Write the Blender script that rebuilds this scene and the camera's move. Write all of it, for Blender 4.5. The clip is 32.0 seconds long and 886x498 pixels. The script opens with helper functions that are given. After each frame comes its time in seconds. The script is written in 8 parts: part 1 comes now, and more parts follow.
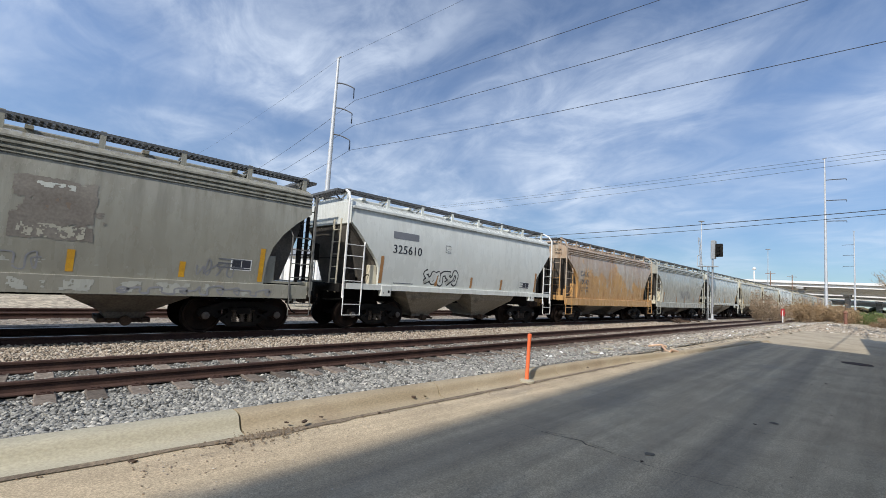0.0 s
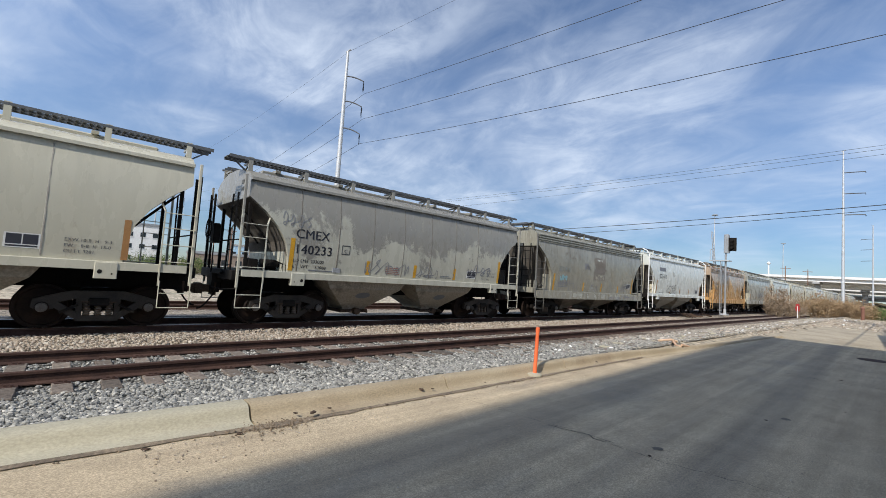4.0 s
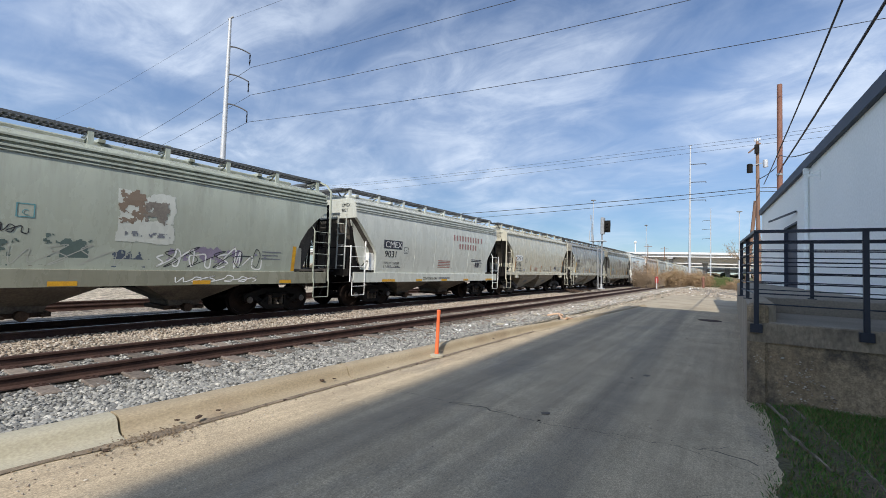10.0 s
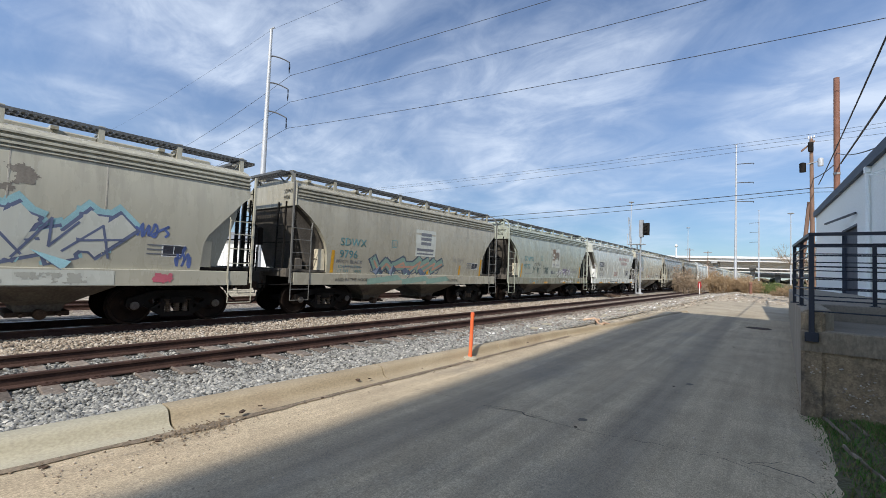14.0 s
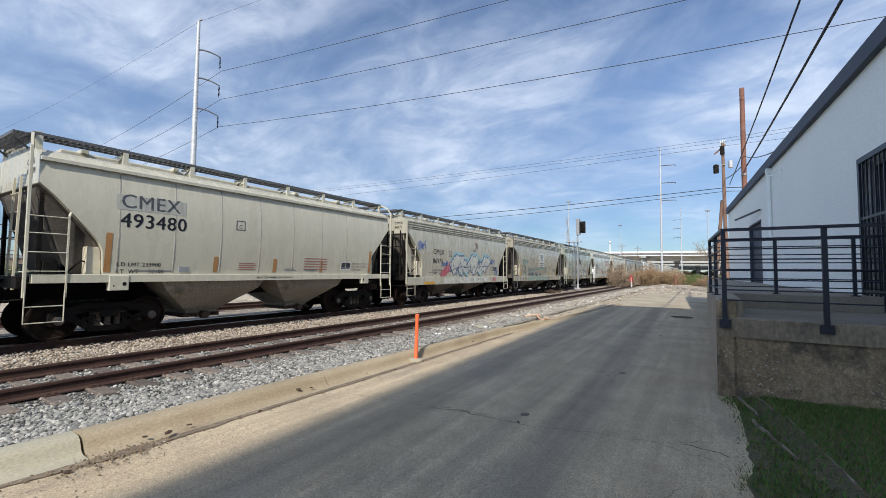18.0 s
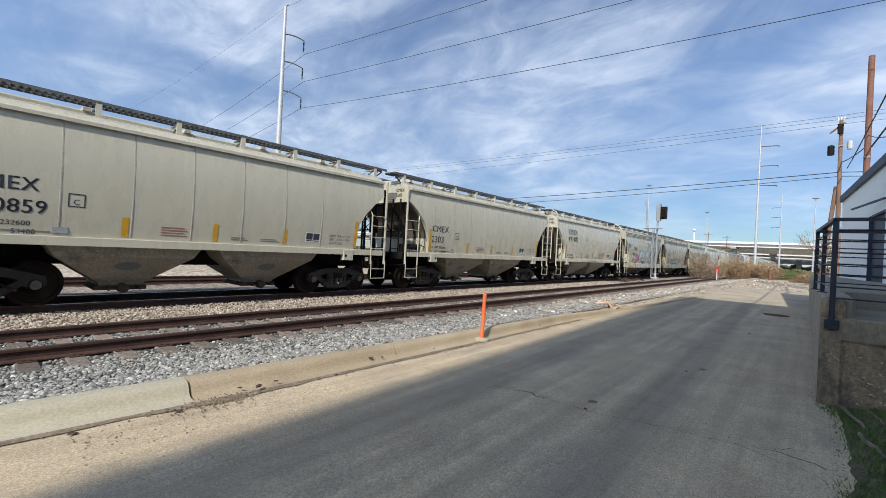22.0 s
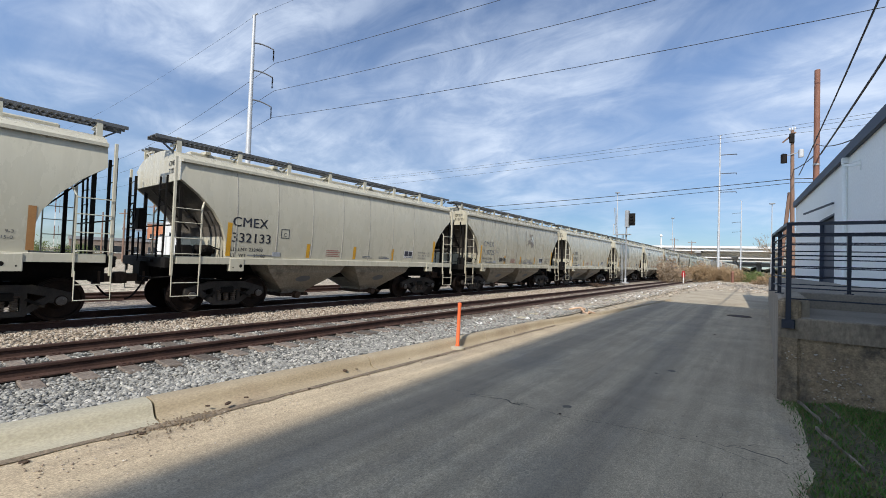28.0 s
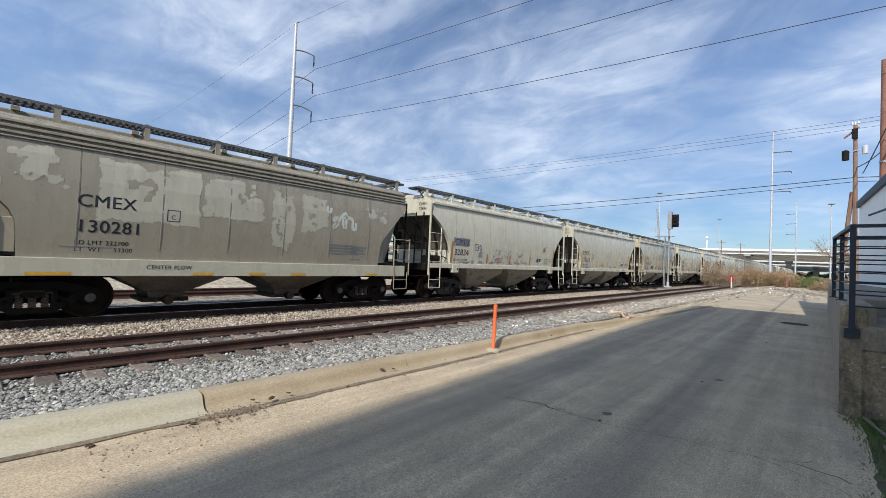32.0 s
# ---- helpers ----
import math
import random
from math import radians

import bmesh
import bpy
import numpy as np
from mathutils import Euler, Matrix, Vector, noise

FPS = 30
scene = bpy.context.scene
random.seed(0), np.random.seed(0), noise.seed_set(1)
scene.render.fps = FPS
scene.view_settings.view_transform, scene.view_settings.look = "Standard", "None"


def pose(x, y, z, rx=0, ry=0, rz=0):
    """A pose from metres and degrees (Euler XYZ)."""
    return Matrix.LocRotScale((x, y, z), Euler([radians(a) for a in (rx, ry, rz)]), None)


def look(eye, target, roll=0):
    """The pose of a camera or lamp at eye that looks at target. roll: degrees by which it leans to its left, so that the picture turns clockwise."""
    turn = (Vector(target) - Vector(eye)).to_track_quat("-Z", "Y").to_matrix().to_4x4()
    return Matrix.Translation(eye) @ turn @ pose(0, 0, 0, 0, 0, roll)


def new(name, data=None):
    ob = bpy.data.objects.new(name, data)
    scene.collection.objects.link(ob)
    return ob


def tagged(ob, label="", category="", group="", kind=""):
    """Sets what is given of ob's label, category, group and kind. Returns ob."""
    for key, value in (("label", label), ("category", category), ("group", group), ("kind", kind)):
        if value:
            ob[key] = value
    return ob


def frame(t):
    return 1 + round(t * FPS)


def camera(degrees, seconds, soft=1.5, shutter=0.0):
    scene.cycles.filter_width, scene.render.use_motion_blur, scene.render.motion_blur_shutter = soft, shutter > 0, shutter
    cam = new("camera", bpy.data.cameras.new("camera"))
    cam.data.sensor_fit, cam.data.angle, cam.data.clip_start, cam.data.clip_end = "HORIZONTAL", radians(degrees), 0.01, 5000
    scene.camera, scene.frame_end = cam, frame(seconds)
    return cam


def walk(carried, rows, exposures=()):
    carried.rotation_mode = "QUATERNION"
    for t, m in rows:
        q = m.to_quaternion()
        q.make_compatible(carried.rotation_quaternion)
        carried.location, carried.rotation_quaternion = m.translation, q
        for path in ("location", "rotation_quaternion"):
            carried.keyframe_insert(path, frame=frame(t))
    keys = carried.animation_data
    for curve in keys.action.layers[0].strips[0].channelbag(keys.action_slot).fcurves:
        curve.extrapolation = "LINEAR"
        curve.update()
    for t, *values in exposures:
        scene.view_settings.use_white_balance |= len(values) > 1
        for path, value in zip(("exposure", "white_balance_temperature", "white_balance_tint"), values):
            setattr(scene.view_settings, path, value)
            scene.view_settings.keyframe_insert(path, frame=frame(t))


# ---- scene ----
cam = camera(92.78, 32.0, 0.5)
PATH = [
    (0.0, pose(-0.027, -0.041, 1.505, 94.777, -3.617, 46.337)),
    (0.5, pose(-0.025, -0.037, 1.505, 94.738, -3.764, 47.365)),
    (1.0, pose(-0.018, -0.037, 1.504, 94.670, -3.814, 47.836)),
    (1.5, pose(-0.017, -0.034, 1.507, 94.571, -3.819, 47.886)),
    (2.0, pose(-0.012, -0.030, 1.506, 94.452, -3.806, 47.799)),
    (2.5, pose(-0.014, -0.025, 1.507, 94.275, -3.730, 47.729)),
    (3.0, pose(-0.014, -0.022, 1.501, 94.122, -3.739, 47.651)),
    (3.5, pose(-0.015, -0.021, 1.502, 93.922, -3.786, 47.620)),
    (4.0, pose(-0.017, -0.021, 1.501, 93.840, -3.824, 47.610)),
    (4.5, pose(-0.019, -0.017, 1.503, 93.754, -3.938, 47.556)),
    (6.5, pose(-0.025, -0.010, 1.500, 93.803, -3.952, 44.545)),
    (7.0, pose(-0.012, -0.009, 1.504, 94.056, -3.511, 41.532)),
    (7.5, pose(0.003, 0.009, 1.510, 93.998, -2.850, 38.196)),
    (8.0, pose(0.025, 0.005, 1.506, 93.681, -2.262, 35.307)),
    (8.5, pose(0.031, 0.011, 1.505, 93.152, -1.763, 33.741)),
    (9.0, pose(0.029, 0.005, 1.500, 92.715, -1.526, 33.515)),
    (9.5, pose(0.015, 0.007, 1.502, 92.541, -1.587, 33.962)),
    (10.0, pose(-0.002, 0.015, 1.505, 92.484, -1.832, 34.538)),
    (10.5, pose(-0.010, 0.005, 1.509, 92.559, -2.045, 34.834)),
    (11.0, pose(-0.017, 0.002, 1.501, 92.461, -2.010, 34.943)),
    (11.5, pose(-0.014, 0.008, 1.501, 92.314, -1.837, 34.820)),
    (12.0, pose(-0.007, 0.013, 1.502, 92.062, -1.561, 35.015)),
    (12.5, pose(-0.008, 0.014, 1.501, 91.901, -1.509, 36.043)),
    (13.0, pose(-0.005, 0.014, 1.500, 92.000, -1.653, 37.722)),
    (13.5, pose(-0.017, -0.008, 1.498, 92.414, -2.048, 39.119)),
    (15.5, pose(-0.004, 0.012, 1.503, 93.411, -2.950, 36.932)),
    (16.0, pose(-0.006, 0.016, 1.502, 93.265, -2.661, 36.007)),
    (16.5, pose(0.005, 0.021, 1.502, 93.134, -2.233, 34.872)),
    (17.0, pose(0.007, 0.029, 1.504, 93.072, -1.648, 33.593)),
    (17.5, pose(0.010, 0.030, 1.505, 93.051, -1.025, 32.398)),
    (18.0, pose(0.010, 0.039, 1.509, 93.010, -0.561, 31.692)),
    (18.5, pose(0.010, 0.032, 1.510, 92.876, -0.451, 31.529)),
    (19.0, pose(0.022, 0.016, 1.501, 92.384, -0.646, 31.979)),
    (19.5, pose(0.031, 0.017, 1.498, 91.624, -1.072, 32.882)),
    (20.0, pose(0.027, 0.032, 1.493, 90.848, -1.587, 34.373)),
    (20.5, pose(0.031, 0.035, 1.489, 90.341, -2.215, 36.123)),
    (21.0, pose(0.002, 0.010, 1.496, 90.259, -2.635, 38.062)),
    (21.5, pose(-0.006, 0.001, 1.494, 90.193, -2.940, 39.732)),
    (22.0, pose(-0.012, -0.001, 1.491, 90.161, -2.993, 40.741)),
    (22.5, pose(-0.019, -0.002, 1.491, 90.234, -2.795, 41.158)),
    (23.0, pose(-0.019, -0.002, 1.493, 90.464, -2.571, 41.099)),
    (23.5, pose(-0.007, -0.006, 1.496, 90.856, -2.384, 40.845)),
    (24.0, pose(-0.002, -0.010, 1.497, 91.165, -2.303, 40.461)),
    (24.5, pose(-0.003, -0.014, 1.494, 91.307, -2.286, 39.857)),
    (25.0, pose(-0.001, -0.011, 1.494, 91.276, -2.295, 38.929)),
    (25.5, pose(0.005, -0.013, 1.497, 91.270, -2.270, 37.939)),
    (27.5, pose(0.004, 0.001, 1.497, 91.580, -2.044, 37.440)),
    (28.0, pose(0.005, 0.003, 1.496, 91.504, -1.983, 37.369)),
    (28.5, pose(0.010, 0.003, 1.493, 91.415, -1.875, 37.102)),
    (29.0, pose(0.016, 0.012, 1.494, 91.351, -1.744, 36.872)),
    (29.5, pose(0.019, 0.010, 1.495, 91.353, -1.719, 36.801)),
    (30.0, pose(0.021, 0.006, 1.496, 91.336, -1.754, 37.289)),
    (30.5, pose(0.022, -0.002, 1.493, 91.291, -1.911, 38.428)),
    (31.0, pose(0.018, -0.009, 1.497, 91.266, -2.060, 40.008)),
    (31.5, pose(-0.000, -0.020, 1.494, 91.392, -2.299, 41.372)),
    (32.0, pose(-0.012, -0.019, 1.497, 91.493, -2.456, 42.033)),
]
walk(cam, PATH, [(0.0, -0.12), (4.0, -0.12), (8.0, -0.07), (16.0, -0.06), (20.0, -0.03), (32.0, -0.04)])

# ---- world and sun: clear winter sky with thin streaked cloud ----
SUN_AZ, SUN_EL = -20.0, 38.0          # way the light travels, degrees from +Y; height of the sun
w = bpy.data.worlds.new("sky")
scene.world = w
w.use_nodes = True
wn, wl = w.node_tree.nodes, w.node_tree.links
wn.clear()
w_out, w_bg = wn.new("ShaderNodeOutputWorld"), wn.new("ShaderNodeBackground")
w_sky = wn.new("ShaderNodeTexSky")
w_sky.sky_type, w_sky.sun_disc = "NISHITA", False
w_sky.sun_elevation, w_sky.sun_rotation = radians(SUN_EL), radians(180 - SUN_AZ)
w_sky.air_density, w_sky.dust_density, w_sky.ozone_density = 0.9, 0.0, 4.0
w_bg.inputs["Strength"].default_value = 0.136
w_co, w_sep = wn.new("ShaderNodeTexCoord"), wn.new("ShaderNodeSeparateXYZ")
wl.new(w_co.outputs["Generated"], w_sep.inputs[0])


def w_math(op, a, b=None):
    n = wn.new("ShaderNodeMath")
    n.operation = op
    for i, v in enumerate((a, b)):
        if v is None:
            continue
        if isinstance(v, (int, float)):
            n.inputs[i].default_value = v
        else:
            wl.new(v, n.inputs[i])
    return n.outputs[0]


w_h = w_math("ADD", w_math("MAXIMUM", w_sep.outputs["Z"], 0.0), 0.26)
w_comb = wn.new("ShaderNodeCombineXYZ")
wl.new(w_math("DIVIDE", w_sep.outputs["X"], w_h), w_comb.inputs["X"])
wl.new(w_math("DIVIDE", w_sep.outputs["Y"], w_h), w_comb.inputs["Y"])


def w_cloud(scale, stretch, turn, detail, rough, distort, lo, hi, shift):
    m, n, r = wn.new("ShaderNodeMapping"), wn.new("ShaderNodeTexNoise"), wn.new("ShaderNodeMapRange")
    m.inputs["Scale"].default_value = stretch
    m.inputs["Location"].default_value = shift
    m.inputs["Rotation"].default_value = (0, 0, radians(turn))
    n.inputs["Scale"].default_value, n.inputs["Detail"].default_value = scale, detail
    n.inputs["Roughness"].default_value, n.inputs["Distortion"].default_value = rough, distort
    r.inputs["From Min"].default_value, r.inputs["From Max"].default_value = lo, hi
    r.interpolation_type = "SMOOTHSTEP"
    wl.new(w_comb.outputs[0], m.inputs["Vector"])
    wl.new(m.outputs[0], n.inputs["Vector"])
    wl.new(n.outputs["Fac"], r.inputs["Value"])
    return r.outputs["Result"]


w_a = w_cloud(1.05, (1.0, 1.0, 1.0), 0, 5, 0.50, 0.5, 0.36, 0.64, (0.9, 1.4, 0))
w_b = w_cloud(3.0, (0.85, 1.35, 1.0), 64, 10, 0.60, 0.9, 0.34, 0.74, (1.7, 0.2, 0))
w_c = w_cloud(9.0, (1.0, 1.2, 1.0), 20, 8, 0.62, 0.5, 0.30, 0.74, (0.4, 2.2, 0))
w_low = wn.new("ShaderNodeMapRange")
w_low.inputs["From Min"].default_value, w_low.inputs["From Max"].default_value, w_low.inputs["To Min"].default_value = 0.03, 0.20, 0.35
wl.new(w_sep.outputs["Z"], w_low.inputs["Value"])
w_fine = w_math("ADD", w_math("MULTIPLY", w_b, 0.52), w_math("ADD", w_math("MULTIPLY", w_c, 0.22), 0.26))
w_sum = w_math("ADD", w_math("MULTIPLY", w_math("MULTIPLY", w_a, w_fine), 0.74), w_math("ADD", w_math("MULTIPLY", w_b, 0.12), 0.03))
w_veil = wn.new("ShaderNodeMapRange")
w_veil.inputs["From Min"].default_value, w_veil.inputs["From Max"].default_value = 0.22, 0.55
w_veil.inputs["To Min"].default_value, w_veil.inputs["To Max"].default_value = 0.13, 0.0
wl.new(w_sep.outputs["Z"], w_veil.inputs["Value"])
w_fac = w_math("MULTIPLY", w_low.outputs[0], w_math("MINIMUM", w_math("ADD", w_sum, w_veil.outputs[0]), 0.80))
w_mix = wn.new("ShaderNodeMix")
w_mix.data_type = "RGBA"
wl.new(w_fac, w_mix.inputs["Factor"])
w_tint = wn.new("ShaderNodeMix")
w_tint.data_type, w_tint.blend_type = "RGBA", "MULTIPLY"
w_tint.inputs["Factor"].default_value = 1
w_tint.inputs["B"].default_value = (0.79, 0.94, 1.06, 1)
wl.new(w_sky.outputs["Color"], w_tint.inputs["A"])
w_haze, w_deep = wn.new("ShaderNodeMapRange"), wn.new("ShaderNodeMix")
w_haze.inputs["From Min"].default_value, w_haze.inputs["From Max"].default_value = 0.0, 0.38
w_haze.inputs["To Min"].default_value, w_haze.inputs["To Max"].default_value = 0.56, 1.0
wl.new(w_sep.outputs["Z"], w_haze.inputs["Value"])
w_deep.data_type, w_deep.blend_type = "RGBA", "MULTIPLY"
w_deep.inputs["Factor"].default_value = 1
wl.new(w_tint.outputs["Result"], w_deep.inputs["A"])
wl.new(w_haze.outputs[0], w_deep.inputs["B"])
wl.new(w_deep.outputs["Result"], w_mix.inputs["A"])
# thin cloud scatters forward: brighter towards the sun
w_dot, w_white = wn.new("ShaderNodeVectorMath"), wn.new("ShaderNodeMix")
w_dot.operation = "DOT_PRODUCT"
wl.new(w_co.outputs["Generated"], w_dot.inputs[0])
w_dot.inputs[1].default_value = (-math.sin(radians(SUN_AZ)) * math.cos(radians(SUN_EL)), -math.cos(radians(SUN_AZ)) * math.cos(radians(SUN_EL)), math.sin(radians(SUN_EL)))
w_white.data_type, w_white.blend_type = "RGBA", "MULTIPLY"
w_white.inputs["Factor"].default_value = 1
w_white.inputs["A"].default_value = (6.2, 7.0, 8.25, 1)
wl.new(w_math("ADD", w_math("MULTIPLY", w_math("POWER", w_math("MAXIMUM", w_dot.outputs["Value"], 0.0), 2.0), 2.2), 1.0), w_white.inputs["B"])
wl.new(w_white.outputs["Result"], w_mix.inputs["B"])
wl.new(w_mix.outputs["Result"], w_bg.inputs["Color"])
wl.new(w_bg.outputs[0], w_out.inputs["Surface"])

sun = new("sun", bpy.data.lights.new("sun", "SUN"))
sun.data.energy, sun.data.angle, sun.data.color = 5.0, radians(0.55), (1.0, 0.95, 0.87)
sun_way = Vector((math.sin(radians(SUN_AZ)) * math.cos(radians(SUN_EL)), math.cos(radians(SUN_AZ)) * math.cos(radians(SUN_EL)), -math.sin(radians(SUN_EL))))
sun.matrix_world = look((0, -60, 60), Vector((0, -60, 60)) + sun_way)

# ---- mesh tools ----
class Shape:
    """Vertices and faces gathered for one mesh."""

    def __init__(self):
        self.v, self.f = [], []

    def add(self, verts, faces):
        n = len(self.v)
        self.v += [tuple(p) for p in verts]
        self.f += [tuple(i + n for i in q) for q in faces]
        return self

    def box(self, x0, x1, y0, y1, z0, z1, c=0.0):
        """A box; c chamfers its upright and top edges."""
        if c <= 0:
            return self.add([(x0, y0, z0), (x1, y0, z0), (x1, y1, z0), (x0, y1, z0), (x0, y0, z1), (x1, y0, z1), (x1, y1, z1), (x0, y1, z1)],
                            [(3, 2, 1, 0), (4, 5, 6, 7), (0, 1, 5, 4), (1, 2, 6, 5), (2, 3, 7, 6), (3, 0, 4, 7)])
        ring = [(x0 + c, y0), (x1 - c, y0), (x1, y0 + c), (x1, y1 - c), (x1 - c, y1), (x0 + c, y1), (x0, y1 - c), (x0, y0 + c)]
        cx, cy = (x0 + x1) / 2, (y0 + y1) / 2
        sx, sy = max(0.0, 1 - 2 * c / (x1 - x0)), max(0.0, 1 - 2 * c / (y1 - y0))
        top = [(cx + (x - cx) * sx, cy + (y - cy) * sy, z1) for x, y in ring]
        v = [(x, y, z0) for x, y in ring] + [(x, y, z1 - c) for x, y in ring] + top
        f = [tuple(range(7, -1, -1)), tuple(range(16, 24))]
        for k in (0, 8):
            f += [(k + i, k + (i + 1) % 8, k + 8 + (i + 1) % 8, k + 8 + i) for i in range(8)]
        return self.add(v, f)

    def beam(self, p, q, w, h=None, up=(0, 0, 1)):
        """A square bar from p to q."""
        p, q, h = Vector(p), Vector(q), h or w
        d = (q - p).normalized()
        u = Vector(up)
        if abs(d.dot(u)) > 0.98:
            u = Vector((0, 1, 0))
        s = d.cross(u).normalized()
        u = s.cross(d)
        a, b = s * w / 2, u * h / 2
        v = [e + k for e in (p, q) for k in (-a - b, a - b, a + b, -a + b)]
        return self.add(v, [(0, 1, 2, 3), (7, 6, 5, 4), (0, 4, 5, 1), (1, 5, 6, 2), (2, 6, 7, 3), (3, 7, 4, 0)])

    def tube(self, p, q, r, n=8, r2=None):
        p, q, r2 = Vector(p), Vector(q), r if r2 is None else r2
        d = (q - p).normalized()
        u = Vector((0, 0, 1)) if abs(d.z) < 0.9 else Vector((1, 0, 0))
        s = d.cross(u).normalized()
        u = s.cross(d)
        v = []
        for e, rr in ((p, r), (q, r2)):
            v += [e + (s * math.cos(2 * math.pi * i / n) + u * math.sin(2 * math.pi * i / n)) * rr for i in range(n)]
        return self.add(v, [(i, (i + 1) % n, n + (i + 1) % n, n + i) for i in range(n)] + [tuple(range(n - 1, -1, -1)), tuple(range(n, 2 * n))])

    def pipe(self, pts, r, n=6):
        pts = [Vector(p) for p in pts]
        rings, side = [], None
        for i, p in enumerate(pts):
            d = (pts[min(i + 1, len(pts) - 1)] - pts[max(i - 1, 0)]).normalized()
            side = d.orthogonal().normalized() if side is None else (side - d * side.dot(d)).normalized()
            up = d.cross(side)
            rings.append([p + (side * math.cos(2 * math.pi * k / n) + up * math.sin(2 * math.pi * k / n)) * r for k in range(n)])
        return self.loft(rings, closed=True, caps=True)

    def ring(self, c, axis, r, t, n=18):
        """A thin hoop of radius r about c."""
        ax = Vector(axis).normalized()
        u = ax.orthogonal().normalized()
        s = ax.cross(u)
        pts = [Vector(c) + (u * math.cos(2 * math.pi * i / n) + s * math.sin(2 * math.pi * i / n)) * r for i in range(n + 1)]
        return self.pipe(pts, t, 5)

    def lathe(self, c, axis, prof, n=24):
        """Turned solid: prof is (distance along axis, radius)."""
        ax = Vector(axis).normalized()
        u = ax.orthogonal().normalized()
        s = ax.cross(u)
        v = []
        for d, r in prof:
            v += [Vector(c) + ax * d + (u * math.cos(2 * math.pi * i / n) + s * math.sin(2 * math.pi * i / n)) * r for i in range(n)]
        f = [(k * n + i, k * n + (i + 1) % n, (k + 1) * n + (i + 1) % n, (k + 1) * n + i) for k in range(len(prof) - 1) for i in range(n)]
        f += [tuple(range(n - 1, -1, -1)), tuple(range((len(prof) - 1) * n, len(prof) * n))]
        return self.add(v, f)

    def prism(self, outline, x0, x1):
        """An outline in (y, z), pulled from x0 to x1."""
        n = len(outline)
        v = [(x0, y, z) for y, z in outline] + [(x1, y, z) for y, z in outline]
        return self.add(v, [tuple(range(n - 1, -1, -1)), tuple(range(n, 2 * n))] + [(i, (i + 1) % n, n + (i + 1) % n, n + i) for i in range(n)])

    def loft(self, rings, closed=False, caps=False):
        n = len(rings[0])
        v = [p for r in rings for p in r]
        m = n if closed else n - 1
        f = [(k * n + i, k * n + (i + 1) % n, (k + 1) * n + (i + 1) % n, (k + 1) * n + i) for k in range(len(rings) - 1) for i in range(m)]
        if caps:
            f += [tuple(range(n - 1, -1, -1)), tuple(range((len(rings) - 1) * n, len(rings) * n))]
        return self.add(v, f)

    def mesh(self, name, smooth=False):
        me = bpy.data.meshes.new(name)
        me.from_pydata(self.v, [], self.f)
        me.update()
        bm = bmesh.new()
        bm.from_mesh(me)
        if len(self.f) < 60000:
            bmesh.ops.recalc_face_normals(bm, faces=bm.faces)
        bm.to_mesh(me)
        bm.free()
        if smooth:
            me.shade_smooth()
            me.set_sharp_from_angle(angle=radians(smooth if smooth is not True else 35))
        return me


def part(name, shape, material, parent=None, label="", at=None, smooth=False):
    """One mesh object; a part when it has a parent."""
    me = shape.mesh(name, smooth) if isinstance(shape, Shape) else shape
    if material is not None and not me.materials:
        me.materials.append(material)
    ob = new(name, me)
    if material is not None and me.materials[0] is not material:
        ob.material_slots[0].link = "OBJECT"
        ob.material_slots[0].material = material
    if parent is not None:
        ob.parent = parent
    if at is not None:
        ob.matrix_basis = at
    if label:
        tagged(ob, label=label)
    return ob


def thing(name, label, category, at=None, group="", kind=""):
    ob = new(name)
    ob.empty_display_size = 0.2
    if at is not None:
        ob.matrix_basis = at
    return tagged(ob, label, category, group, kind)


CACHE = {}


def shared(key, maker, smooth=False):
    """A mesh that is built once and used by all alike parts."""
    if key not in CACHE:
        CACHE[key] = maker().mesh(key.split("/")[0], smooth)
    return CACHE[key]


def lettering(text, size, space=1.0, bold=0.0):
    """The outline of a line of writing as a flat Shape in (u, v), its lower left corner at 0."""
    cu = bpy.data.curves.new("writing", "FONT")
    cu.body, cu.size, cu.space_character, cu.resolution_u = text, size, space, 3
    ob = new("writing", cu)
    me = bpy.data.meshes.new_from_object(ob.evaluated_get(bpy.context.evaluated_depsgraph_get()))
    bm = bmesh.new()
    bm.from_mesh(me)
    bmesh.ops.triangulate(bm, faces=bm.faces)
    bm.to_mesh(me)
    bm.free()
    s = Shape()
    for k in range(3 if bold else 1):
        s.add([(v.co.x + (k - 1) * bold * size if bold else v.co.x, v.co.y, 0.0012 * k) for v in me.vertices], [tuple(p.vertices) for p in me.polygons])
    bpy.data.objects.remove(ob)
    bpy.data.curves.remove(cu)
    bpy.data.meshes.remove(me)
    return s


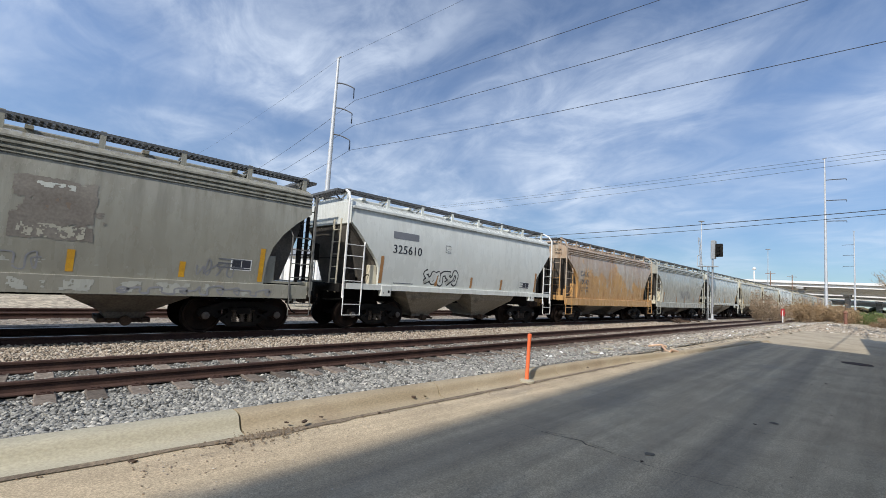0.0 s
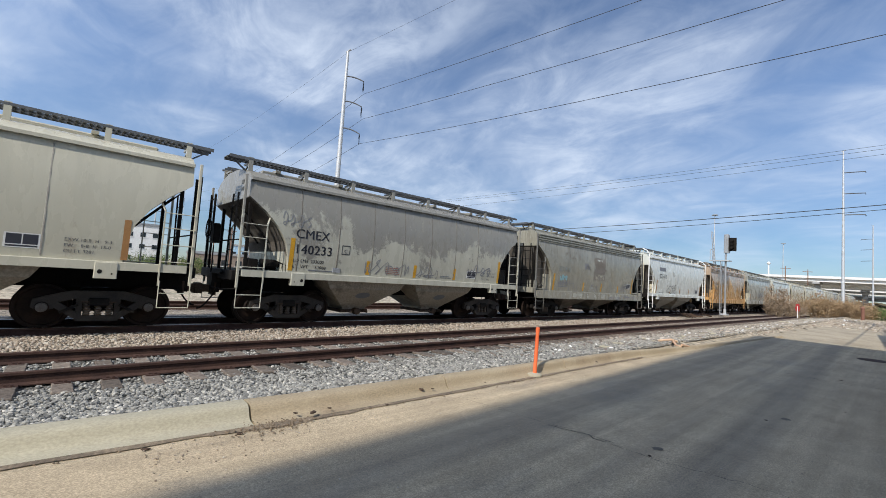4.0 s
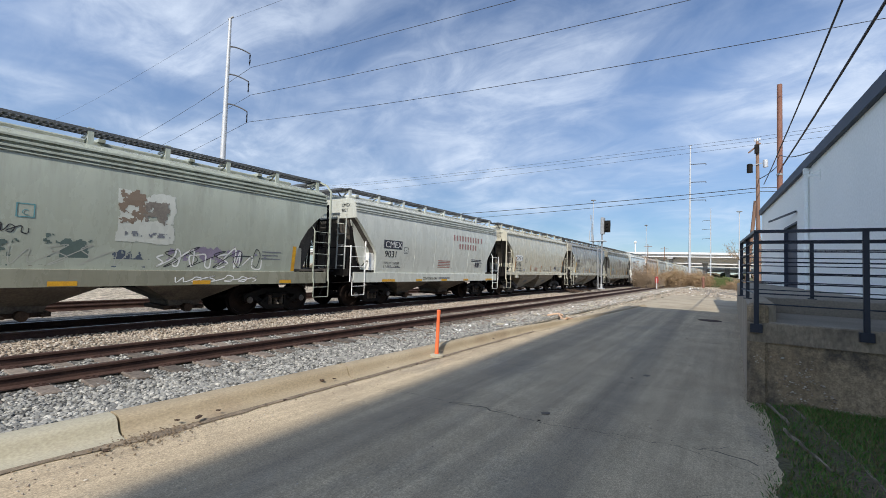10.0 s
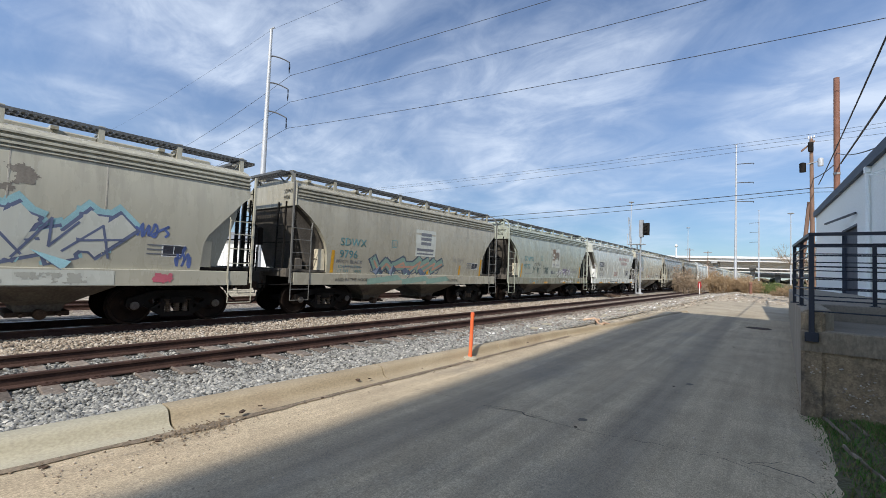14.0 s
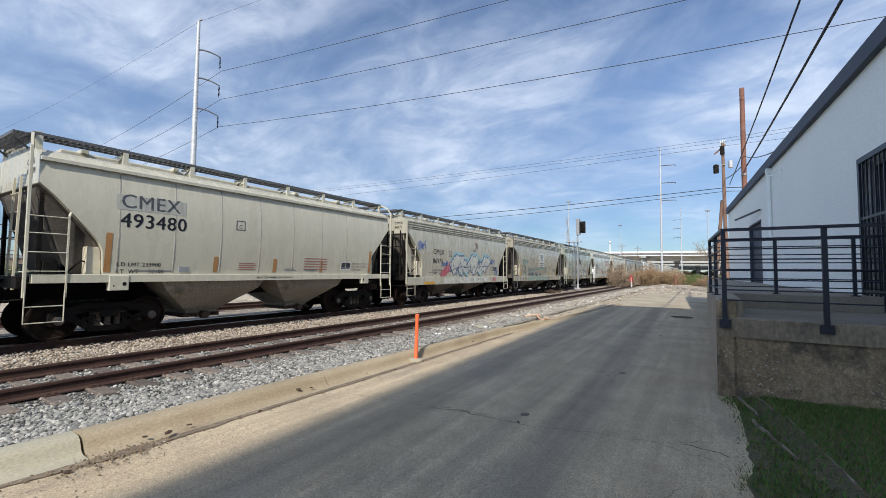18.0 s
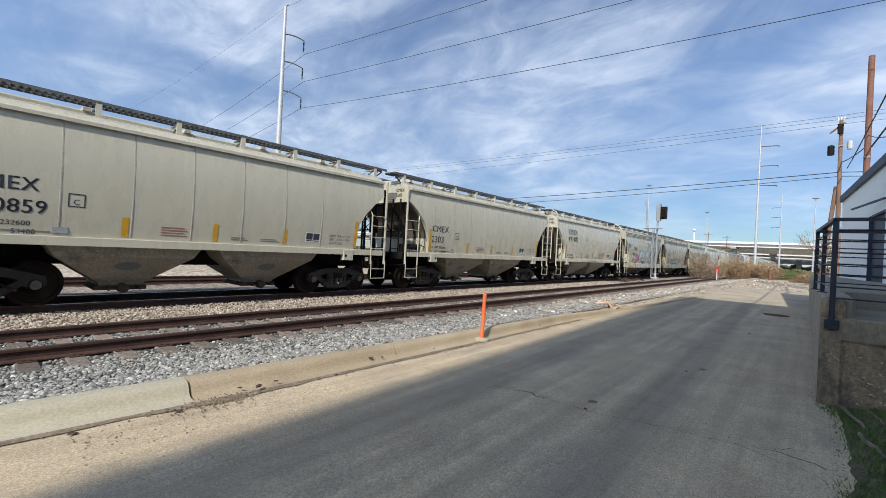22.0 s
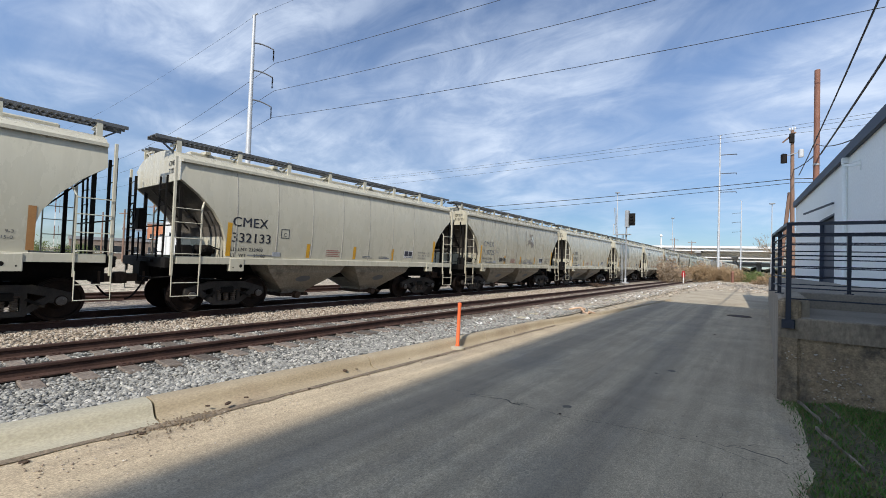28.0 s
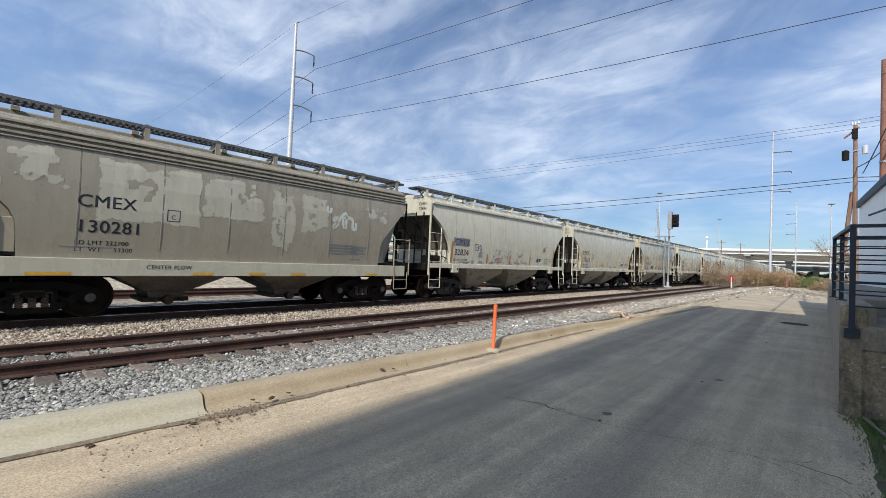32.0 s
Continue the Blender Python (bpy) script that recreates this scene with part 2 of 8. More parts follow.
# ---- materials ----
def surface(name, c1, c2, scale=2.0, rough=0.8, metal=0.0, fine=40.0, bump=0.3, depth=0.01, grain=0.25, stretch=(1, 1, 1), rand=0.0, spots=None):
    """Two tones mixed by broad noise, a fine grain over them, relief from the grain. spots: (colour, low, high, scale) of stains with a shape of their own."""
    m = bpy.data.materials.new(name)
    m.use_nodes = True
    n, l = m.node_tree.nodes, m.node_tree.links
    b = n["Principled BSDF"]
    co, mp = n.new("ShaderNodeTexCoord"), n.new("ShaderNodeMapping")
    mp.inputs["Scale"].default_value = stretch
    l.new(co.outputs["Object"], mp.inputs["Vector"])
    big, small = n.new("ShaderNodeTexNoise"), n.new("ShaderNodeTexNoise")
    big.inputs["Scale"].default_value, big.inputs["Detail"].default_value, big.inputs["Roughness"].default_value = scale, 6, 0.6
    small.inputs["Scale"].default_value, small.inputs["Detail"].default_value = fine, 4
    for t in (big, small):
        l.new(mp.outputs[0], t.inputs["Vector"])
    ramp = n.new("ShaderNodeMapRange")
    ramp.inputs["From Min"].default_value, ramp.inputs["From Max"].default_value = 0.32, 0.68
    l.new(big.outputs["Fac"], ramp.inputs["Value"])
    mix = n.new("ShaderNodeMix")
    mix.data_type = "RGBA"
    mix.inputs["A"].default_value, mix.inputs["B"].default_value = (*c1, 1), (*c2, 1)
    l.new(ramp.outputs[0], mix.inputs["Factor"])
    col = mix.outputs["Result"]
    if spots:
        sn, sr, sm = n.new("ShaderNodeTexNoise"), n.new("ShaderNodeMapRange"), n.new("ShaderNodeMix")
        sn.inputs["Scale"].default_value, sn.inputs["Detail"].default_value, sn.inputs["Roughness"].default_value = spots[3], 8, 0.65
        sr.inputs["From Min"].default_value, sr.inputs["From Max"].default_value = spots[1], spots[2]
        sm.data_type = "RGBA"
        l.new(mp.outputs[0], sn.inputs["Vector"])
        l.new(sn.outputs["Fac"], sr.inputs["Value"])
        l.new(sr.outputs[0], sm.inputs["Factor"])
        l.new(col, sm.inputs["A"])
        sm.inputs["B"].default_value = (*spots[0], 1)
        col = sm.outputs["Result"]
    gr, gm = n.new("ShaderNodeMapRange"), n.new("ShaderNodeMix")
    gr.inputs["From Min"].default_value, gr.inputs["From Max"].default_value = 0.25, 0.75
    gr.inputs["To Min"].default_value, gr.inputs["To Max"].default_value = 1 - grain, 1 + grain
    l.new(small.outputs["Fac"], gr.inputs["Value"])
    gm.data_type, gm.blend_type = "RGBA", "MULTIPLY"
    gm.inputs["Factor"].default_value = 1
    l.new(col, gm.inputs["A"])
    l.new(gr.outputs[0], gm.inputs["B"])
    col = gm.outputs["Result"]
    if rand:
        oi, rr, rm = n.new("ShaderNodeObjectInfo"), n.new("ShaderNodeMapRange"), n.new("ShaderNodeMix")
        rr.inputs["To Min"].default_value, rr.inputs["To Max"].default_value = 1 - rand, 1 + rand
        l.new(oi.outputs["Random"], rr.inputs["Value"])
        rm.data_type, rm.blend_type = "RGBA", "MULTIPLY"
        rm.inputs["Factor"].default_value = 1
        l.new(col, rm.inputs["A"])
        l.new(rr.outputs[0], rm.inputs["B"])
        col = rm.outputs["Result"]
    l.new(col, b.inputs["Base Color"])
    b.inputs["Roughness"].default_value, b.inputs["Metallic"].default_value = rough, metal
    if bump:
        bp = n.new("ShaderNodeBump")
        bp.inputs["Strength"].default_value, bp.inputs["Distance"].default_value = bump, depth
        l.new(small.outputs["Fac"], bp.inputs["Height"])
        l.new(bp.outputs[0], b.inputs["Normal"])
    return m


def stones(name, tones, rough=0.9, fine=30.0):
    """Loose stones: each island takes its own tone."""
    m = bpy.data.materials.new(name)
    m.use_nodes = True
    n, l = m.node_tree.nodes, m.node_tree.links
    b = n["Principled BSDF"]
    g, r = n.new("ShaderNodeNewGeometry"), n.new("ShaderNodeValToRGB")
    r.color_ramp.interpolation = "LINEAR"
    while len(r.color_ramp.elements) < len(tones):
        r.color_ramp.elements.new(0.5)
    for i, (e, c) in enumerate(zip(r.color_ramp.elements, tones)):
        e.position, e.color = i / (len(tones) - 1), (*c, 1)
    l.new(g.outputs["Random Per Island"], r.inputs["Fac"])
    t, mr, mx = n.new("ShaderNodeTexNoise"), n.new("ShaderNodeMapRange"), n.new("ShaderNodeMix")
    t.inputs["Scale"].default_value, t.inputs["Detail"].default_value = fine, 4
    co = n.new("ShaderNodeTexCoord")
    l.new(co.outputs["Object"], t.inputs["Vector"])
    mr.inputs["To Min"].default_value, mr.inputs["To Max"].default_value = 0.7, 1.3
    l.new(t.outputs["Fac"], mr.inputs["Value"])
    mx.data_type, mx.blend_type = "RGBA", "MULTIPLY"
    mx.inputs["Factor"].default_value = 1
    l.new(r.outputs["Color"], mx.inputs["A"])
    l.new(mr.outputs[0], mx.inputs["B"])
    l.new(mx.outputs["Result"], b.inputs["Base Color"])
    b.inputs["Roughness"].default_value = rough
    return m


def car_paint(name, base, dirt, wear=0.5, rust=0.0, peel=None, seed=0.0, streak=0.5):
    """Weathered freight-car paint: broad fading, run-down streaks, rust blooms, and peeled patches down to an older coat."""
    m = bpy.data.materials.new(name)
    m.use_nodes = True
    n, l = m.node_tree.nodes, m.node_tree.links
    b = n["Principled BSDF"]
    co = n.new("ShaderNodeTexCoord")

    def noise_tex(scale, stretch, detail=7, rough=0.6, off=0.0, distort=0.0):
        mp, t = n.new("ShaderNodeMapping"), n.new("ShaderNodeTexNoise")
        mp.inputs["Scale"].default_value = stretch
        mp.inputs["Location"].default_value = (seed * 7.1 + off, seed * 3.7 + off, seed * 1.3)
        t.inputs["Scale"].default_value, t.inputs["Detail"].default_value, t.inputs["Roughness"].default_value = scale, detail, rough
        t.inputs["Distortion"].default_value = distort
        l.new(co.outputs["Object"], mp.inputs["Vector"])
        l.new(mp.outputs[0], t.inputs["Vector"])
        return t.outputs["Fac"]

    def ranged(v, lo, hi, to=1.0):
        r = n.new("ShaderNodeMapRange")
        r.inputs["From Min"].default_value, r.inputs["From Max"].default_value, r.inputs["To Max"].default_value = lo, hi, to
        l.new(v, r.inputs["Value"])
        return r.outputs[0]

    def blend(a, colour, fac):
        x = n.new("ShaderNodeMix")
        x.data_type = "RGBA"
        l.new(fac, x.inputs["Factor"])
        if isinstance(a, tuple):
            x.inputs["A"].default_value = (*a, 1)
        else:
            l.new(a, x.inputs["A"])
        x.inputs["B"].default_value = (*colour, 1)
        return x.outputs["Result"]

    base, dirt = (tuple(v * k for v, k in zip(q, (1.03, 1.055, 0.995))) for q in (base, dirt))
    col = base
    if peel:
        zs, za, zm = n.new("ShaderNodeSeparateXYZ"), n.new("ShaderNodeMath"), n.new("ShaderNodeMath")
        l.new(co.outputs["Object"], zs.inputs[0])
        zm.operation, zm.inputs[1].default_value, zm.inputs[2].default_value = "MULTIPLY_ADD", 0.17, -0.44
        l.new(zs.outputs["Z"], zm.inputs[0])
        l.new(zm.outputs[0], za.inputs[0])
        l.new(noise_tex(0.7, (1, 1, 0.95), 9, 0.70, 4.0, 0.3), za.inputs[1])
        col = blend(col, peel, ranged(za.outputs[0], 0.49, 0.53, 0.85))
    col = blend(col, dirt, ranged(noise_tex(0.45, (1, 1, 0.7), 6, 0.6, 1.0), 0.38, 0.75, wear))
    runs, tz, tr, tm = ranged(noise_tex(4.2, (1, 1, 0.10), 7, 0.66, 2.0), 0.44, 0.72, min(1.0, streak * 1.5)), n.new("ShaderNodeSeparateXYZ"), n.new("ShaderNodeMapRange"), n.new("ShaderNodeMath")
    l.new(co.outputs["Object"], tz.inputs[0])
    tr.inputs["From Min"].default_value, tr.inputs["From Max"].default_value, tr.inputs["To Min"].default_value = 2.2, 3.6, 0.30
    l.new(tz.outputs["Z"], tr.inputs["Value"])
    tm.operation = "MULTIPLY"
    l.new(runs, tm.inputs[0])
    l.new(tr.outputs[0], tm.inputs[1])
    col = blend(col, tuple(v * 0.8 for v in dirt), tm.outputs[0])
    if rust:
        col = blend(col, (0.20, 0.085, 0.035), ranged(noise_tex(1.4, (1, 1, 0.45), 9, 0.75, 3.0), 0.66 - 0.16 * rust, 0.78, 0.8))
    col = blend(col, tuple(c * 0.55 for c in dirt), ranged(noise_tex(26.0, (1, 1, 0.6), 4, 0.7, 5.0), 0.60, 0.85, 0.35))
    l.new(col, b.inputs["Base Color"])
    b.inputs["Roughness"].default_value = 0.5
    l.new(ranged(noise_tex(3.0, (1, 1, 0.4), 5, 0.6, 6.0), 0.2, 1.0, 0.75), b.inputs["Roughness"])
    bp = n.new("ShaderNodeBump")
    bp.inputs["Strength"].default_value, bp.inputs["Distance"].default_value = 0.35, 0.02
    l.new(noise_tex(1.1, (1, 1, 0.6), 4, 0.5, 8.0), bp.inputs["Height"])
    l.new(bp.outputs[0], b.inputs["Normal"])
    return m


def plain(name, c, rough=0.6, metal=0.0):
    m = surface(name, c, tuple(x * 0.82 for x in c), 3.0, rough, metal, 60.0, 0.12, 0.004, 0.12)
    return m




def speckled(m, scale, lo, hi):
    """Grit of single tones over a surface."""
    n, l = m.node_tree.nodes, m.node_tree.links
    b = n["Principled BSDF"]
    col = b.inputs["Base Color"].links[0].from_socket
    co, vor, hsv, vr, vm = n.new("ShaderNodeTexCoord"), n.new("ShaderNodeTexVoronoi"), n.new("ShaderNodeSeparateColor"), n.new("ShaderNodeMapRange"), n.new("ShaderNodeMix")
    vor.inputs["Scale"].default_value = scale
    l.new(co.outputs["Object"], vor.inputs["Vector"])
    l.new(vor.outputs["Color"], hsv.inputs[0])
    vr.inputs["To Min"].default_value, vr.inputs["To Max"].default_value = lo, hi
    l.new(hsv.outputs[0], vr.inputs["Value"])
    vm.data_type, vm.blend_type = "RGBA", "MULTIPLY"
    vm.inputs["Factor"].default_value = 1
    l.new(col, vm.inputs["A"])
    l.new(vr.outputs[0], vm.inputs["B"])
    l.new(vm.outputs["Result"], b.inputs["Base Color"])
    return m


def asphalt():
    """Old bleached asphalt: pale aggregate in a darker binder, smooth wheel tracks along the lane, dark drips."""
    m = surface("bleached asphalt", (0.385, 0.302, 0.200), (0.452, 0.365, 0.245), 0.9, 0.92, 0, 130, 0.4, 0.005, 0.3, (1, 0.35, 1), spots=((0.27, 0.235, 0.185), 0.54, 0.74, 0.8))
    n, l = m.node_tree.nodes, m.node_tree.links
    b = n["Principled BSDF"]
    col = b.inputs["Base Color"].links[0].from_socket
    co, sep = n.new("ShaderNodeTexCoord"), n.new("ShaderNodeSeparateXYZ")
    l.new(co.outputs["Object"], sep.inputs[0])
    vor, vr, vm = n.new("ShaderNodeTexVoronoi"), n.new("ShaderNodeMapRange"), n.new("ShaderNodeMix")
    vor.inputs["Scale"].default_value = 120.0
    l.new(co.outputs["Object"], vor.inputs["Vector"])
    hsv = n.new("ShaderNodeSeparateColor")
    l.new(vor.outputs["Color"], hsv.inputs[0])
    vr.inputs["To Min"].default_value, vr.inputs["To Max"].default_value = 0.78, 1.22
    l.new(hsv.outputs[0], vr.inputs["Value"])
    vm.data_type, vm.blend_type = "RGBA", "MULTIPLY"
    vm.inputs["Factor"].default_value = 1
    l.new(col, vm.inputs["A"])
    l.new(vr.outputs[0], vm.inputs["B"])
    col = vm.outputs["Result"]
    wob, wp = n.new("ShaderNodeTexNoise"), n.new("ShaderNodeMapping")
    wp.inputs["Scale"].default_value = (0.5, 0.22, 1)
    wob.inputs["Scale"].default_value, wob.inputs["Detail"].default_value = 1.0, 7
    l.new(co.outputs["Object"], wp.inputs["Vector"])
    l.new(wp.outputs[0], wob.inputs["Vector"])
    for at, wide, deep in ((-0.98, 0.34, 0.52), (-1.55, 0.16, 0.22), (-2.62, 0.40, 0.42), (-2.1, 0.14, 0.16)):
        lean, off, ab, rg, mul, mx = (n.new("ShaderNodeMath") for _ in range(2)), None, n.new("ShaderNodeMath"), n.new("ShaderNodeMapRange"), n.new("ShaderNodeMath"), n.new("ShaderNodeMix")
        la, lb = lean
        la.operation, la.inputs[1].default_value, la.inputs[2].default_value = "MULTIPLY_ADD", 0.036, -at
        l.new(sep.outputs["Y"], la.inputs[0])
        lb.operation = "ADD"
        l.new(sep.outputs["X"], lb.inputs[0])
        l.new(la.outputs[0], lb.inputs[1])
        ab.operation = "ABSOLUTE"
        l.new(lb.outputs[0], ab.inputs[0])
        rg.inputs["From Min"].default_value, rg.inputs["From Max"].default_value = wide, wide * 0.25
        rg.interpolation_type = "SMOOTHSTEP"
        rg.inputs["To Max"].default_value = deep * 2
        l.new(ab.outputs[0], rg.inputs["Value"])
        mul.operation, mul.use_clamp = "MULTIPLY", True
        l.new(rg.outputs[0], mul.inputs[0])
        l.new(wob.outputs["Fac"], mul.inputs[1])
        mx.data_type = "RGBA"
        l.new(mul.outputs[0], mx.inputs["Factor"])
        l.new(col, mx.inputs["A"])
        mx.inputs["B"].default_value = (0.17, 0.145, 0.115, 1)
        col = mx.outputs["Result"]
    st, sp, sr, sx = n.new("ShaderNodeTexNoise"), n.new("ShaderNodeMapping"), n.new("ShaderNodeMapRange"), n.new("ShaderNodeMix")
    sp.inputs["Scale"].default_value, sp.inputs["Rotation"].default_value = (7.0, 0.25, 1), (0, 0, radians(-2.1))
    st.inputs["Scale"].default_value, st.inputs["Detail"].default_value, st.inputs["Roughness"].default_value = 1.0, 8, 0.65
    l.new(co.outputs["Object"], sp.inputs["Vector"])
    l.new(sp.outputs[0], st.inputs["Vector"])
    sr.inputs["From Min"].default_value, sr.inputs["From Max"].default_value = 0.3, 0.7
    sr.inputs["To Min"].default_value, sr.inputs["To Max"].default_value = 0.84, 1.16
    l.new(st.outputs["Fac"], sr.inputs["Value"])
    sx.data_type, sx.blend_type = "RGBA", "MULTIPLY"
    sx.inputs["Factor"].default_value = 1
    l.new(col, sx.inputs["A"])
    l.new(sr.outputs[0], sx.inputs["B"])
    pn, pr, px = n.new("ShaderNodeTexNoise"), n.new("ShaderNodeMapRange"), n.new("ShaderNodeMix")
    pn.inputs["Scale"].default_value, pn.inputs["Detail"].default_value, pn.inputs["Roughness"].default_value = 1.7, 8, 0.68
    l.new(co.outputs["Object"], pn.inputs["Vector"])
    pr.inputs["From Min"].default_value, pr.inputs["From Max"].default_value = 0.3, 0.7
    pr.inputs["To Min"].default_value, pr.inputs["To Max"].default_value = 0.86, 1.14
    l.new(pn.outputs["Fac"], pr.inputs["Value"])
    px.data_type, px.blend_type = "RGBA", "MULTIPLY"
    px.inputs["Factor"].default_value = 1
    l.new(sx.outputs["Result"], px.inputs["A"])
    l.new(pr.outputs[0], px.inputs["B"])
    l.new(px.outputs["Result"], b.inputs["Base Color"])
    return m


MAT_ASPHALT = asphalt()
MAT_APRON = surface("dusty concrete apron", (0.34, 0.28, 0.195), (0.43, 0.365, 0.265), 0.5, 0.95, 0, 14, 0.5, 0.02, 0.3, spots=((0.27, 0.225, 0.16), 0.50, 0.70, 0.6))
MAT_KERB = surface("kerb concrete", (0.31, 0.242, 0.15), (0.43, 0.352, 0.238), 1.1, 0.9, 0, 70, 0.35, 0.006, 0.22, (1, 0.6, 1), 0.06, spots=((0.26, 0.19, 0.12), 0.52, 0.74, 1.3))
MAT_KERB_PALE = surface("pale kerb concrete", (0.355, 0.32, 0.235), (0.43, 0.39, 0.285), 1.1, 0.9, 0, 70, 0.3, 0.006, 0.18, (1, 0.6, 1), spots=((0.33, 0.26, 0.18), 0.56, 0.78, 1.2))
MAT_CONC = speckled(surface("old concrete", (0.23, 0.168, 0.100), (0.33, 0.25, 0.158), 1.4, 0.93, 0, 26, 0.6, 0.02, 0.3, (1, 1, 0.7), spots=((0.085, 0.070, 0.052), 0.47, 0.60, 1.5)), 70.0, 0.82, 1.2)
MAT_CONC_PALE = surface("pale weathered concrete", (0.30, 0.25, 0.185), (0.40, 0.34, 0.26), 1.2, 0.92, 0, 40, 0.4, 0.01, 0.2, (1, 1, 0.5), spots=((0.24, 0.205, 0.155), 0.52, 0.68, 1.8))
MAT_SLAB_BROWN = surface("weathered beam concrete", (0.20, 0.158, 0.108), (0.28, 0.228, 0.162), 1.1, 0.93, 0, 40, 0.4, 0.008, 0.3, (1, 1, 0.5), spots=((0.10, 0.082, 0.06), 0.5, 0.72, 1.6))
MAT_SLAB = surface("dock slab", (0.29, 0.25, 0.20), (0.20, 0.17, 0.13), 1.2, 0.9, 0, 40, 0.3, 0.008, 0.2)
MAT_DIRT = surface("dry ground", (0.33, 0.27, 0.19), (0.42, 0.355, 0.26), 0.25, 0.95, 0, 8, 0.6, 0.04, 0.3, spots=((0.20, 0.18, 0.11), 0.52, 0.72, 0.12))
MAT_BALLAST = surface("ballast bed", (0.085, 0.08, 0.07), (0.14, 0.13, 0.115), 0.5, 0.95, 0, 30, 1.0, 0.05, 0.6)
MAT_BALLAST_DUST = surface("dusty ballast bed", (0.25, 0.22, 0.175), (0.34, 0.305, 0.25), 0.5, 0.95, 0, 30, 1.0, 0.05, 0.6)
MAT_BALLAST_TAN = surface("tan ballast bed", (0.25, 0.205, 0.155), (0.34, 0.29, 0.23), 1.0, 0.95, 0, 34, 1.0, 0.05, 0.5)
for m_, k_ in ((MAT_BALLAST, 17.0), (MAT_BALLAST_TAN, 15.0), (MAT_DIRT, 6.0)):
    speckled(m_, k_, 0.5, 1.5)
# oily ballast, darkened further to paint in the train's shade
MAT_OILY_SHADE = surface("oily ballast with train shade", (0.022, 0.019, 0.017), (0.055, 0.045, 0.037), 1.2, 0.9, 0, 34, 1.0, 0.05, 0.5)
MAT_STONE = stones("grey ballast stone", [(0.06, 0.06, 0.056), (0.205, 0.20, 0.185), (0.33, 0.32, 0.288), (0.185, 0.182, 0.168), (0.30, 0.29, 0.262), (0.52, 0.495, 0.44)])
MAT_STONE_DUST = stones("dusty far stone", [(0.17, 0.15, 0.12), (0.31, 0.275, 0.22), (0.40, 0.36, 0.30), (0.25, 0.22, 0.18), (0.47, 0.44, 0.39)])
MAT_STONE_TAN = stones("tan ballast stone", [(0.15, 0.11, 0.08), (0.36, 0.30, 0.23), (0.48, 0.41, 0.33), (0.26, 0.20, 0.15), (0.56, 0.51, 0.44)])
MAT_RAIL = surface("rusty rail", (0.05, 0.030, 0.026), (0.082, 0.048, 0.038), 3.0, 0.75, 0.05, 40, 0.3, 0.004, 0.25)
MAT_RAIL_HEAD = surface("worn rail head", (0.34, 0.33, 0.32), (0.22, 0.20, 0.19), 4.0, 0.28, 0.9, 60, 0.1, 0.002, 0.15)
MAT_TIE = surface("weathered tie", (0.115, 0.09, 0.072), (0.20, 0.165, 0.135), 2.5, 0.95, 0, 20, 0.8, 0.02, 0.4, (1, 1, 1), 0.35)
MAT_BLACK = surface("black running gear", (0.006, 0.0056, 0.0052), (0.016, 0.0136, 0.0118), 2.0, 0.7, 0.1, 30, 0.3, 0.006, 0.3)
MAT_BROWN = surface("rusty truck steel", (0.05, 0.036, 0.028), (0.10, 0.066, 0.046), 2.5, 0.8, 0.15, 40, 0.4, 0.006, 0.3)
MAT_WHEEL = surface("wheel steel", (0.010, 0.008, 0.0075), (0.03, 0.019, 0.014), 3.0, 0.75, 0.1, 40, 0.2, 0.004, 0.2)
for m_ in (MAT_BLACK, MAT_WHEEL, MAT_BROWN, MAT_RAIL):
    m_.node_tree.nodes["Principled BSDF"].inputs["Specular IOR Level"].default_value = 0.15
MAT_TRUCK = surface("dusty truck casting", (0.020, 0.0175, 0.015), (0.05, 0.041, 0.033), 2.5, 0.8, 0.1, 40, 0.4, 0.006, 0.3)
MAT_CAP = surface("bearing cap", (0.22, 0.21, 0.20), (0.11, 0.095, 0.08), 5.0, 0.45, 0.7, 40, 0.2, 0.003, 0.2)
MAT_SPRING = surface("spring steel", (0.14, 0.115, 0.09), (0.08, 0.06, 0.045), 6.0, 0.6, 0.3, 40, 0.1, 0.003, 0.2)
MAT_GALV = surface("galvanised grating", (0.14, 0.143, 0.145), (0.09, 0.093, 0.097), 3.0, 0.6, 0.4, 40, 0.1, 0.003, 0.2)
MAT_ORANGE = surface("orange plastic", (0.85, 0.17, 0.055), (0.72, 0.13, 0.045), 4.0, 0.5, 0, 50, 0.1, 0.003, 0.1)
MAT_WHITE = surface("white paint", (0.78, 0.78, 0.76), (0.66, 0.65, 0.62), 3.0, 0.6, 0, 50, 0.1, 0.003, 0.1)
MAT_INK = plain("dark stencil paint", (0.035, 0.037, 0.05), 0.6)
MAT_YELLOW = surface("yellow reflective stripe", (0.62, 0.33, 0.012), (0.50, 0.25, 0.02), 6.0, 0.5, 0, 40, 0.1, 0.002, 0.15)
MAT_BUILDING = surface("painted brick", (0.86, 0.885, 0.85), (0.895, 0.915, 0.88), 0.6, 0.8, 0, 18, 0.25, 0.006, 0.06)

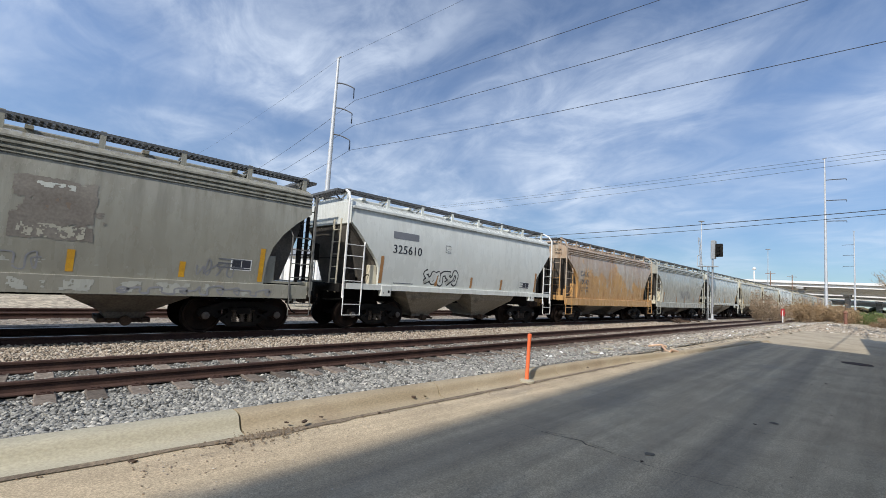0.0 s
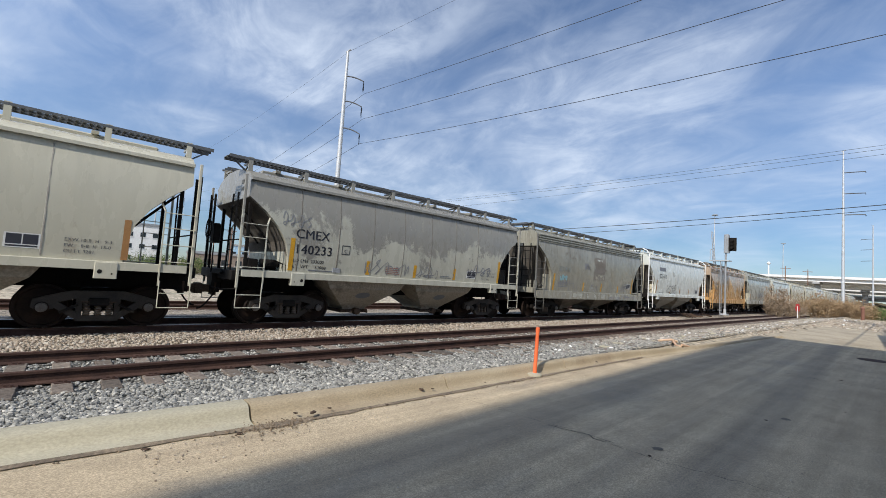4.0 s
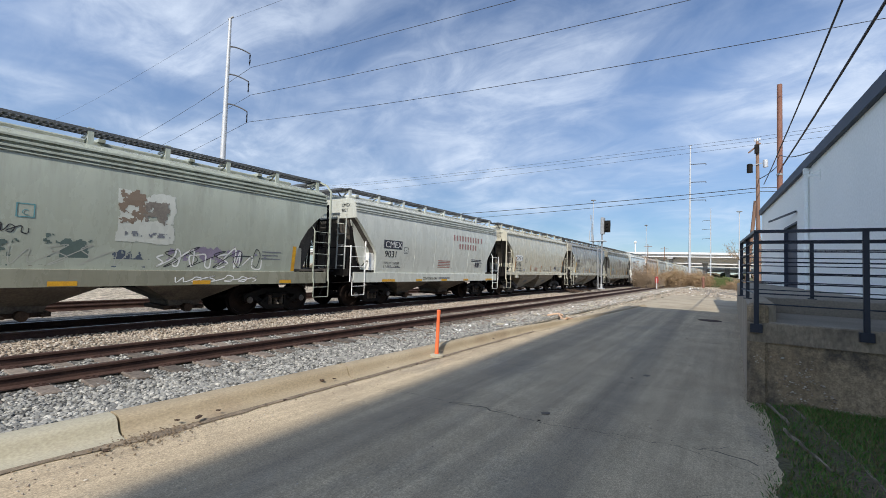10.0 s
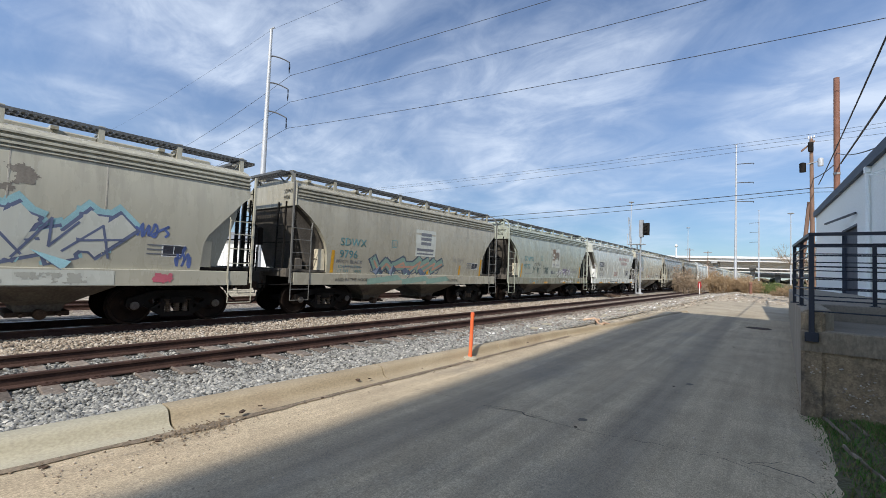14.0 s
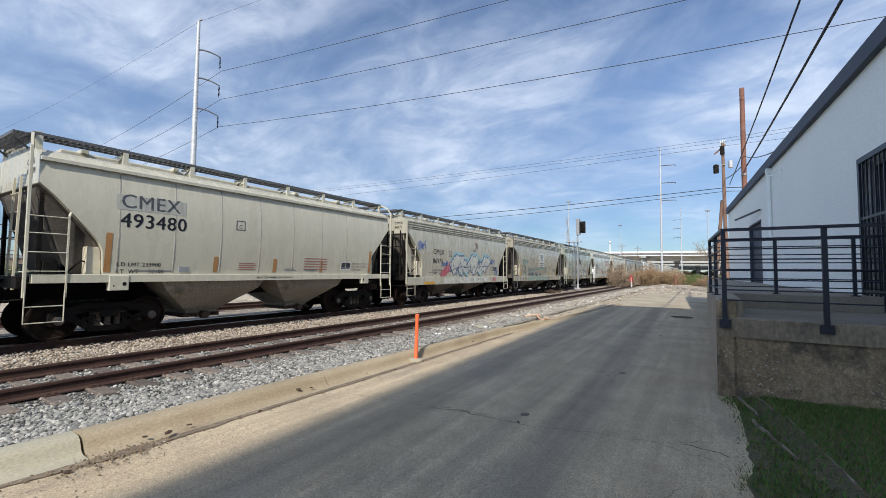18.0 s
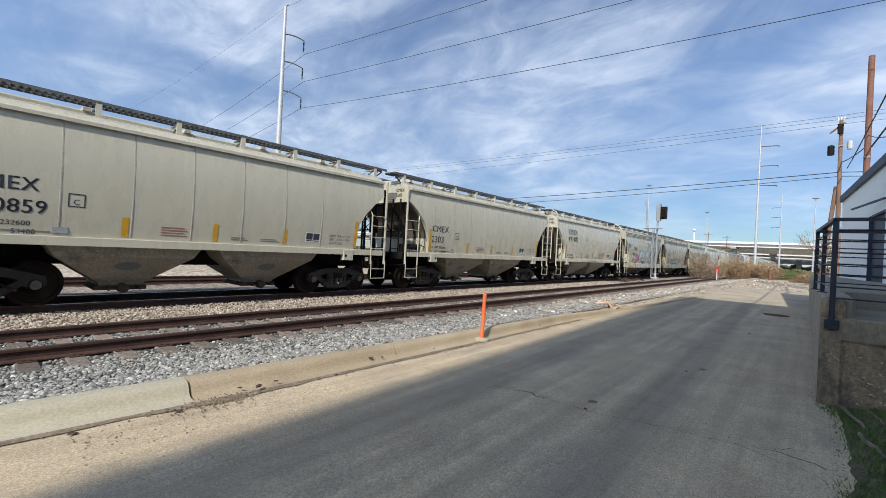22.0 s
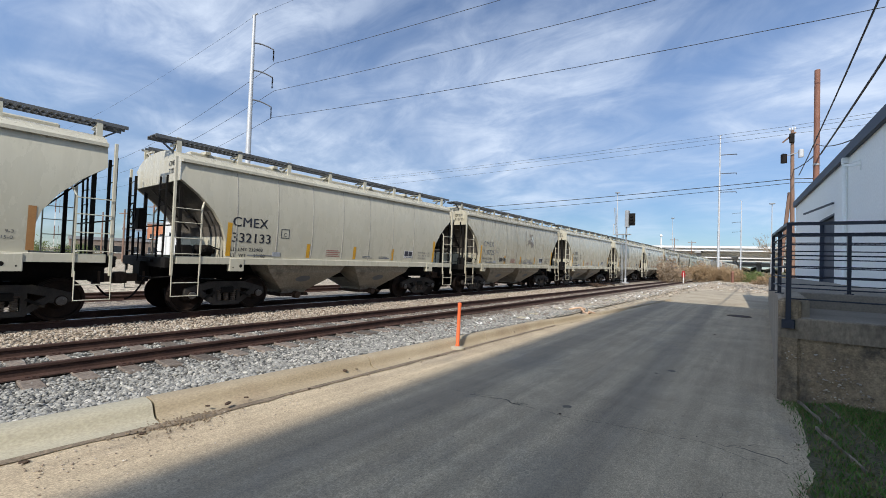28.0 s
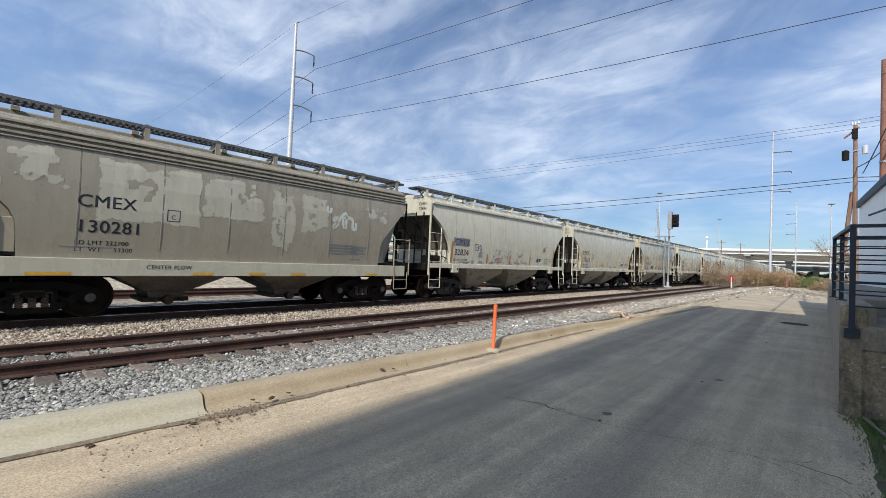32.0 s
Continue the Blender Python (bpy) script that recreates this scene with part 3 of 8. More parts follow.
def brick_relief(m):
    """Courses of brick under the paint, as relief alone."""
    n, l = m.node_tree.nodes, m.node_tree.links
    co, sp, cb, bt, bp = n.new("ShaderNodeTexCoord"), n.new("ShaderNodeSeparateXYZ"), n.new("ShaderNodeCombineXYZ"), n.new("ShaderNodeTexBrick"), n.new("ShaderNodeBump")
    l.new(co.outputs["Object"], sp.inputs[0])
    l.new(sp.outputs["Y"], cb.inputs["X"])
    l.new(sp.outputs["Z"], cb.inputs["Y"])
    l.new(cb.outputs[0], bt.inputs["Vector"])
    bt.inputs["Scale"].default_value, bt.inputs["Mortar Size"].default_value, bt.inputs["Mortar Smooth"].default_value = 1.0, 0.006, 0.6
    bt.inputs["Brick Width"].default_value, bt.inputs["Row Height"].default_value = 0.21, 0.075
    bp.invert = True
    bp.inputs["Strength"].default_value, bp.inputs["Distance"].default_value = 0.5, 0.006
    l.new(bt.outputs["Fac"], bp.inputs["Height"])
    l.new(bp.outputs[0], n["Principled BSDF"].inputs["Normal"])


brick_relief(MAT_BUILDING)
MAT_NAVY = surface("dark blue-black steel", (0.012, 0.015, 0.025), (0.02, 0.024, 0.036), 3.0, 0.45, 0.2, 40, 0.1, 0.003, 0.15)
MAT_TRIM = surface("dark blue trim", (0.028, 0.04, 0.062), (0.04, 0.052, 0.078), 1.2, 0.6, 0, 30, 0.1, 0.003, 0.1)
MAT_STEEL_POLE = surface("galvanised pole", (0.50, 0.51, 0.52), (0.42, 0.43, 0.44), 1.2, 0.55, 0.3, 20, 0.1, 0.003, 0.1)
MAT_WOOD_POLE = surface("weathered pole wood", (0.17, 0.10, 0.07), (0.24, 0.15, 0.105), 2.0, 0.9, 0, 20, 0.5, 0.02, 0.25, (1, 1, 0.1))
MAT_RUST_POLE = surface("rusty steel pole", (0.17, 0.075, 0.05), (0.23, 0.11, 0.075), 1.5, 0.8, 0.1, 20, 0.3, 0.006, 0.2)
MAT_ARM = plain("dark weathered arm steel", (0.09, 0.095, 0.105), 0.6, 0.3)
MAT_WIRE = plain("cable", (0.03, 0.032, 0.036), 0.6)
MAT_GREYBOX = surface("grey steel box", (0.30, 0.31, 0.32), (0.24, 0.245, 0.25), 2.5, 0.5, 0.2, 30, 0.1, 0.004, 0.12)
MAT_GIRDER = surface("grey bridge girder", (0.34, 0.34, 0.34), (0.28, 0.28, 0.28), 0.1, 0.9, 0, 1.5, 0.1, 0.02, 0.1)
MAT_FREEWAY = surface("pale bridge concrete", (0.70, 0.695, 0.68), (0.62, 0.615, 0.60), 0.08, 0.9, 0, 1.5, 0.1, 0.02, 0.08)
MAT_ORANGE_WALL = plain("orange plaster", (0.52, 0.22, 0.12), 0.9)
MAT_BLUE_WALL = plain("pale blue plaster", (0.28, 0.42, 0.55), 0.9)
MAT_GLASS = plain("dark window glass", (0.02, 0.025, 0.03), 0.08)
MAT_RED = plain("red enamel", (0.38, 0.03, 0.025), 0.5)
MAT_APARTMENT = surface("pale grey cladding", (0.56, 0.56, 0.55), (0.62, 0.62, 0.61), 0.3, 0.85, 0, 4, 0.1, 0.01, 0.08)
MAT_BRICK = surface("dark red-brown brick", (0.13, 0.075, 0.06), (0.18, 0.105, 0.085), 0.8, 0.9, 0, 8, 0.1, 0.01, 0.15)
MAT_BRICKRED = surface("brown cladding", (0.17, 0.13, 0.105), (0.23, 0.185, 0.15), 0.5, 0.85, 0, 6, 0.1, 0.01, 0.1)
MAT_GRASS = stones("grass blades", [(0.035, 0.10, 0.010), (0.055, 0.145, 0.015), (0.085, 0.175, 0.022), (0.14, 0.13, 0.045), (0.17, 0.13, 0.06)], 0.7)
MAT_LAWN = surface("lawn soil", (0.105, 0.08, 0.05), (0.06, 0.068, 0.026), 1.5, 0.95, 0, 30, 0.8, 0.03, 0.5)
MAT_SOIL = stones("soil crumbs", [(0.13, 0.095, 0.06), (0.22, 0.165, 0.11), (0.17, 0.125, 0.08)], 0.95)
MAT_DRY = stones("dry grass", [(0.20, 0.125, 0.065), (0.31, 0.215, 0.115), (0.24, 0.145, 0.075), (0.40, 0.30, 0.175)], 0.85)
MAT_GREEN = stones("green weeds", [(0.05, 0.09, 0.02), (0.10, 0.14, 0.035), (0.14, 0.16, 0.05)], 0.8)
MAT_TWIG = stones("bare twigs", [(0.19, 0.135, 0.09), (0.32, 0.24, 0.16), (0.24, 0.17, 0.115)], 0.9)
MAT_SCRUB = stones("far scrub", [(0.05, 0.05, 0.03), (0.11, 0.09, 0.05), (0.07, 0.075, 0.035), (0.15, 0.12, 0.08)], 0.95, 2.0)

# ---- plan, metres: +Y along the track, camera over the road's origin ----
SIDING_X, SIDING_Z = -8.80, -0.14      # siding centre and its rail top
MAIN_X, MAIN_Z = -12.80, -0.09         # main line, on which the train runs
BACK_X, BACK_Z = -18.6, -0.12          # a further track behind the train
GAUGE = 1.505                          # between rail-head centres
rng = random.Random(7)


def setting(name, shape, mat, label, category, smooth=False, kind="structure"):
    return tagged(part(name, shape, mat, None, "", None, smooth), label, category, "", kind)


def ground_z(x):
    """The bed's height across the tracks."""
    pts = [(-4000, -0.4), (-60, -0.4), (-22, -0.42), (-20.2, -0.33), (-15.4, -0.33), (-14.6, -0.285), (-11.2, -0.285), (-10.6, -0.33), (-10.2, -0.37), (-7.5, -0.385), (-6.2, -0.25),
           (-4.60, 0.05), (-4.3, -0.05), (-4.0, -0.05), (4000, -0.05)]
    for (a, za), (b, zb) in zip(pts, pts[1:]):
        if a <= x <= b:
            return za + (zb - za) * (x - a) / (b - a)
    return -0.05


def ground():
    xs = [-4000, -1500, -600, -250, -120, -60, -40, -30, -22, -20.2, -17, -15.4, -14.6, -13, -11.2, -10.6, -10.2, -8.8, -7.4, -6.8, -6.2, -5.6, -5.1, -4.60, -4.3, -4.0, -2, 0, 3, 8, 20, 60, 150, 400, 1200, 4000]
    ys = [-4000, -1200, -400, -150, -60, -30, -12] + [-6 + 1.5 * i for i in range(46)] + [66, 75, 90, 110, 150, 220, 350, 700, 1500, 4000]
    r = random.Random(3)
    rows = [[(x, y, ground_z(x) + (r.uniform(-0.02, 0.02) if abs(x) < 30 and abs(y) < 80 else 0)) for x in xs] for y in ys]
    setting("ground", Shape().loft(rows), MAT_DIRT, "dry tan dirt ground with sparse weeds reaching to the horizon", "ground", True)


ground()


def lane_edge(y):
    """Where the asphalt breaks off against the lawn."""
    return 0.215 - 0.004 * y


def road():
    """Worn asphalt lane; its right edge crumbles into the lawn, its far end meets a bleached concrete apron."""
    r = random.Random(5)
    left, right = [], []
    ys = [-60, -30, -15, -8] + [-5 + 0.4 * i for i in range(66)]
    for y in ys:
        left.append(-4.25)
        right.append(lane_edge(y) + 0.35 if y < 6.4 else 0.16)
    rows = []
    for y, a, b in zip(ys, left, right):
        rows.append([(a + (b - a) * k / 12, y, 0.012 * math.sin(k / 12 * math.pi)) for k in range(13)])
    setting("road", Shape().loft(rows), MAT_ASPHALT, "worn grey asphalt lane with cracks and tyre marks", "road", True)
    apron = [[(-3.95 + 0.02 * (y - 29) + k * 0.8 + (0.25 * math.sin(y * 2.1) if k == 0 else 0), y, -0.012 + r.uniform(-0.005, 0.005)) for k in range(8)] for y in [20.9 + 0.8 * i for i in range(20)]]
    setting("apron", Shape().loft(apron), MAT_APRON, "bleached dusty apron at the end of the lane", "ground", True)


road()


def kerb():
    """Rolled concrete kerb in cast lengths with open joints."""
    k = thing("kerb", "stained tan concrete kerb in cast lengths beside the lane", "kerb", None, "", "structure")
    prof = [(0.02, -0.06), (0.0, 0.010), (-0.10, 0.014), (-0.17, 0.022), (-0.205, 0.045), (-0.225, 0.085), (-0.245, 0.122), (-0.275, 0.144), (-0.32, 0.152), (-0.44, 0.152), (-0.47, 0.14), (-0.48, -0.10)]
    cuts = [-22, -16, -10, -4.5, -1.4, 1.48, 4.0, 6.9, 9.9, 13.0, 16.2, 19.6, 22.0]
    for a, b in zip(cuts, cuts[1:]):
        rings = []
        n = max(2, int((b - a) / 0.5))
        for j in range(n + 1):
            yy = a + 0.010 + (b - a - 0.020) * j / n
            line = -4.03 - 0.055 * max(0.0, 2.2 - max(yy, -1.0)) + 0.035 * math.sin(yy * 0.6) * 0.4
            if yy > 9:
                line += 0.09 * (yy - 9) * 0.6
            squeeze = 1.0 - 0.5 * min(1.0, max(0.0, (yy - 2.5) / 6.5))
            low = min(0.10, max(0.0, (yy - 9.5) * 0.014))
            rings.append([(line + x * squeeze, yy, z - low * min(1.0, max(0.0, z) / 0.1)) for x, z in prof])
        part("kerb_length", Shape().loft(rings, closed=True, caps=True), MAT_KERB_PALE if b < 1.6 else MAT_KERB, k, "", None, 40)


kerb()


# ---- tracks ----
def rail_shape(length):
    prof = [(-0.07, -0.18), (0.07, -0.18), (0.07, -0.165), (0.012, -0.14), (0.010, -0.05), (0.037, -0.04), (0.037, -0.008), (0.028, 0.0), (-0.028, 0.0), (-0.037, -0.008), (-0.037, -0.04), (-0.010, -0.05), (-0.012, -0.14), (-0.07, -0.165)]
    return Shape().loft([[(x, y, z) for x, z in prof] for y in (0, length)], closed=True, caps=True)


def track(cx, z, y0, y1, label, mat, head, ties_from, ties_to, pitch=0.53, shine=False):
    t = thing("railway_track", label, "track", pose(cx, 0, z), "", "structure")
    for s in (-1, 1):
        r = part("rail", rail_shape(y1 - y0), mat, t, "", pose(s * GAUGE / 2, y0, 0))
        if shine:
            part("rail_head", Shape().box(-0.026, 0.026, 0, y1 - y0, 0.0, 0.003), head, r, "polished steel running surface", pose(0, 0, 0))
    tie = shared("tie", lambda: Shape().box(-1.36, 1.42, -0.115, 0.115, -0.34, -0.175, 0.012))
    plate = shared("tie_plate", lambda: Shape().box(-0.17, 0.17, -0.09, 0.09, -0.178, -0.160).box(-0.15, -0.115, -0.05, -0.015, -0.165, -0.135).box(0.115, 0.15, 0.015, 0.05, -0.165, -0.135).box(-0.11, -0.075, 0.02, 0.05, -0.165, -0.14).box(0.075, 0.11, -0.05, -0.02, -0.165, -0.14))
    r = random.Random(int(abs(cx) * 10))
    y = ties_from
    while y < ties_to:
        o = part("tie", tie, MAT_TIE, t, "", pose(r.uniform(-0.05, 0.09), y, r.uniform(-0.002, 0.014), 0, 0, r.uniform(-1.6, 1.6)))
        if y < 24:
            for s in (-1, 1):
                part("tie_plate", plate, MAT_RAIL, t, "", pose(s * GAUGE / 2, y, 0))
        y += pitch + r.uniform(-0.03, 0.03)
    return t


track(SIDING_X, SIDING_Z, -40, 70, "rust-brown siding rails on weathered wooden ties in grey ballast", MAT_RAIL, MAT_RAIL_HEAD, -4, 62)
track(MAIN_X, MAIN_Z, -160, 420, "dark main line rails with polished heads under the train", MAT_RAIL, MAT_RAIL_HEAD, -6, 50, 0.55, True)
track(BACK_X, BACK_Z, -160, 420, "rusty rails of a further track behind the train", MAT_RAIL, MAT_RAIL_HEAD, -4, 44, 0.55)


def ballast_bed():
    def strip(name, x0, x1, y0, y1, mat, label, lift):
        r = random.Random(name)
        xs = [x0 + (x1 - x0) * i / 16 for i in range(17)]
        ys = [y0] + [q for q in [-30, -12] + [-6 + 0.9 * i for i in range(70)] + [80, 140] if y0 < q < y1] + [y1]
        setting(name, Shape().loft([[(x, y, ground_z(x) + lift + r.uniform(-0.012, 0.012)) for x in xs] for y in ys]), mat, label, "ballast", True)
    strip("ballast_siding", -10.3, -4.5, -120, 11, MAT_BALLAST, "grey crushed-stone ballast round the siding", 0.03)
    strip("ballast_far_siding", -10.3, -4.5, 11, 66, MAT_BALLAST_DUST, "dusty tan-grey ballast along the siding's far stretch", 0.028)
    # strip under the train, whose shade is in the ballast's colour
    strip("ballast_oily", -15.7, -11.55, -200, 400, MAT_OILY_SHADE, "oily ballast of the main line, darkened with the train's painted shade", 0.036)
    strip("ballast_main", -21.5, -10.3, -200, 400, MAT_BALLAST_TAN, "tan crushed-stone ballast of the main line", 0.03)


ballast_bed()


def stone_forms():
    forms = []
    for k in range(7):
        r = random.Random(40 + k)
        v = [Vector((sx, sy, sz)) for sx in (-1, 1) for sy in (-1, 1) for sz in (-1, 1)] + [Vector(p) for p in ((1.25, 0, 0), (-1.25, 0, 0), (0, 1.25, 0), (0, -1.25, 0), (0, 0, 1.2))]
        v = [p.normalized() * r.uniform(0.75, 1.15) for p in v]
        bm = bmesh.new()
        for p in v:
            bm.verts.new((p.x, p.y * r.uniform(0.7, 1.0), p.z * 0.7))
        bmesh.ops.convex_hull(bm, input=bm.verts)
        bm.verts.index_update()
        loose = [q for q in bm.verts if not q.link_faces]
        for q in loose:
            bm.verts.remove(q)
        bm.verts.index_update()
        forms.append((np.array([q.co[:] for q in bm.verts]), [tuple(q.index for q in f.verts) for f in bm.faces]))
        bm.free()
    return forms


STONES = stone_forms()


def scatter(name, mat, label, spots, category="stones"):
    """Loose stones joined into one mesh. spots: (x, y, z, size)."""
    r = random.Random(name)
    verts, faces, n = [], [], 0
    for x, y, z, size in spots:
        v, f = STONES[r.randrange(len(STONES))]
        a, t = r.uniform(0, 6.3), r.uniform(-0.5, 0.5)
        ca, sa, ct, st = math.cos(a), math.sin(a), math.cos(t), math.sin(t)
        m = np.array([[ca, -sa * ct, sa * st], [sa, ca * ct, -ca * st], [0, st, ct]]) * size
        verts.append(v @ m.T + (x, y, z))
        faces += [tuple(i + n for i in q) for q in f]
        n += len(v)
    me = bpy.data.meshes.new(name)
    me.from_pydata(np.concatenate(verts).tolist(), [], faces)
    me.update()
    me.materials.append(mat)
    return tagged(new(name, me), label, category, "", "stuff")


def ballast_stones():
    r = random.Random(11)
    spots, dusty = [], []
    while len(spots) < 38000:
        y = -1.5 + 28 * r.random() ** 1.55
        x = r.uniform(-7.75, -4.52) if r.random() < 0.72 else r.uniform(-10.3, -7.75)
        if abs(x - SIDING_X - GAUGE / 2) < 0.10 or abs(x - SIDING_X + GAUGE / 2) < 0.10:
            continue
        if -8.0 < x < -7.35 and r.random() < 0.45:
            continue
        if y > 7.5 and r.random() < min(0.86, (y - 7.5) / 9.0):
            if r.random() < 0.30:
                dusty.append((x, y, ground_z(x) + 0.026, r.uniform(0.016, 0.045)))
            continue
        spots.append((x, y, ground_z(x) + 0.03 + r.uniform(-0.014, 0.024), r.uniform(0.013, 0.036)))
    scatter("ballast_stones", MAT_STONE, "loose grey crushed stones beside the siding", spots)
    spots = dusty
    while len(spots) < 14000:
        y, x = r.uniform(16, 60), r.uniform(-10.3, -4.6 + 0.0)
        if abs(x - SIDING_X - GAUGE / 2) < 0.12 or abs(x - SIDING_X + GAUGE / 2) < 0.12:
            continue
        spots.append((x, y, ground_z(x) + 0.03, r.uniform(0.025, 0.07)))
    scatter("far_ballast_stones", MAT_STONE_DUST, "dusty crushed stones along the siding's far stretch", spots)
    spots = []
    while len(spots) < 15000:
        y = -1.0 + 34 * r.random() ** 1.5
        x = r.uniform(-12.0, -10.0)
        spots.append((x, y, ground_z(x) + 0.03 + r.uniform(-0.012, 0.02), r.uniform(0.018, 0.042)))
    scatter("shoulder_stones", MAT_STONE_TAN, "loose tan crushed stones on the main line's shoulder", spots)


ballast_stones()


# ---- dock, railing and painted building on the road's right ----
WALL_AZ = -3.2
wall_d = Vector((math.sin(radians(WALL_AZ)), math.cos(radians(WALL_AZ)), 0))
WALL_AT = pose(2.61, 0, 0, 0, 0, -WALL_AZ)      # local y runs along the wall


def dock():
    d = thing("loading_dock", "stained and spalled old concrete loading dock", "dock", None, "", "structure")
    r = random.Random(2)
    # front wall with a spalled face
    ys, rows = 6.40, []
    nx, nz = 40, 18
    for j in range(nz + 1):
        z = -0.06 + 0.80 * j / nz
        row = []
        for i in range(nx + 1):
            x = 0.14 + 5.0 * i / nx
            rough_face = 0.035 if z < 0.72 else 0.004
            out = (noise.noise(Vector((x * 5, z * 5, 1))) * 0.6 + noise.noise(Vector((x * 13, z * 13, 2))) * 0.4) * rough_face + (0.03 if z > 0.74 else 0.0)
            row.append((x, ys - max(-0.03, out), z))
        rows.append(row)
    s = Shape().loft(rows)
    part("front_wall", s, MAT_CONC, d, "spalled concrete with exposed aggregate", None, 30)
    part("edge_beam", Shape().box(0.13, 5.2, 6.362, 6.60, 0.735, 0.968, 0.012), MAT_SLAB_BROWN, d, "smooth weathered edge beam")
    part("end_wall", Shape().box(0.135, 0.42, 6.50, 26.5, -0.06, 1.20, 0.03), MAT_CONC_PALE, d, "pale weathered side of the dock")
    part("corner", Shape().box(0.13, 0.34, 6.368, 6.50, -0.06, 1.19, 0.035), MAT_CONC, d, "stained rounded corner")
    # coarse gravel laid bare where the face has broken off
    bits = []
    for i in range(1500):
        x, z = 0.2 + 4.6 * r.random(), 0.03 + 0.55 * r.random()
        if noise.noise(Vector((x * 2.1, z * 3.5, 9))) + (0.35 if x < 0.75 else 0.0) > 0.12:
            bits.append((x, 6.366 if x < 0.34 else 6.385, z, r.uniform(0.006, 0.017)))
    scatter("bared_gravel", MAT_STONE_TAN, "coarse tan gravel laid bare in the dock's broken face", bits, "gravel")
    for x in (3.02,):
        part("cast_joint", Shape().box(x, x + 0.02, 6.352, 6.42, -0.05, 0.62), MAT_SLAB_BROWN, d)
    part("plinth", Shape().box(0.9, 5.0, 6.345, 6.42, -0.06, 0.075, 0.02), MAT_SLAB_BROWN, d)
    part("floor_slab", Shape().box(0.28, 5.2, 6.40, 8.25, 0.80, 0.975, 0.01), MAT_SLAB, d, "worn grey slab")
    part("upper_slab", Shape().box(0.28, 5.2, 8.25, 26.5, 0.6, 1.205, 0.012), MAT_SLAB, d)


dock()


def railing():
    r = thing("guard_railing", "dark blue-black steel guard railing with horizontal bars on the dock", "railing")
    corner, front_end = Vector((0.22, 6.34, 0)), Vector((4.9, 6.34, 0))
    posts = [(0.22, 6.34, 0.93), (1.17, 6.34, 0.93), (2.12, 6.34, 0.93), (3.07, 6.34, 0.93), (4.02, 6.34, 0.93)]
    for x, y, z in posts:
        p = part("post", Shape().box(x - 0.025, x + 0.025, y - 0.025, y + 0.025, z - 0.02, 2.05, 0.004), MAT_NAVY, r)
        part("base_plate", Shape().box(x - 0.06, x + 0.06, y - 0.035, y + 0.06, z - 0.08, z + 0.02, 0.006), MAT_NAVY, p)
    for x, y, z in [(0.16, 7.45, 1.2), (0.10, 8.30, 1.2), (0.96, 8.36, 1.205), (1.86, 8.36, 1.205)]:
        p = part("post", Shape().box(x - 0.022, x + 0.022, y - 0.022, y + 0.022, z, 2.05, 0.004), MAT_NAVY, r)
        part("base_plate", Shape().box(x - 0.05, x + 0.05, y - 0.05, y + 0.05, z, z + 0.012), MAT_NAVY, p)
    part("top_rail", Shape().beam((0.20, 6.34, 2.055), (4.9, 6.34, 2.055), 0.05, 0.035), MAT_NAVY, r)
    part("top_rail", Shape().beam((0.22, 6.32, 2.055), (0.10, 8.36, 2.055), 0.05, 0.035), MAT_NAVY, r)
    part("top_rail", Shape().beam((0.08, 8.36, 2.055), (2.15, 8.36, 2.055), 0.05, 0.035), MAT_NAVY, r)
    for k in range(7):
        z = 1.94 - 0.125 * k
        part("bar", Shape().tube((0.22, 6.34, z), (4.9, 6.34, z), 0.009, 6), MAT_NAVY, r)
        if z > 1.25:
            part("bar", Shape().tube((0.22, 6.34, z), (0.10, 8.36, z), 0.009, 6), MAT_NAVY, r)
            part("bar", Shape().tube((0.08, 8.36, z), (2.15, 8.36, z), 0.009, 6), MAT_NAVY, r)


railing()


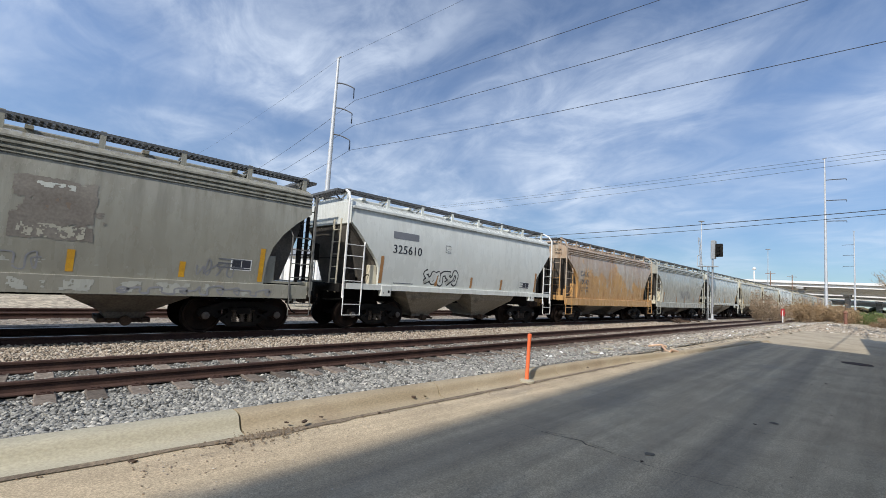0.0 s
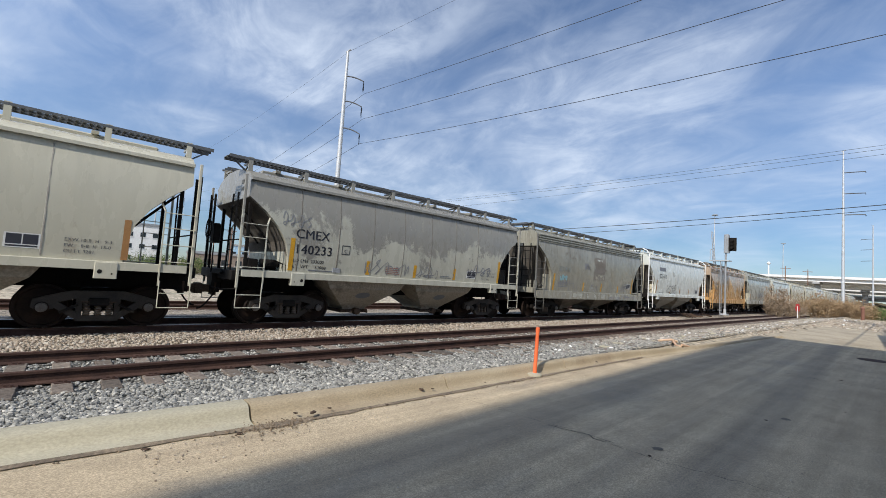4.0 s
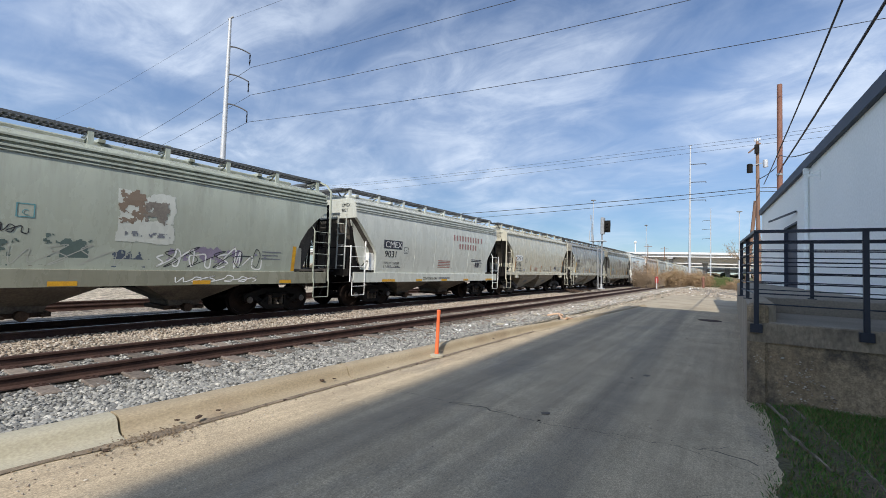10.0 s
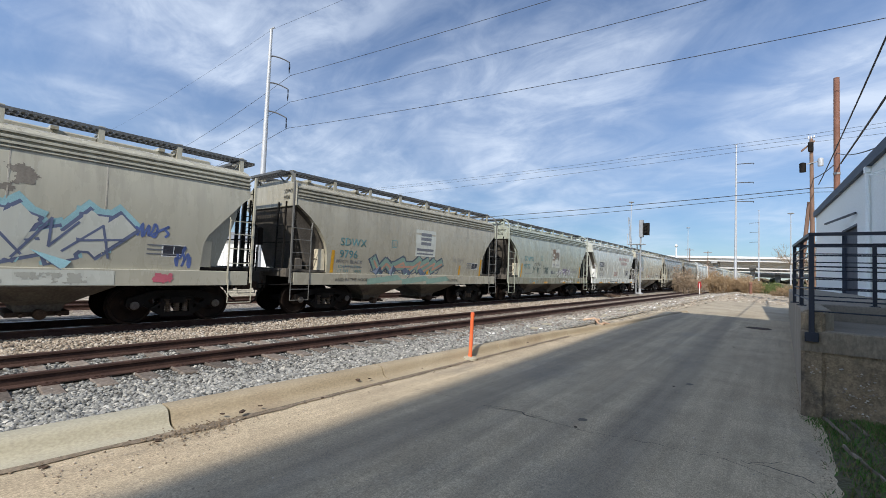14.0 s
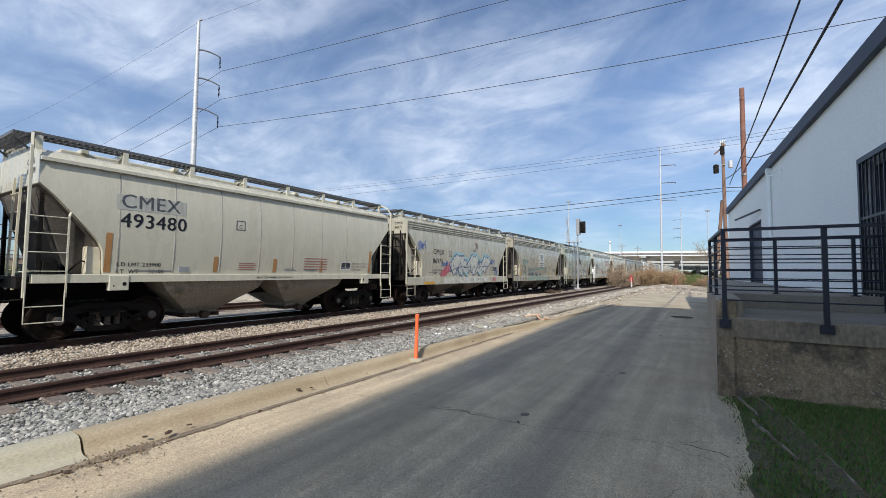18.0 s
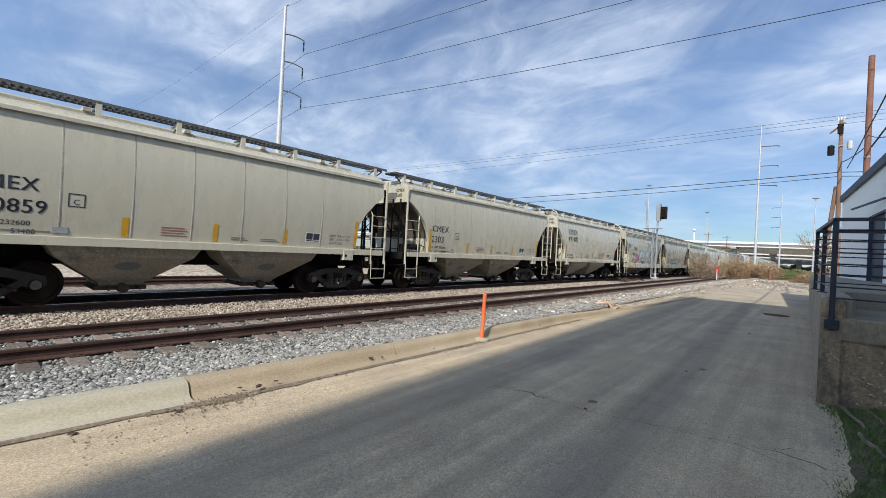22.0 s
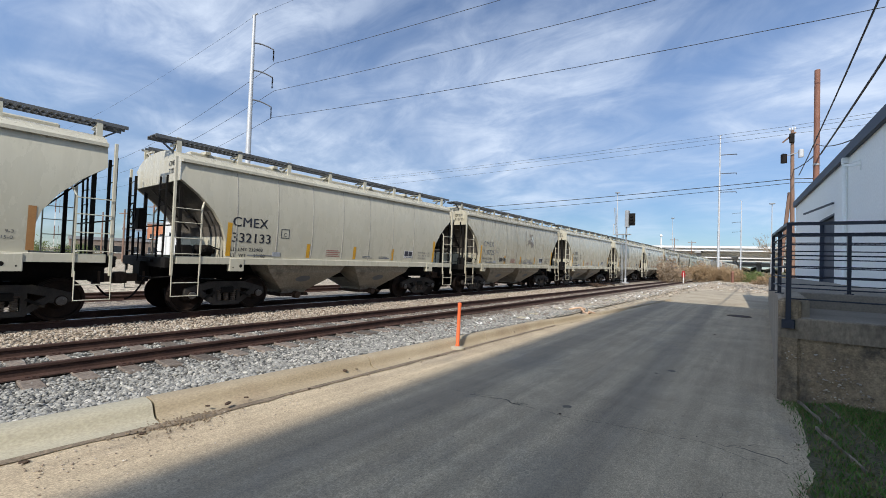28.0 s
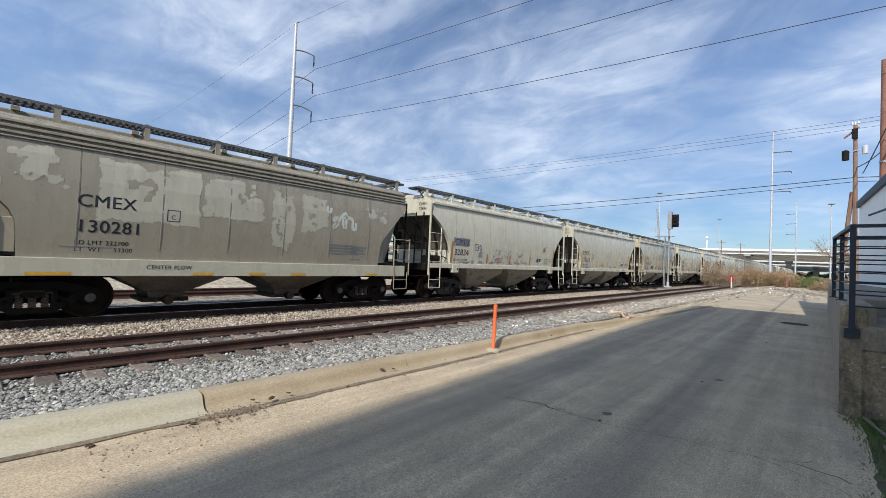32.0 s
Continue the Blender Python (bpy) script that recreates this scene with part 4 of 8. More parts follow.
def building():
    b = thing("warehouse", "pale painted brick warehouse with a dark blue roof edge", "building", WALL_AT, "", "structure")
    # wall in pieces round its two openings (local x = depth behind the face, y along)
    L, H = 26.4, 4.62
    def wall(y0, y1, z0, z1):
        part("wall", Shape().box(0, 0.3, y0, y1, z0, z1), MAT_BUILDING, b)
    wall(-8, 5.2, -0.05, H)
    wall(5.2, 8.95, 3.22, H)
    wall(8.95, 17.3, -0.05, H)
    wall(17.3, 19.8, 3.33, H)
    wall(17.3, 19.8, -0.05, 1.20)
    wall(5.2, 8.95, -0.05, 1.0)
    wall(19.8, L, -0.05, H)
    part("end_wall", Shape().box(0.3, 14, L - 0.3, L, -0.05, H), MAT_BUILDING, b)
    part("end_wall", Shape().box(0.3, 14, -8, -7.7, -0.05, H), MAT_BUILDING, b)
    part("roof", Shape().box(0.1, 14, -8, L, H - 0.15, H), MAT_TRIM, b)
    part("roof_edge", Shape().box(-0.10, 0.35, -8.1, L + 0.08, H, H + 0.28, 0.02), MAT_TRIM, b, "dark blue metal coping")
    part("downpipe", Shape().tube((-0.07, 15.55, 1.2), (-0.07, 15.55, H - 0.02), 0.055, 10).box(-0.13, 0, 15.47, 15.63, H - 0.16, H), MAT_BUILDING, b, "white-painted downpipe")
    door = part("door", Shape().box(0.10, 0.15, 17.32, 18.55, 1.205, 3.32).box(0.10, 0.15, 18.56, 19.78, 1.205, 3.32), MAT_TRIM, b, "dark blue steel double door")
    part("door_frame", Shape().box(0.0, 0.16, 17.3, 17.36, 1.2, 3.33).box(0.0, 0.16, 19.74, 19.8, 1.2, 3.33).box(0.0, 0.16, 17.3, 19.8, 3.27, 3.33), MAT_TRIM, door)
    gate = part("barred_gate", Shape().box(-0.05, 0.0, 5.2, 5.27, 1.0, 3.3).box(-0.05, 0.0, 8.88, 8.95, 1.0, 3.3).box(-0.05, 0.0, 5.2, 8.95, 3.22, 3.3).box(-0.04, -0.01, 5.2, 8.95, 2.35, 2.39).box(-0.04, -0.01, 5.2, 8.95, 1.25, 1.29), MAT_NAVY, b, "dark steel security bars")
    for i in range(24):
        y = 5.35 + i * 0.15
        part("bar", Shape().box(-0.035, -0.015, y, y + 0.022, 1.0, 3.24), MAT_NAVY, gate)
    part("window", Shape().box(0.16, 0.18, 5.2, 8.95, 1.0, 3.22), MAT_GLASS, b, "dark glass behind the bars")
    part("window_frame", Shape().box(0.10, 0.20, 5.2, 5.26, 1.0, 3.22).box(0.10, 0.20, 8.89, 8.95, 1.0, 3.22).box(0.10, 0.20, 7.05, 7.10, 1.0, 3.22).box(0.10, 0.20, 5.2, 8.95, 3.16, 3.22), MAT_GREYBOX, b)
    part("awning_bar", Shape().beam((-0.05, 17.2, 3.62), (-0.45, 19.6, 3.56), 0.05), MAT_NAVY, b)
    part("wall_bracket", Shape().beam((0, 14.2, 4.15), (-0.30, 14.2, 4.15), 0.03).beam((0, 14.2, 4.3), (0, 14.2, 4.02), 0.03).beam((-0.30, 14.2, 4.15), (0, 14.2, 4.28), 0.02), MAT_BUILDING, b)


building()


def shade_building():
    """The tall plain building behind the viewer, whose shade lies on the lane."""
    s = thing("tall_building", "plain tall building behind the lane that shades it", "building", None, "", "structure")
    # roof edge 20 m up, along a line that leans a little towards the lane
    s.matrix_basis = pose(4.58, -3.0, -0.05, 0, 0, 2.6)
    part("wall", Shape().box(0, 0.4, -45, 0, 0, 20.0), MAT_BUILDING, s)
    part("end_wall", Shape().box(0.4, 18, -0.4, 0, 0, 20.0), MAT_BUILDING, s)
    part("roof", Shape().box(0.4, 18, -45, -0.4, 19.4, 19.8), MAT_TRIM, s)


shade_building()


# ---- lane side: marker post, signal, poles, wires ----
def marker_post():
    p = thing("delineator_post", "orange plastic delineator post bolted to the kerb's foot", "post", pose(-4.10, 5.86, 0.03, 0, 1.5, 0))
    part("post", Shape().lathe((0, 0, 0.02), (0, 0, 1), [(0, 0.036), (0.03, 0.036), (0.06, 0.031), (0.66, 0.030), (0.68, 0.034), (0.73, 0.034), (0.74, 0.02)], 12), MAT_ORANGE, p, "", None, 40)
    part("base", Shape().lathe((0, 0, -0.02), (0, 0, 1), [(0, 0.12), (0.03, 0.12), (0.045, 0.07), (0.05, 0.04)], 12), MAT_KERB_PALE, p, "dirty pale base", None, 40)


marker_post()


def signal():
    s = thing("railway_signal", "grey steel railway signal mast with black heads and ladder", "signal", pose(-10.5, 42.2, -0.1))
    part("mast", Shape().tube((0, 0, 0), (0, 0, 6.2), 0.075, 10), MAT_GREYBOX, s)
    part("base", Shape().box(-0.25, 0.25, -0.25, 0.25, 0, 0.12).tube((0, 0, 0.1), (0, 0, 0.5), 0.11, 10), MAT_STEEL_POLE, s)
    hd = part("signal_head", Shape().box(0.22, 0.78, -0.12, -0.06, 5.45, 6.6, 0.02).box(0.3, 0.7, -0.06, 0.3, 5.55, 6.5), MAT_BLACK, s, "black signal head with backboard")
    for z in (6.35, 6.05, 5.75):
        part("hood", Shape().tube((0.50, -0.12, z), (0.50, -0.38, z), 0.11, 10), MAT_BLACK, hd)
    part("housing", Shape().box(-0.12, 0.22, -0.2, 0.3, 5.3, 6.9, 0.04), MAT_GREYBOX, s)
    part("platform", Shape().box(-1.15, 0.35, -0.35, 0.45, 4.60, 4.66).beam((-1.1, 0.4, 4.66), (-1.1, 0.4, 5.6), 0.04).beam((-1.1, -0.3, 4.66), (-1.1, -0.3, 5.6), 0.04).beam((-1.1, -0.3, 5.6), (-1.1, 0.4, 5.6), 0.04), MAT_STEEL_POLE, s)
    lad = Shape()
    for (x0, z0), (x1, z1) in (((-0.32, 0.0), (-0.32, 4.6)), ((-0.80, 4.2), (-1.08, 7.2))):
        for y in (-0.22, 0.2):
            lad.beam((x0, y, z0), (x1, y, z1), 0.045)
        n = int((z1 - z0) / 0.3)
        for i in range(1, n):
            x, z = x0 + (x1 - x0) * i / n, z0 + (z1 - z0) * i / n
            lad.beam((x, -0.22, z), (x, 0.2, z), 0.03)
    part("ladder", lad, MAT_GREYBOX, s)


signal()


def wire(name, pts, sag, r, label):
    """A hanging line through the given supports."""
    path = []
    for (a, b), sg in zip(zip(pts, pts[1:]), sag):
        a, b = Vector(a), Vector(b)
        for i in range(17):
            t = i / 16
            p = a.lerp(b, t)
            p.z -= sg * 4 * t * (1 - t)
            if i or not path:
                path.append(p)
    cu = Shape()
    n = 5
    rings = []
    for i, p in enumerate(path):
        d = (path[min(i + 1, len(path) - 1)] - path[max(i - 1, 0)]).normalized()
        s = d.cross(Vector((0, 0, 1))).normalized()
        u = s.cross(d)
        rings.append([p + (s * math.cos(2 * math.pi * k / n) + u * math.sin(2 * math.pi * k / n)) * r for k in range(n)])
    cu.loft(rings, closed=True, caps=True)
    ob = part(name, cu, MAT_WIRE)
    return tagged(ob, label, "cable", "overhead lines")


def polar(az, el, d):
    """A place by direction from the viewer: degrees from +Y, degrees up, metres over the ground."""
    a = radians(az)
    return (d * math.sin(a), d * math.cos(a), 1.5 + d * math.tan(radians(el)))


def steel_pole(at, height, arms, turn, label, base=0.36, droop=0.36):
    p = thing("transmission_pole", label, "pole", pose(at[0], at[1], -0.3, 0, 0, turn), "transmission poles")
    part("shaft", Shape().lathe((0, 0, 0), (0, 0, 1), [(0, base), (height * 0.5, base * 0.75), (height, base * 0.42), (height + 0.05, 0.05)], 12), MAT_STEEL_POLE, p, "", None, 30)
    for z, reach in arms:
        pts = [(reach * k / 6, 0, z - droop * reach * (k / 6) ** 1.7) for k in range(7)]
        a = part("arm", Shape().loft([[(q[0], 0.08 * math.cos(m * math.pi / 3), q[2] + 0.08 * math.sin(m * math.pi / 3)) for m in range(6)] for q in pts], closed=True, caps=True), MAT_ARM, p)
        tip = pts[-1]
        s = Shape().tube(tip, (tip[0], 0, tip[2] - (1.25 if droop > 0.1 else 0.3)), 0.03, 6)
        for k in range(8 if droop > 0.1 else 1):
            s.lathe((tip[0], 0, tip[2] - 0.12 - 0.13 * k), (0, 0, -1), [(0, 0.05), (0.03, 0.10), (0.06, 0.05)], 8)
        part("insulator", s, MAT_BLACK, a)
    part("peak", Shape().beam((-0.25, 0, height), (0.35, 0, height + 0.25), 0.12), MAT_GREYBOX, p)
    return p


MAST_D, FAR_D = 50.0, 97.0
mast_at = polar(-62.7, 0, MAST_D)
MAST_TURN = 27.0
mast_top = 1.5 + MAST_D * math.tan(radians(27.3))
steel_pole(mast_at, mast_top + 0.3, [(mast_top - 2.7, 2.5), (mast_top - 5.7, 2.5), (mast_top - 8.9, 2.5)], MAST_TURN, "tall tapered galvanised transmission pole with three curved arms")
far_at = polar(-4.28, 0, FAR_D)
far_top = 1.5 + FAR_D * math.tan(radians(14.92))
steel_pole(far_at, far_top + 0.3, [(far_top - 3.4, 2.7), (far_top - 7.0, 2.7), (far_top - 10.6, 2.7)], 0, "tall tapered galvanised transmission pole beyond the weeds", 0.24, 0.04)
p3 = polar(-2.2, 0, 190)
steel_pole(p3, 27.3, [(23.0, 2.7), (19.6, 2.7), (16.0, 2.7)], 180, "distant galvanised transmission pole", 0.28, 0.04)

# conductors of the mast run on over the lane
arm_tips = [polar(-60.12, 22.86, 49.3), polar(-60.02, 19.84, 49.3), polar(-60.16, 16.74, 49.3)]
for tip, rise, sag in zip(arm_tips, (0.6, 0.6, 0.9), (1.1, 1.1, 1.7)):
    wire("power_line", [(-150, 31, tip[2] + 1.0), tip, (60, 36.4, tip[2] + rise)], [2.6, sag], 0.021, "thin dark power line slung from the steel pole")
wire("power_line", [(-150, 22, 29.0), polar(-62.6, 27.35, 50.0), (60, 34.0, 28.0)], [1.6, 0.7], 0.011, "thin ground wire over the poles' tops")


def utility_pole():
    at = polar(2.25, 0, 42)
    top = 1.5 + 42 * math.tan(radians(14.9))
    u = thing("utility_pole", "weathered wooden utility pole with transformer and pale can", "pole", pose(at[0], at[1], -0.2, 0, -0.5, 0))
    part("shaft", Shape().lathe((0, 0, 0), (0, 0, 1), [(0, 0.17), (top, 0.11)], 10), MAT_WOOD_POLE, u, "", None, 30)
    part("crossarm", Shape().beam((-0.6, -0.1, top - 0.9), (0.2, -0.1, top - 0.2), 0.09, 0.11), MAT_WOOD_POLE, u)
    part("transformer", Shape().lathe((-0.52, -0.25, top - 2.55), (0, 0, 1), [(0, 0.20), (0.66, 0.20), (0.72, 0.1)], 14), MAT_BLACK, u, "dark transformer can")
    part("capacitor", Shape().lathe((0.50, -0.2, top - 2.2), (0, 0, 1), [(0, 0.17), (0.55, 0.17), (0.62, 0.08)], 14), MAT_STEEL_POLE, u, "pale grey can")
    part("bracket", Shape().beam((-0.5, -0.2, top - 2.0), (0.5, -0.15, top - 1.8), 0.06), MAT_GREYBOX, u)
    part("cable_box", Shape().box(-0.2, 0.12, -0.3, 0.0, top - 1.0, top - 0.3, 0.03), MAT_BLACK, u)
    for x in (-0.16, 0.0, 0.16):
        part("insulator", Shape().lathe((x, 0, top), (0, 0, 1), [(0, 0.03), (0.1, 0.05), (0.2, 0.05), (0.24, 0.02)], 8), MAT_WHITE, u)
    part("brace_pole", Shape().tube((-0.9, 0.4, 0), (-0.15, 0.1, top * 0.62), 0.13, 8), MAT_WOOD_POLE, u)
    r = thing("steel_pole", "rusty brown steel pole behind the warehouse", "pole", pose(*polar(4.03, 0, 36)[:2], -0.2))
    rt = 1.7 + 36 * math.tan(radians(20.03))
    part("shaft", Shape().lathe((0, 0, 0), (0, 0, 1), [(0, 0.17), (rt, 0.15), (rt + 0.02, 0.05)], 12), MAT_RUST_POLE, r, "", None, 30)
    part("band", Shape().lathe((0, 0, 8.6), (0, 0, 1), [(0, 0.185), (0.12, 0.185)], 12), MAT_GREYBOX, r)


utility_pole()
ut = polar(2.0, 15.1, 42)
for az0, el0, el1, el2, rr in ((-62, 8.0, 15.1, 15.5, 0.012), (-62, 7.8, 14.75, 15.2, 0.012), (-62, 7.0, 14.3, 13.6, 0.012)):
    wire("power_line", [polar(az0, el0, 92), polar(2.0, el1, 42), polar(60, el2 - 4, 60)], [0.5, 0.6], rr, "thin distribution wire between wooden poles")
wire("comm_cable", [polar(-62, 4.6, 92), polar(2.2, 9.7, 42), polar(50, 6, 60)], [0.9, 0.6], 0.03, "thick dark communication cable")
wire("comm_cable", [polar(-62, 4.2, 92), polar(2.2, 9.3, 42), polar(50, 5.6, 60)], [1.1, 0.6], 0.022, "thick dark communication cable")
wire("service_cable", [(2.75, -6, 9.9), (2.2, 31.0, 9.05), (1.96, 42.0, 8.94)], [0.25, 0.05], 0.03, "dark service cable over the warehouse roof")
wire("service_cable", [(4.1, -6, 9.6), (2.7, 35.9, 9.07)], [0.25], 0.045, "thick dark service cable over the warehouse roof")


wire("service_cable", [(*polar(4.03, 0, 36)[:2], 9.8), (1.9, 14.6, 4.97)], [0.2], 0.02, "dark service cable dropping to the warehouse roof")
wire("service_cable", [(*polar(2.25, 0, 42)[:2], 9.4), (*polar(4.03, 0, 36)[:2], 9.2)], [0.12], 0.03, "dark cable slung between the two poles")


# ---- distance ----
def slab(y, z0, z1, d0, d1):
    """A long piece of the bridge, which runs a little askew and falls towards +x."""
    return Shape().add([(-330, y - 25 + d0, z0), (330, y + 25 + d0, z0 - 0.8), (330, y + 25 + d1, z0 - 0.8), (-330, y - 25 + d1, z0), (-330, y - 25 + d0, z1), (330, y + 25 + d0, z1 - 0.8), (330, y + 25 + d1, z1 - 0.8), (-330, y - 25 + d1, z1)],
                       [(3, 2, 1, 0), (4, 5, 6, 7), (0, 1, 5, 4), (1, 2, 6, 5), (2, 3, 7, 6), (3, 0, 4, 7)])


def freeway():
    f = thing("freeway_bridge", "pale concrete freeway overpass on columns", "bridge", None, "", "structure")
    for y, z0, pitch in ((255, 12.6, 34), (268, 10.2, 41), (285, 8.2, 27), (300, 5.6, 33)):
        part("deck", slab(y, z0, z0 + 0.45, 0, 13), MAT_FREEWAY, f)
        part("barrier", slab(y, z0 + 0.1, z0 + 1.15, -0.4, 0), MAT_FREEWAY, f, "pale concrete parapet")
        for k in range(3):
            part("girder", slab(y, z0 - 1.4, z0, 0.9 + 3.9 * k, 1.5 + 3.9 * k), MAT_FREEWAY, f, "shaded grey girder")
        for x in range(-300, 301, pitch):
            yy = y + 6.5 + x * 25 / 330
            part("column", Shape().box(x - 1.0, x + 1.0, yy - 1, yy + 1, -0.5, z0 - 2.6).box(x - 1.3, x + 1.3, yy - 5.5, yy + 5.5, z0 - 2.7, z0 - 1.5), MAT_GIRDER, f)


freeway()


def flat_block(name, label, cx, cy, w_, d_, h, mat, turn, floors, cols, win=(1.4, 1.5), balc=False):
    """A far building with storeys, windows and a parapet."""
    b = thing(name, label, "building", pose(cx, cy, -0.4, 0, 0, turn))
    part("wall", Shape().box(-w_ / 2, w_ / 2, 0, d_, 0, h), mat, b)
    part("roof", Shape().box(-w_ / 2 - 0.2, w_ / 2 + 0.2, -0.2, d_ + 0.2, h, h + 0.5), MAT_GREYBOX, b)
    for i in range(floors):
        for j in range(cols):
            x = -w_ / 2 + w_ * (j + 0.5) / cols
            z = 1.2 + i * (h - 1.2) / floors
            wn_ = part("window", Shape().box(x - win[0] / 2, x + win[0] / 2, -0.04, 0.06, z, z + win[1]), MAT_GLASS, b)
            part("sill", Shape().box(x - win[0] / 2 - 0.1, x + win[0] / 2 + 0.1, -0.12, -0.045, z - 0.12, z), MAT_WHITE, wn_)
            if balc and j % 2 == 0:
                part("balcony", Shape().box(x - 1.4, x + 1.4, -1.4, -0.05, z - 0.5, z - 0.3).box(x - 1.4, x + 1.4, -1.4, -1.36, z - 0.3, z + 0.6), MAT_NAVY, b)
    return b


flat_block("apartment_building", "white apartment block with dark windows and balconies", -145, -6.0, 22, 14, 13.2, MAT_APARTMENT, 90, 4, 7, (1.9, 1.8), True)
flat_block("apartment_building", "narrow dark red-brown brick apartment block", -143, 8.2, 6.0, 12, 12.4, MAT_BRICK, 90, 4, 2, (1.5, 1.7))
flat_block("row_house", "orange plastered house front far beyond the yard", *polar(-71.6, 0, 135)[:2], 4.2, 8, 8.7, MAT_ORANGE_WALL, 72, 2, 2, (0.9, 1.2))
flat_block("row_house", "pale blue house front far beyond the yard", *polar(-73.6, 0, 136)[:2], 5.0, 8, 6.9, MAT_BLUE_WALL, 72, 2, 2, (0.9, 1.2))
flat_block("tower_block", "white flat-roofed block behind the yard", *polar(-70.0, 0, 128)[:2], 3.8, 8, 9.4, MAT_WHITE, 70, 2, 1, (2.0, 1.2))
flat_block("office_building", "white flat-roofed building with few windows", -118, 12.6, 9.5, 14, 9.2, MAT_WHITE, 90, 3, 4, (1.0, 1.0))
flat_block("storage_building", "low brown storage building", -96, 27, 16, 10, 3.4, MAT_BRICKRED, 80, 1, 6, (1.2, 1.2))
flat_block("storage_building", "low pale storage building with a flat roof", -84, 33, 9, 8, 4.0, MAT_WHITE, 75, 1, 3, (1.2, 1.2))


def lattice_tower():
    """Slim guyed radio mast far beyond the tracks."""
    x, y, z = polar(-79.98, 10.0, 210)
    t = thing("radio_mast", "slim red and white lattice radio mast", "mast", pose(x, y, -0.4))
    for k in range(8):
        z0, z1 = z * k / 8, z * (k + 1) / 8
        s = Shape()
        for dx, dy in ((-0.5, -0.5), (0.5, -0.5), (0, 0.6)):
            s.beam((dx, dy, z0), (dx, dy, z1), 0.09)
        for m in range(4):
            za, zb = z0 + (z1 - z0) * m / 4, z0 + (z1 - z0) * (m + 1) / 4
            s.beam((-0.5, -0.5, za), (0.5, -0.5, zb), 0.06).beam((0.5, -0.5, za), (-0.5, -0.5, zb), 0.06)
        part("section", s, MAT_RUST_POLE if k % 2 else MAT_WHITE, t)


lattice_tower()


steel_pole(polar(-82.4, 0, 150), 22.5, [(19.4, 2.6), (15.6, 2.6), (11.6, 2.6)], 60, "distant galvanised transmission pole beyond the yard", 0.26, 0.04)


def work_truck(label, at, body_m, bed_m, boom):
    """A work truck parked in the yard: cab, bed, wheels, and a folded boom where it has one."""
    t = thing("work_truck", label, "truck", at, "parked trucks")
    part("cab", Shape().prism([(-2.9, 0.55), (-2.9, 1.25), (-2.0, 1.35), (-1.55, 2.15), (-0.6, 2.2), (-0.6, 0.55)], -0.95, 0.95), body_m, t)
    part("cab_window", Shape().prism([(-1.88, 1.38), (-1.52, 2.02), (-0.75, 2.05), (-0.75, 1.38)], -0.965, 0.965), MAT_GLASS, t)
    part("bed", Shape().box(-1.0, 1.0, -0.5, 2.8, 0.7, 1.75, 0.04), bed_m, t)
    for x in (-0.85, 0.85):
        for y in (-2.1, 1.8):
            part("wheel", Shape().lathe((x - 0.12, y, 0.42), (1, 0, 0), [(0, 0.30), (0.02, 0.42), (0.22, 0.42), (0.24, 0.30)], 14), MAT_BLACK, t)
    part("bumper", Shape().box(-0.95, 0.95, -3.0, -2.9, 0.5, 0.75), MAT_GREYBOX, t)
    if boom:
        part("boom", Shape().beam((0, 2.2, 1.8), (0, -1.2, 2.7), 0.24).beam((0, -1.2, 2.7), (0, 0.9, 3.2), 0.18).box(-0.4, 0.4, 0.9, 1.7, 2.6, 3.4), body_m, t)


work_truck("white work truck with a folded boom parked in the yard", pose(-88, -4.0, -0.4, 0, 0, 8), MAT_WHITE, MAT_WHITE, True)
work_truck("red and white work truck parked in the yard", pose(-86, 1.2, -0.4, 0, 0, -6), MAT_WHITE, MAT_RED, False)


def metal_shed():
    s = thing("metal_shed", "white corrugated metal shed beyond the tracks", "shed", pose(-52, 28, -0.4, 0, 0, 52))
    prof = []
    for i in range(81):
        prof.append((-8 + 0.2 * i, 0.06 if i % 2 else 0.0))
    part("wall", Shape().loft([[(x, y, z) for x, y in prof] for z in (0, 4.4)]), MAT_WHITE, s, "corrugated white sheet")
    part("side_wall", Shape().box(-8, 8, 0.1, 9, 0, 4.35), MAT_WHITE, s)
    part("roof", Shape().add([(-8.3, -0.4, 4.4), (8.3, -0.4, 4.4), (8.3, 4.5, 5.8), (-8.3, 4.5, 5.8), (-8.3, 9.4, 4.4), (8.3, 9.4, 4.4)], [(0, 1, 2, 3), (3, 2, 5, 4), (0, 3, 4), (1, 5, 2), (0, 4, 5, 1)]), MAT_GREYBOX, s)


metal_shed()

# ---- the train: two-bay covered hoppers, local y along the track, z from the rail top ----
PITCH = 12.39
SQUEEZE = 0.92                         # length of the frame and body over the drawn one


def side_x(z):
    """Half width of the body at a height."""
    pts = [(1.25, 1.50), (1.46, 1.515), (1.9, 1.57), (2.4, 1.605), (2.9, 1.61), (3.3, 1.585), (3.7, 1.52), (3.86, 1.48), (3.96, 1.36), (4.06, 1.10), (4.14, 0.75), (4.18, 0.35), (4.19, 0.0)]
    for (a, xa), (b, xb) in zip(pts, pts[1:]):
        if a <= z <= b:
            return xa + (xb - xa) * (z - a) / (b - a)
    return 1.5


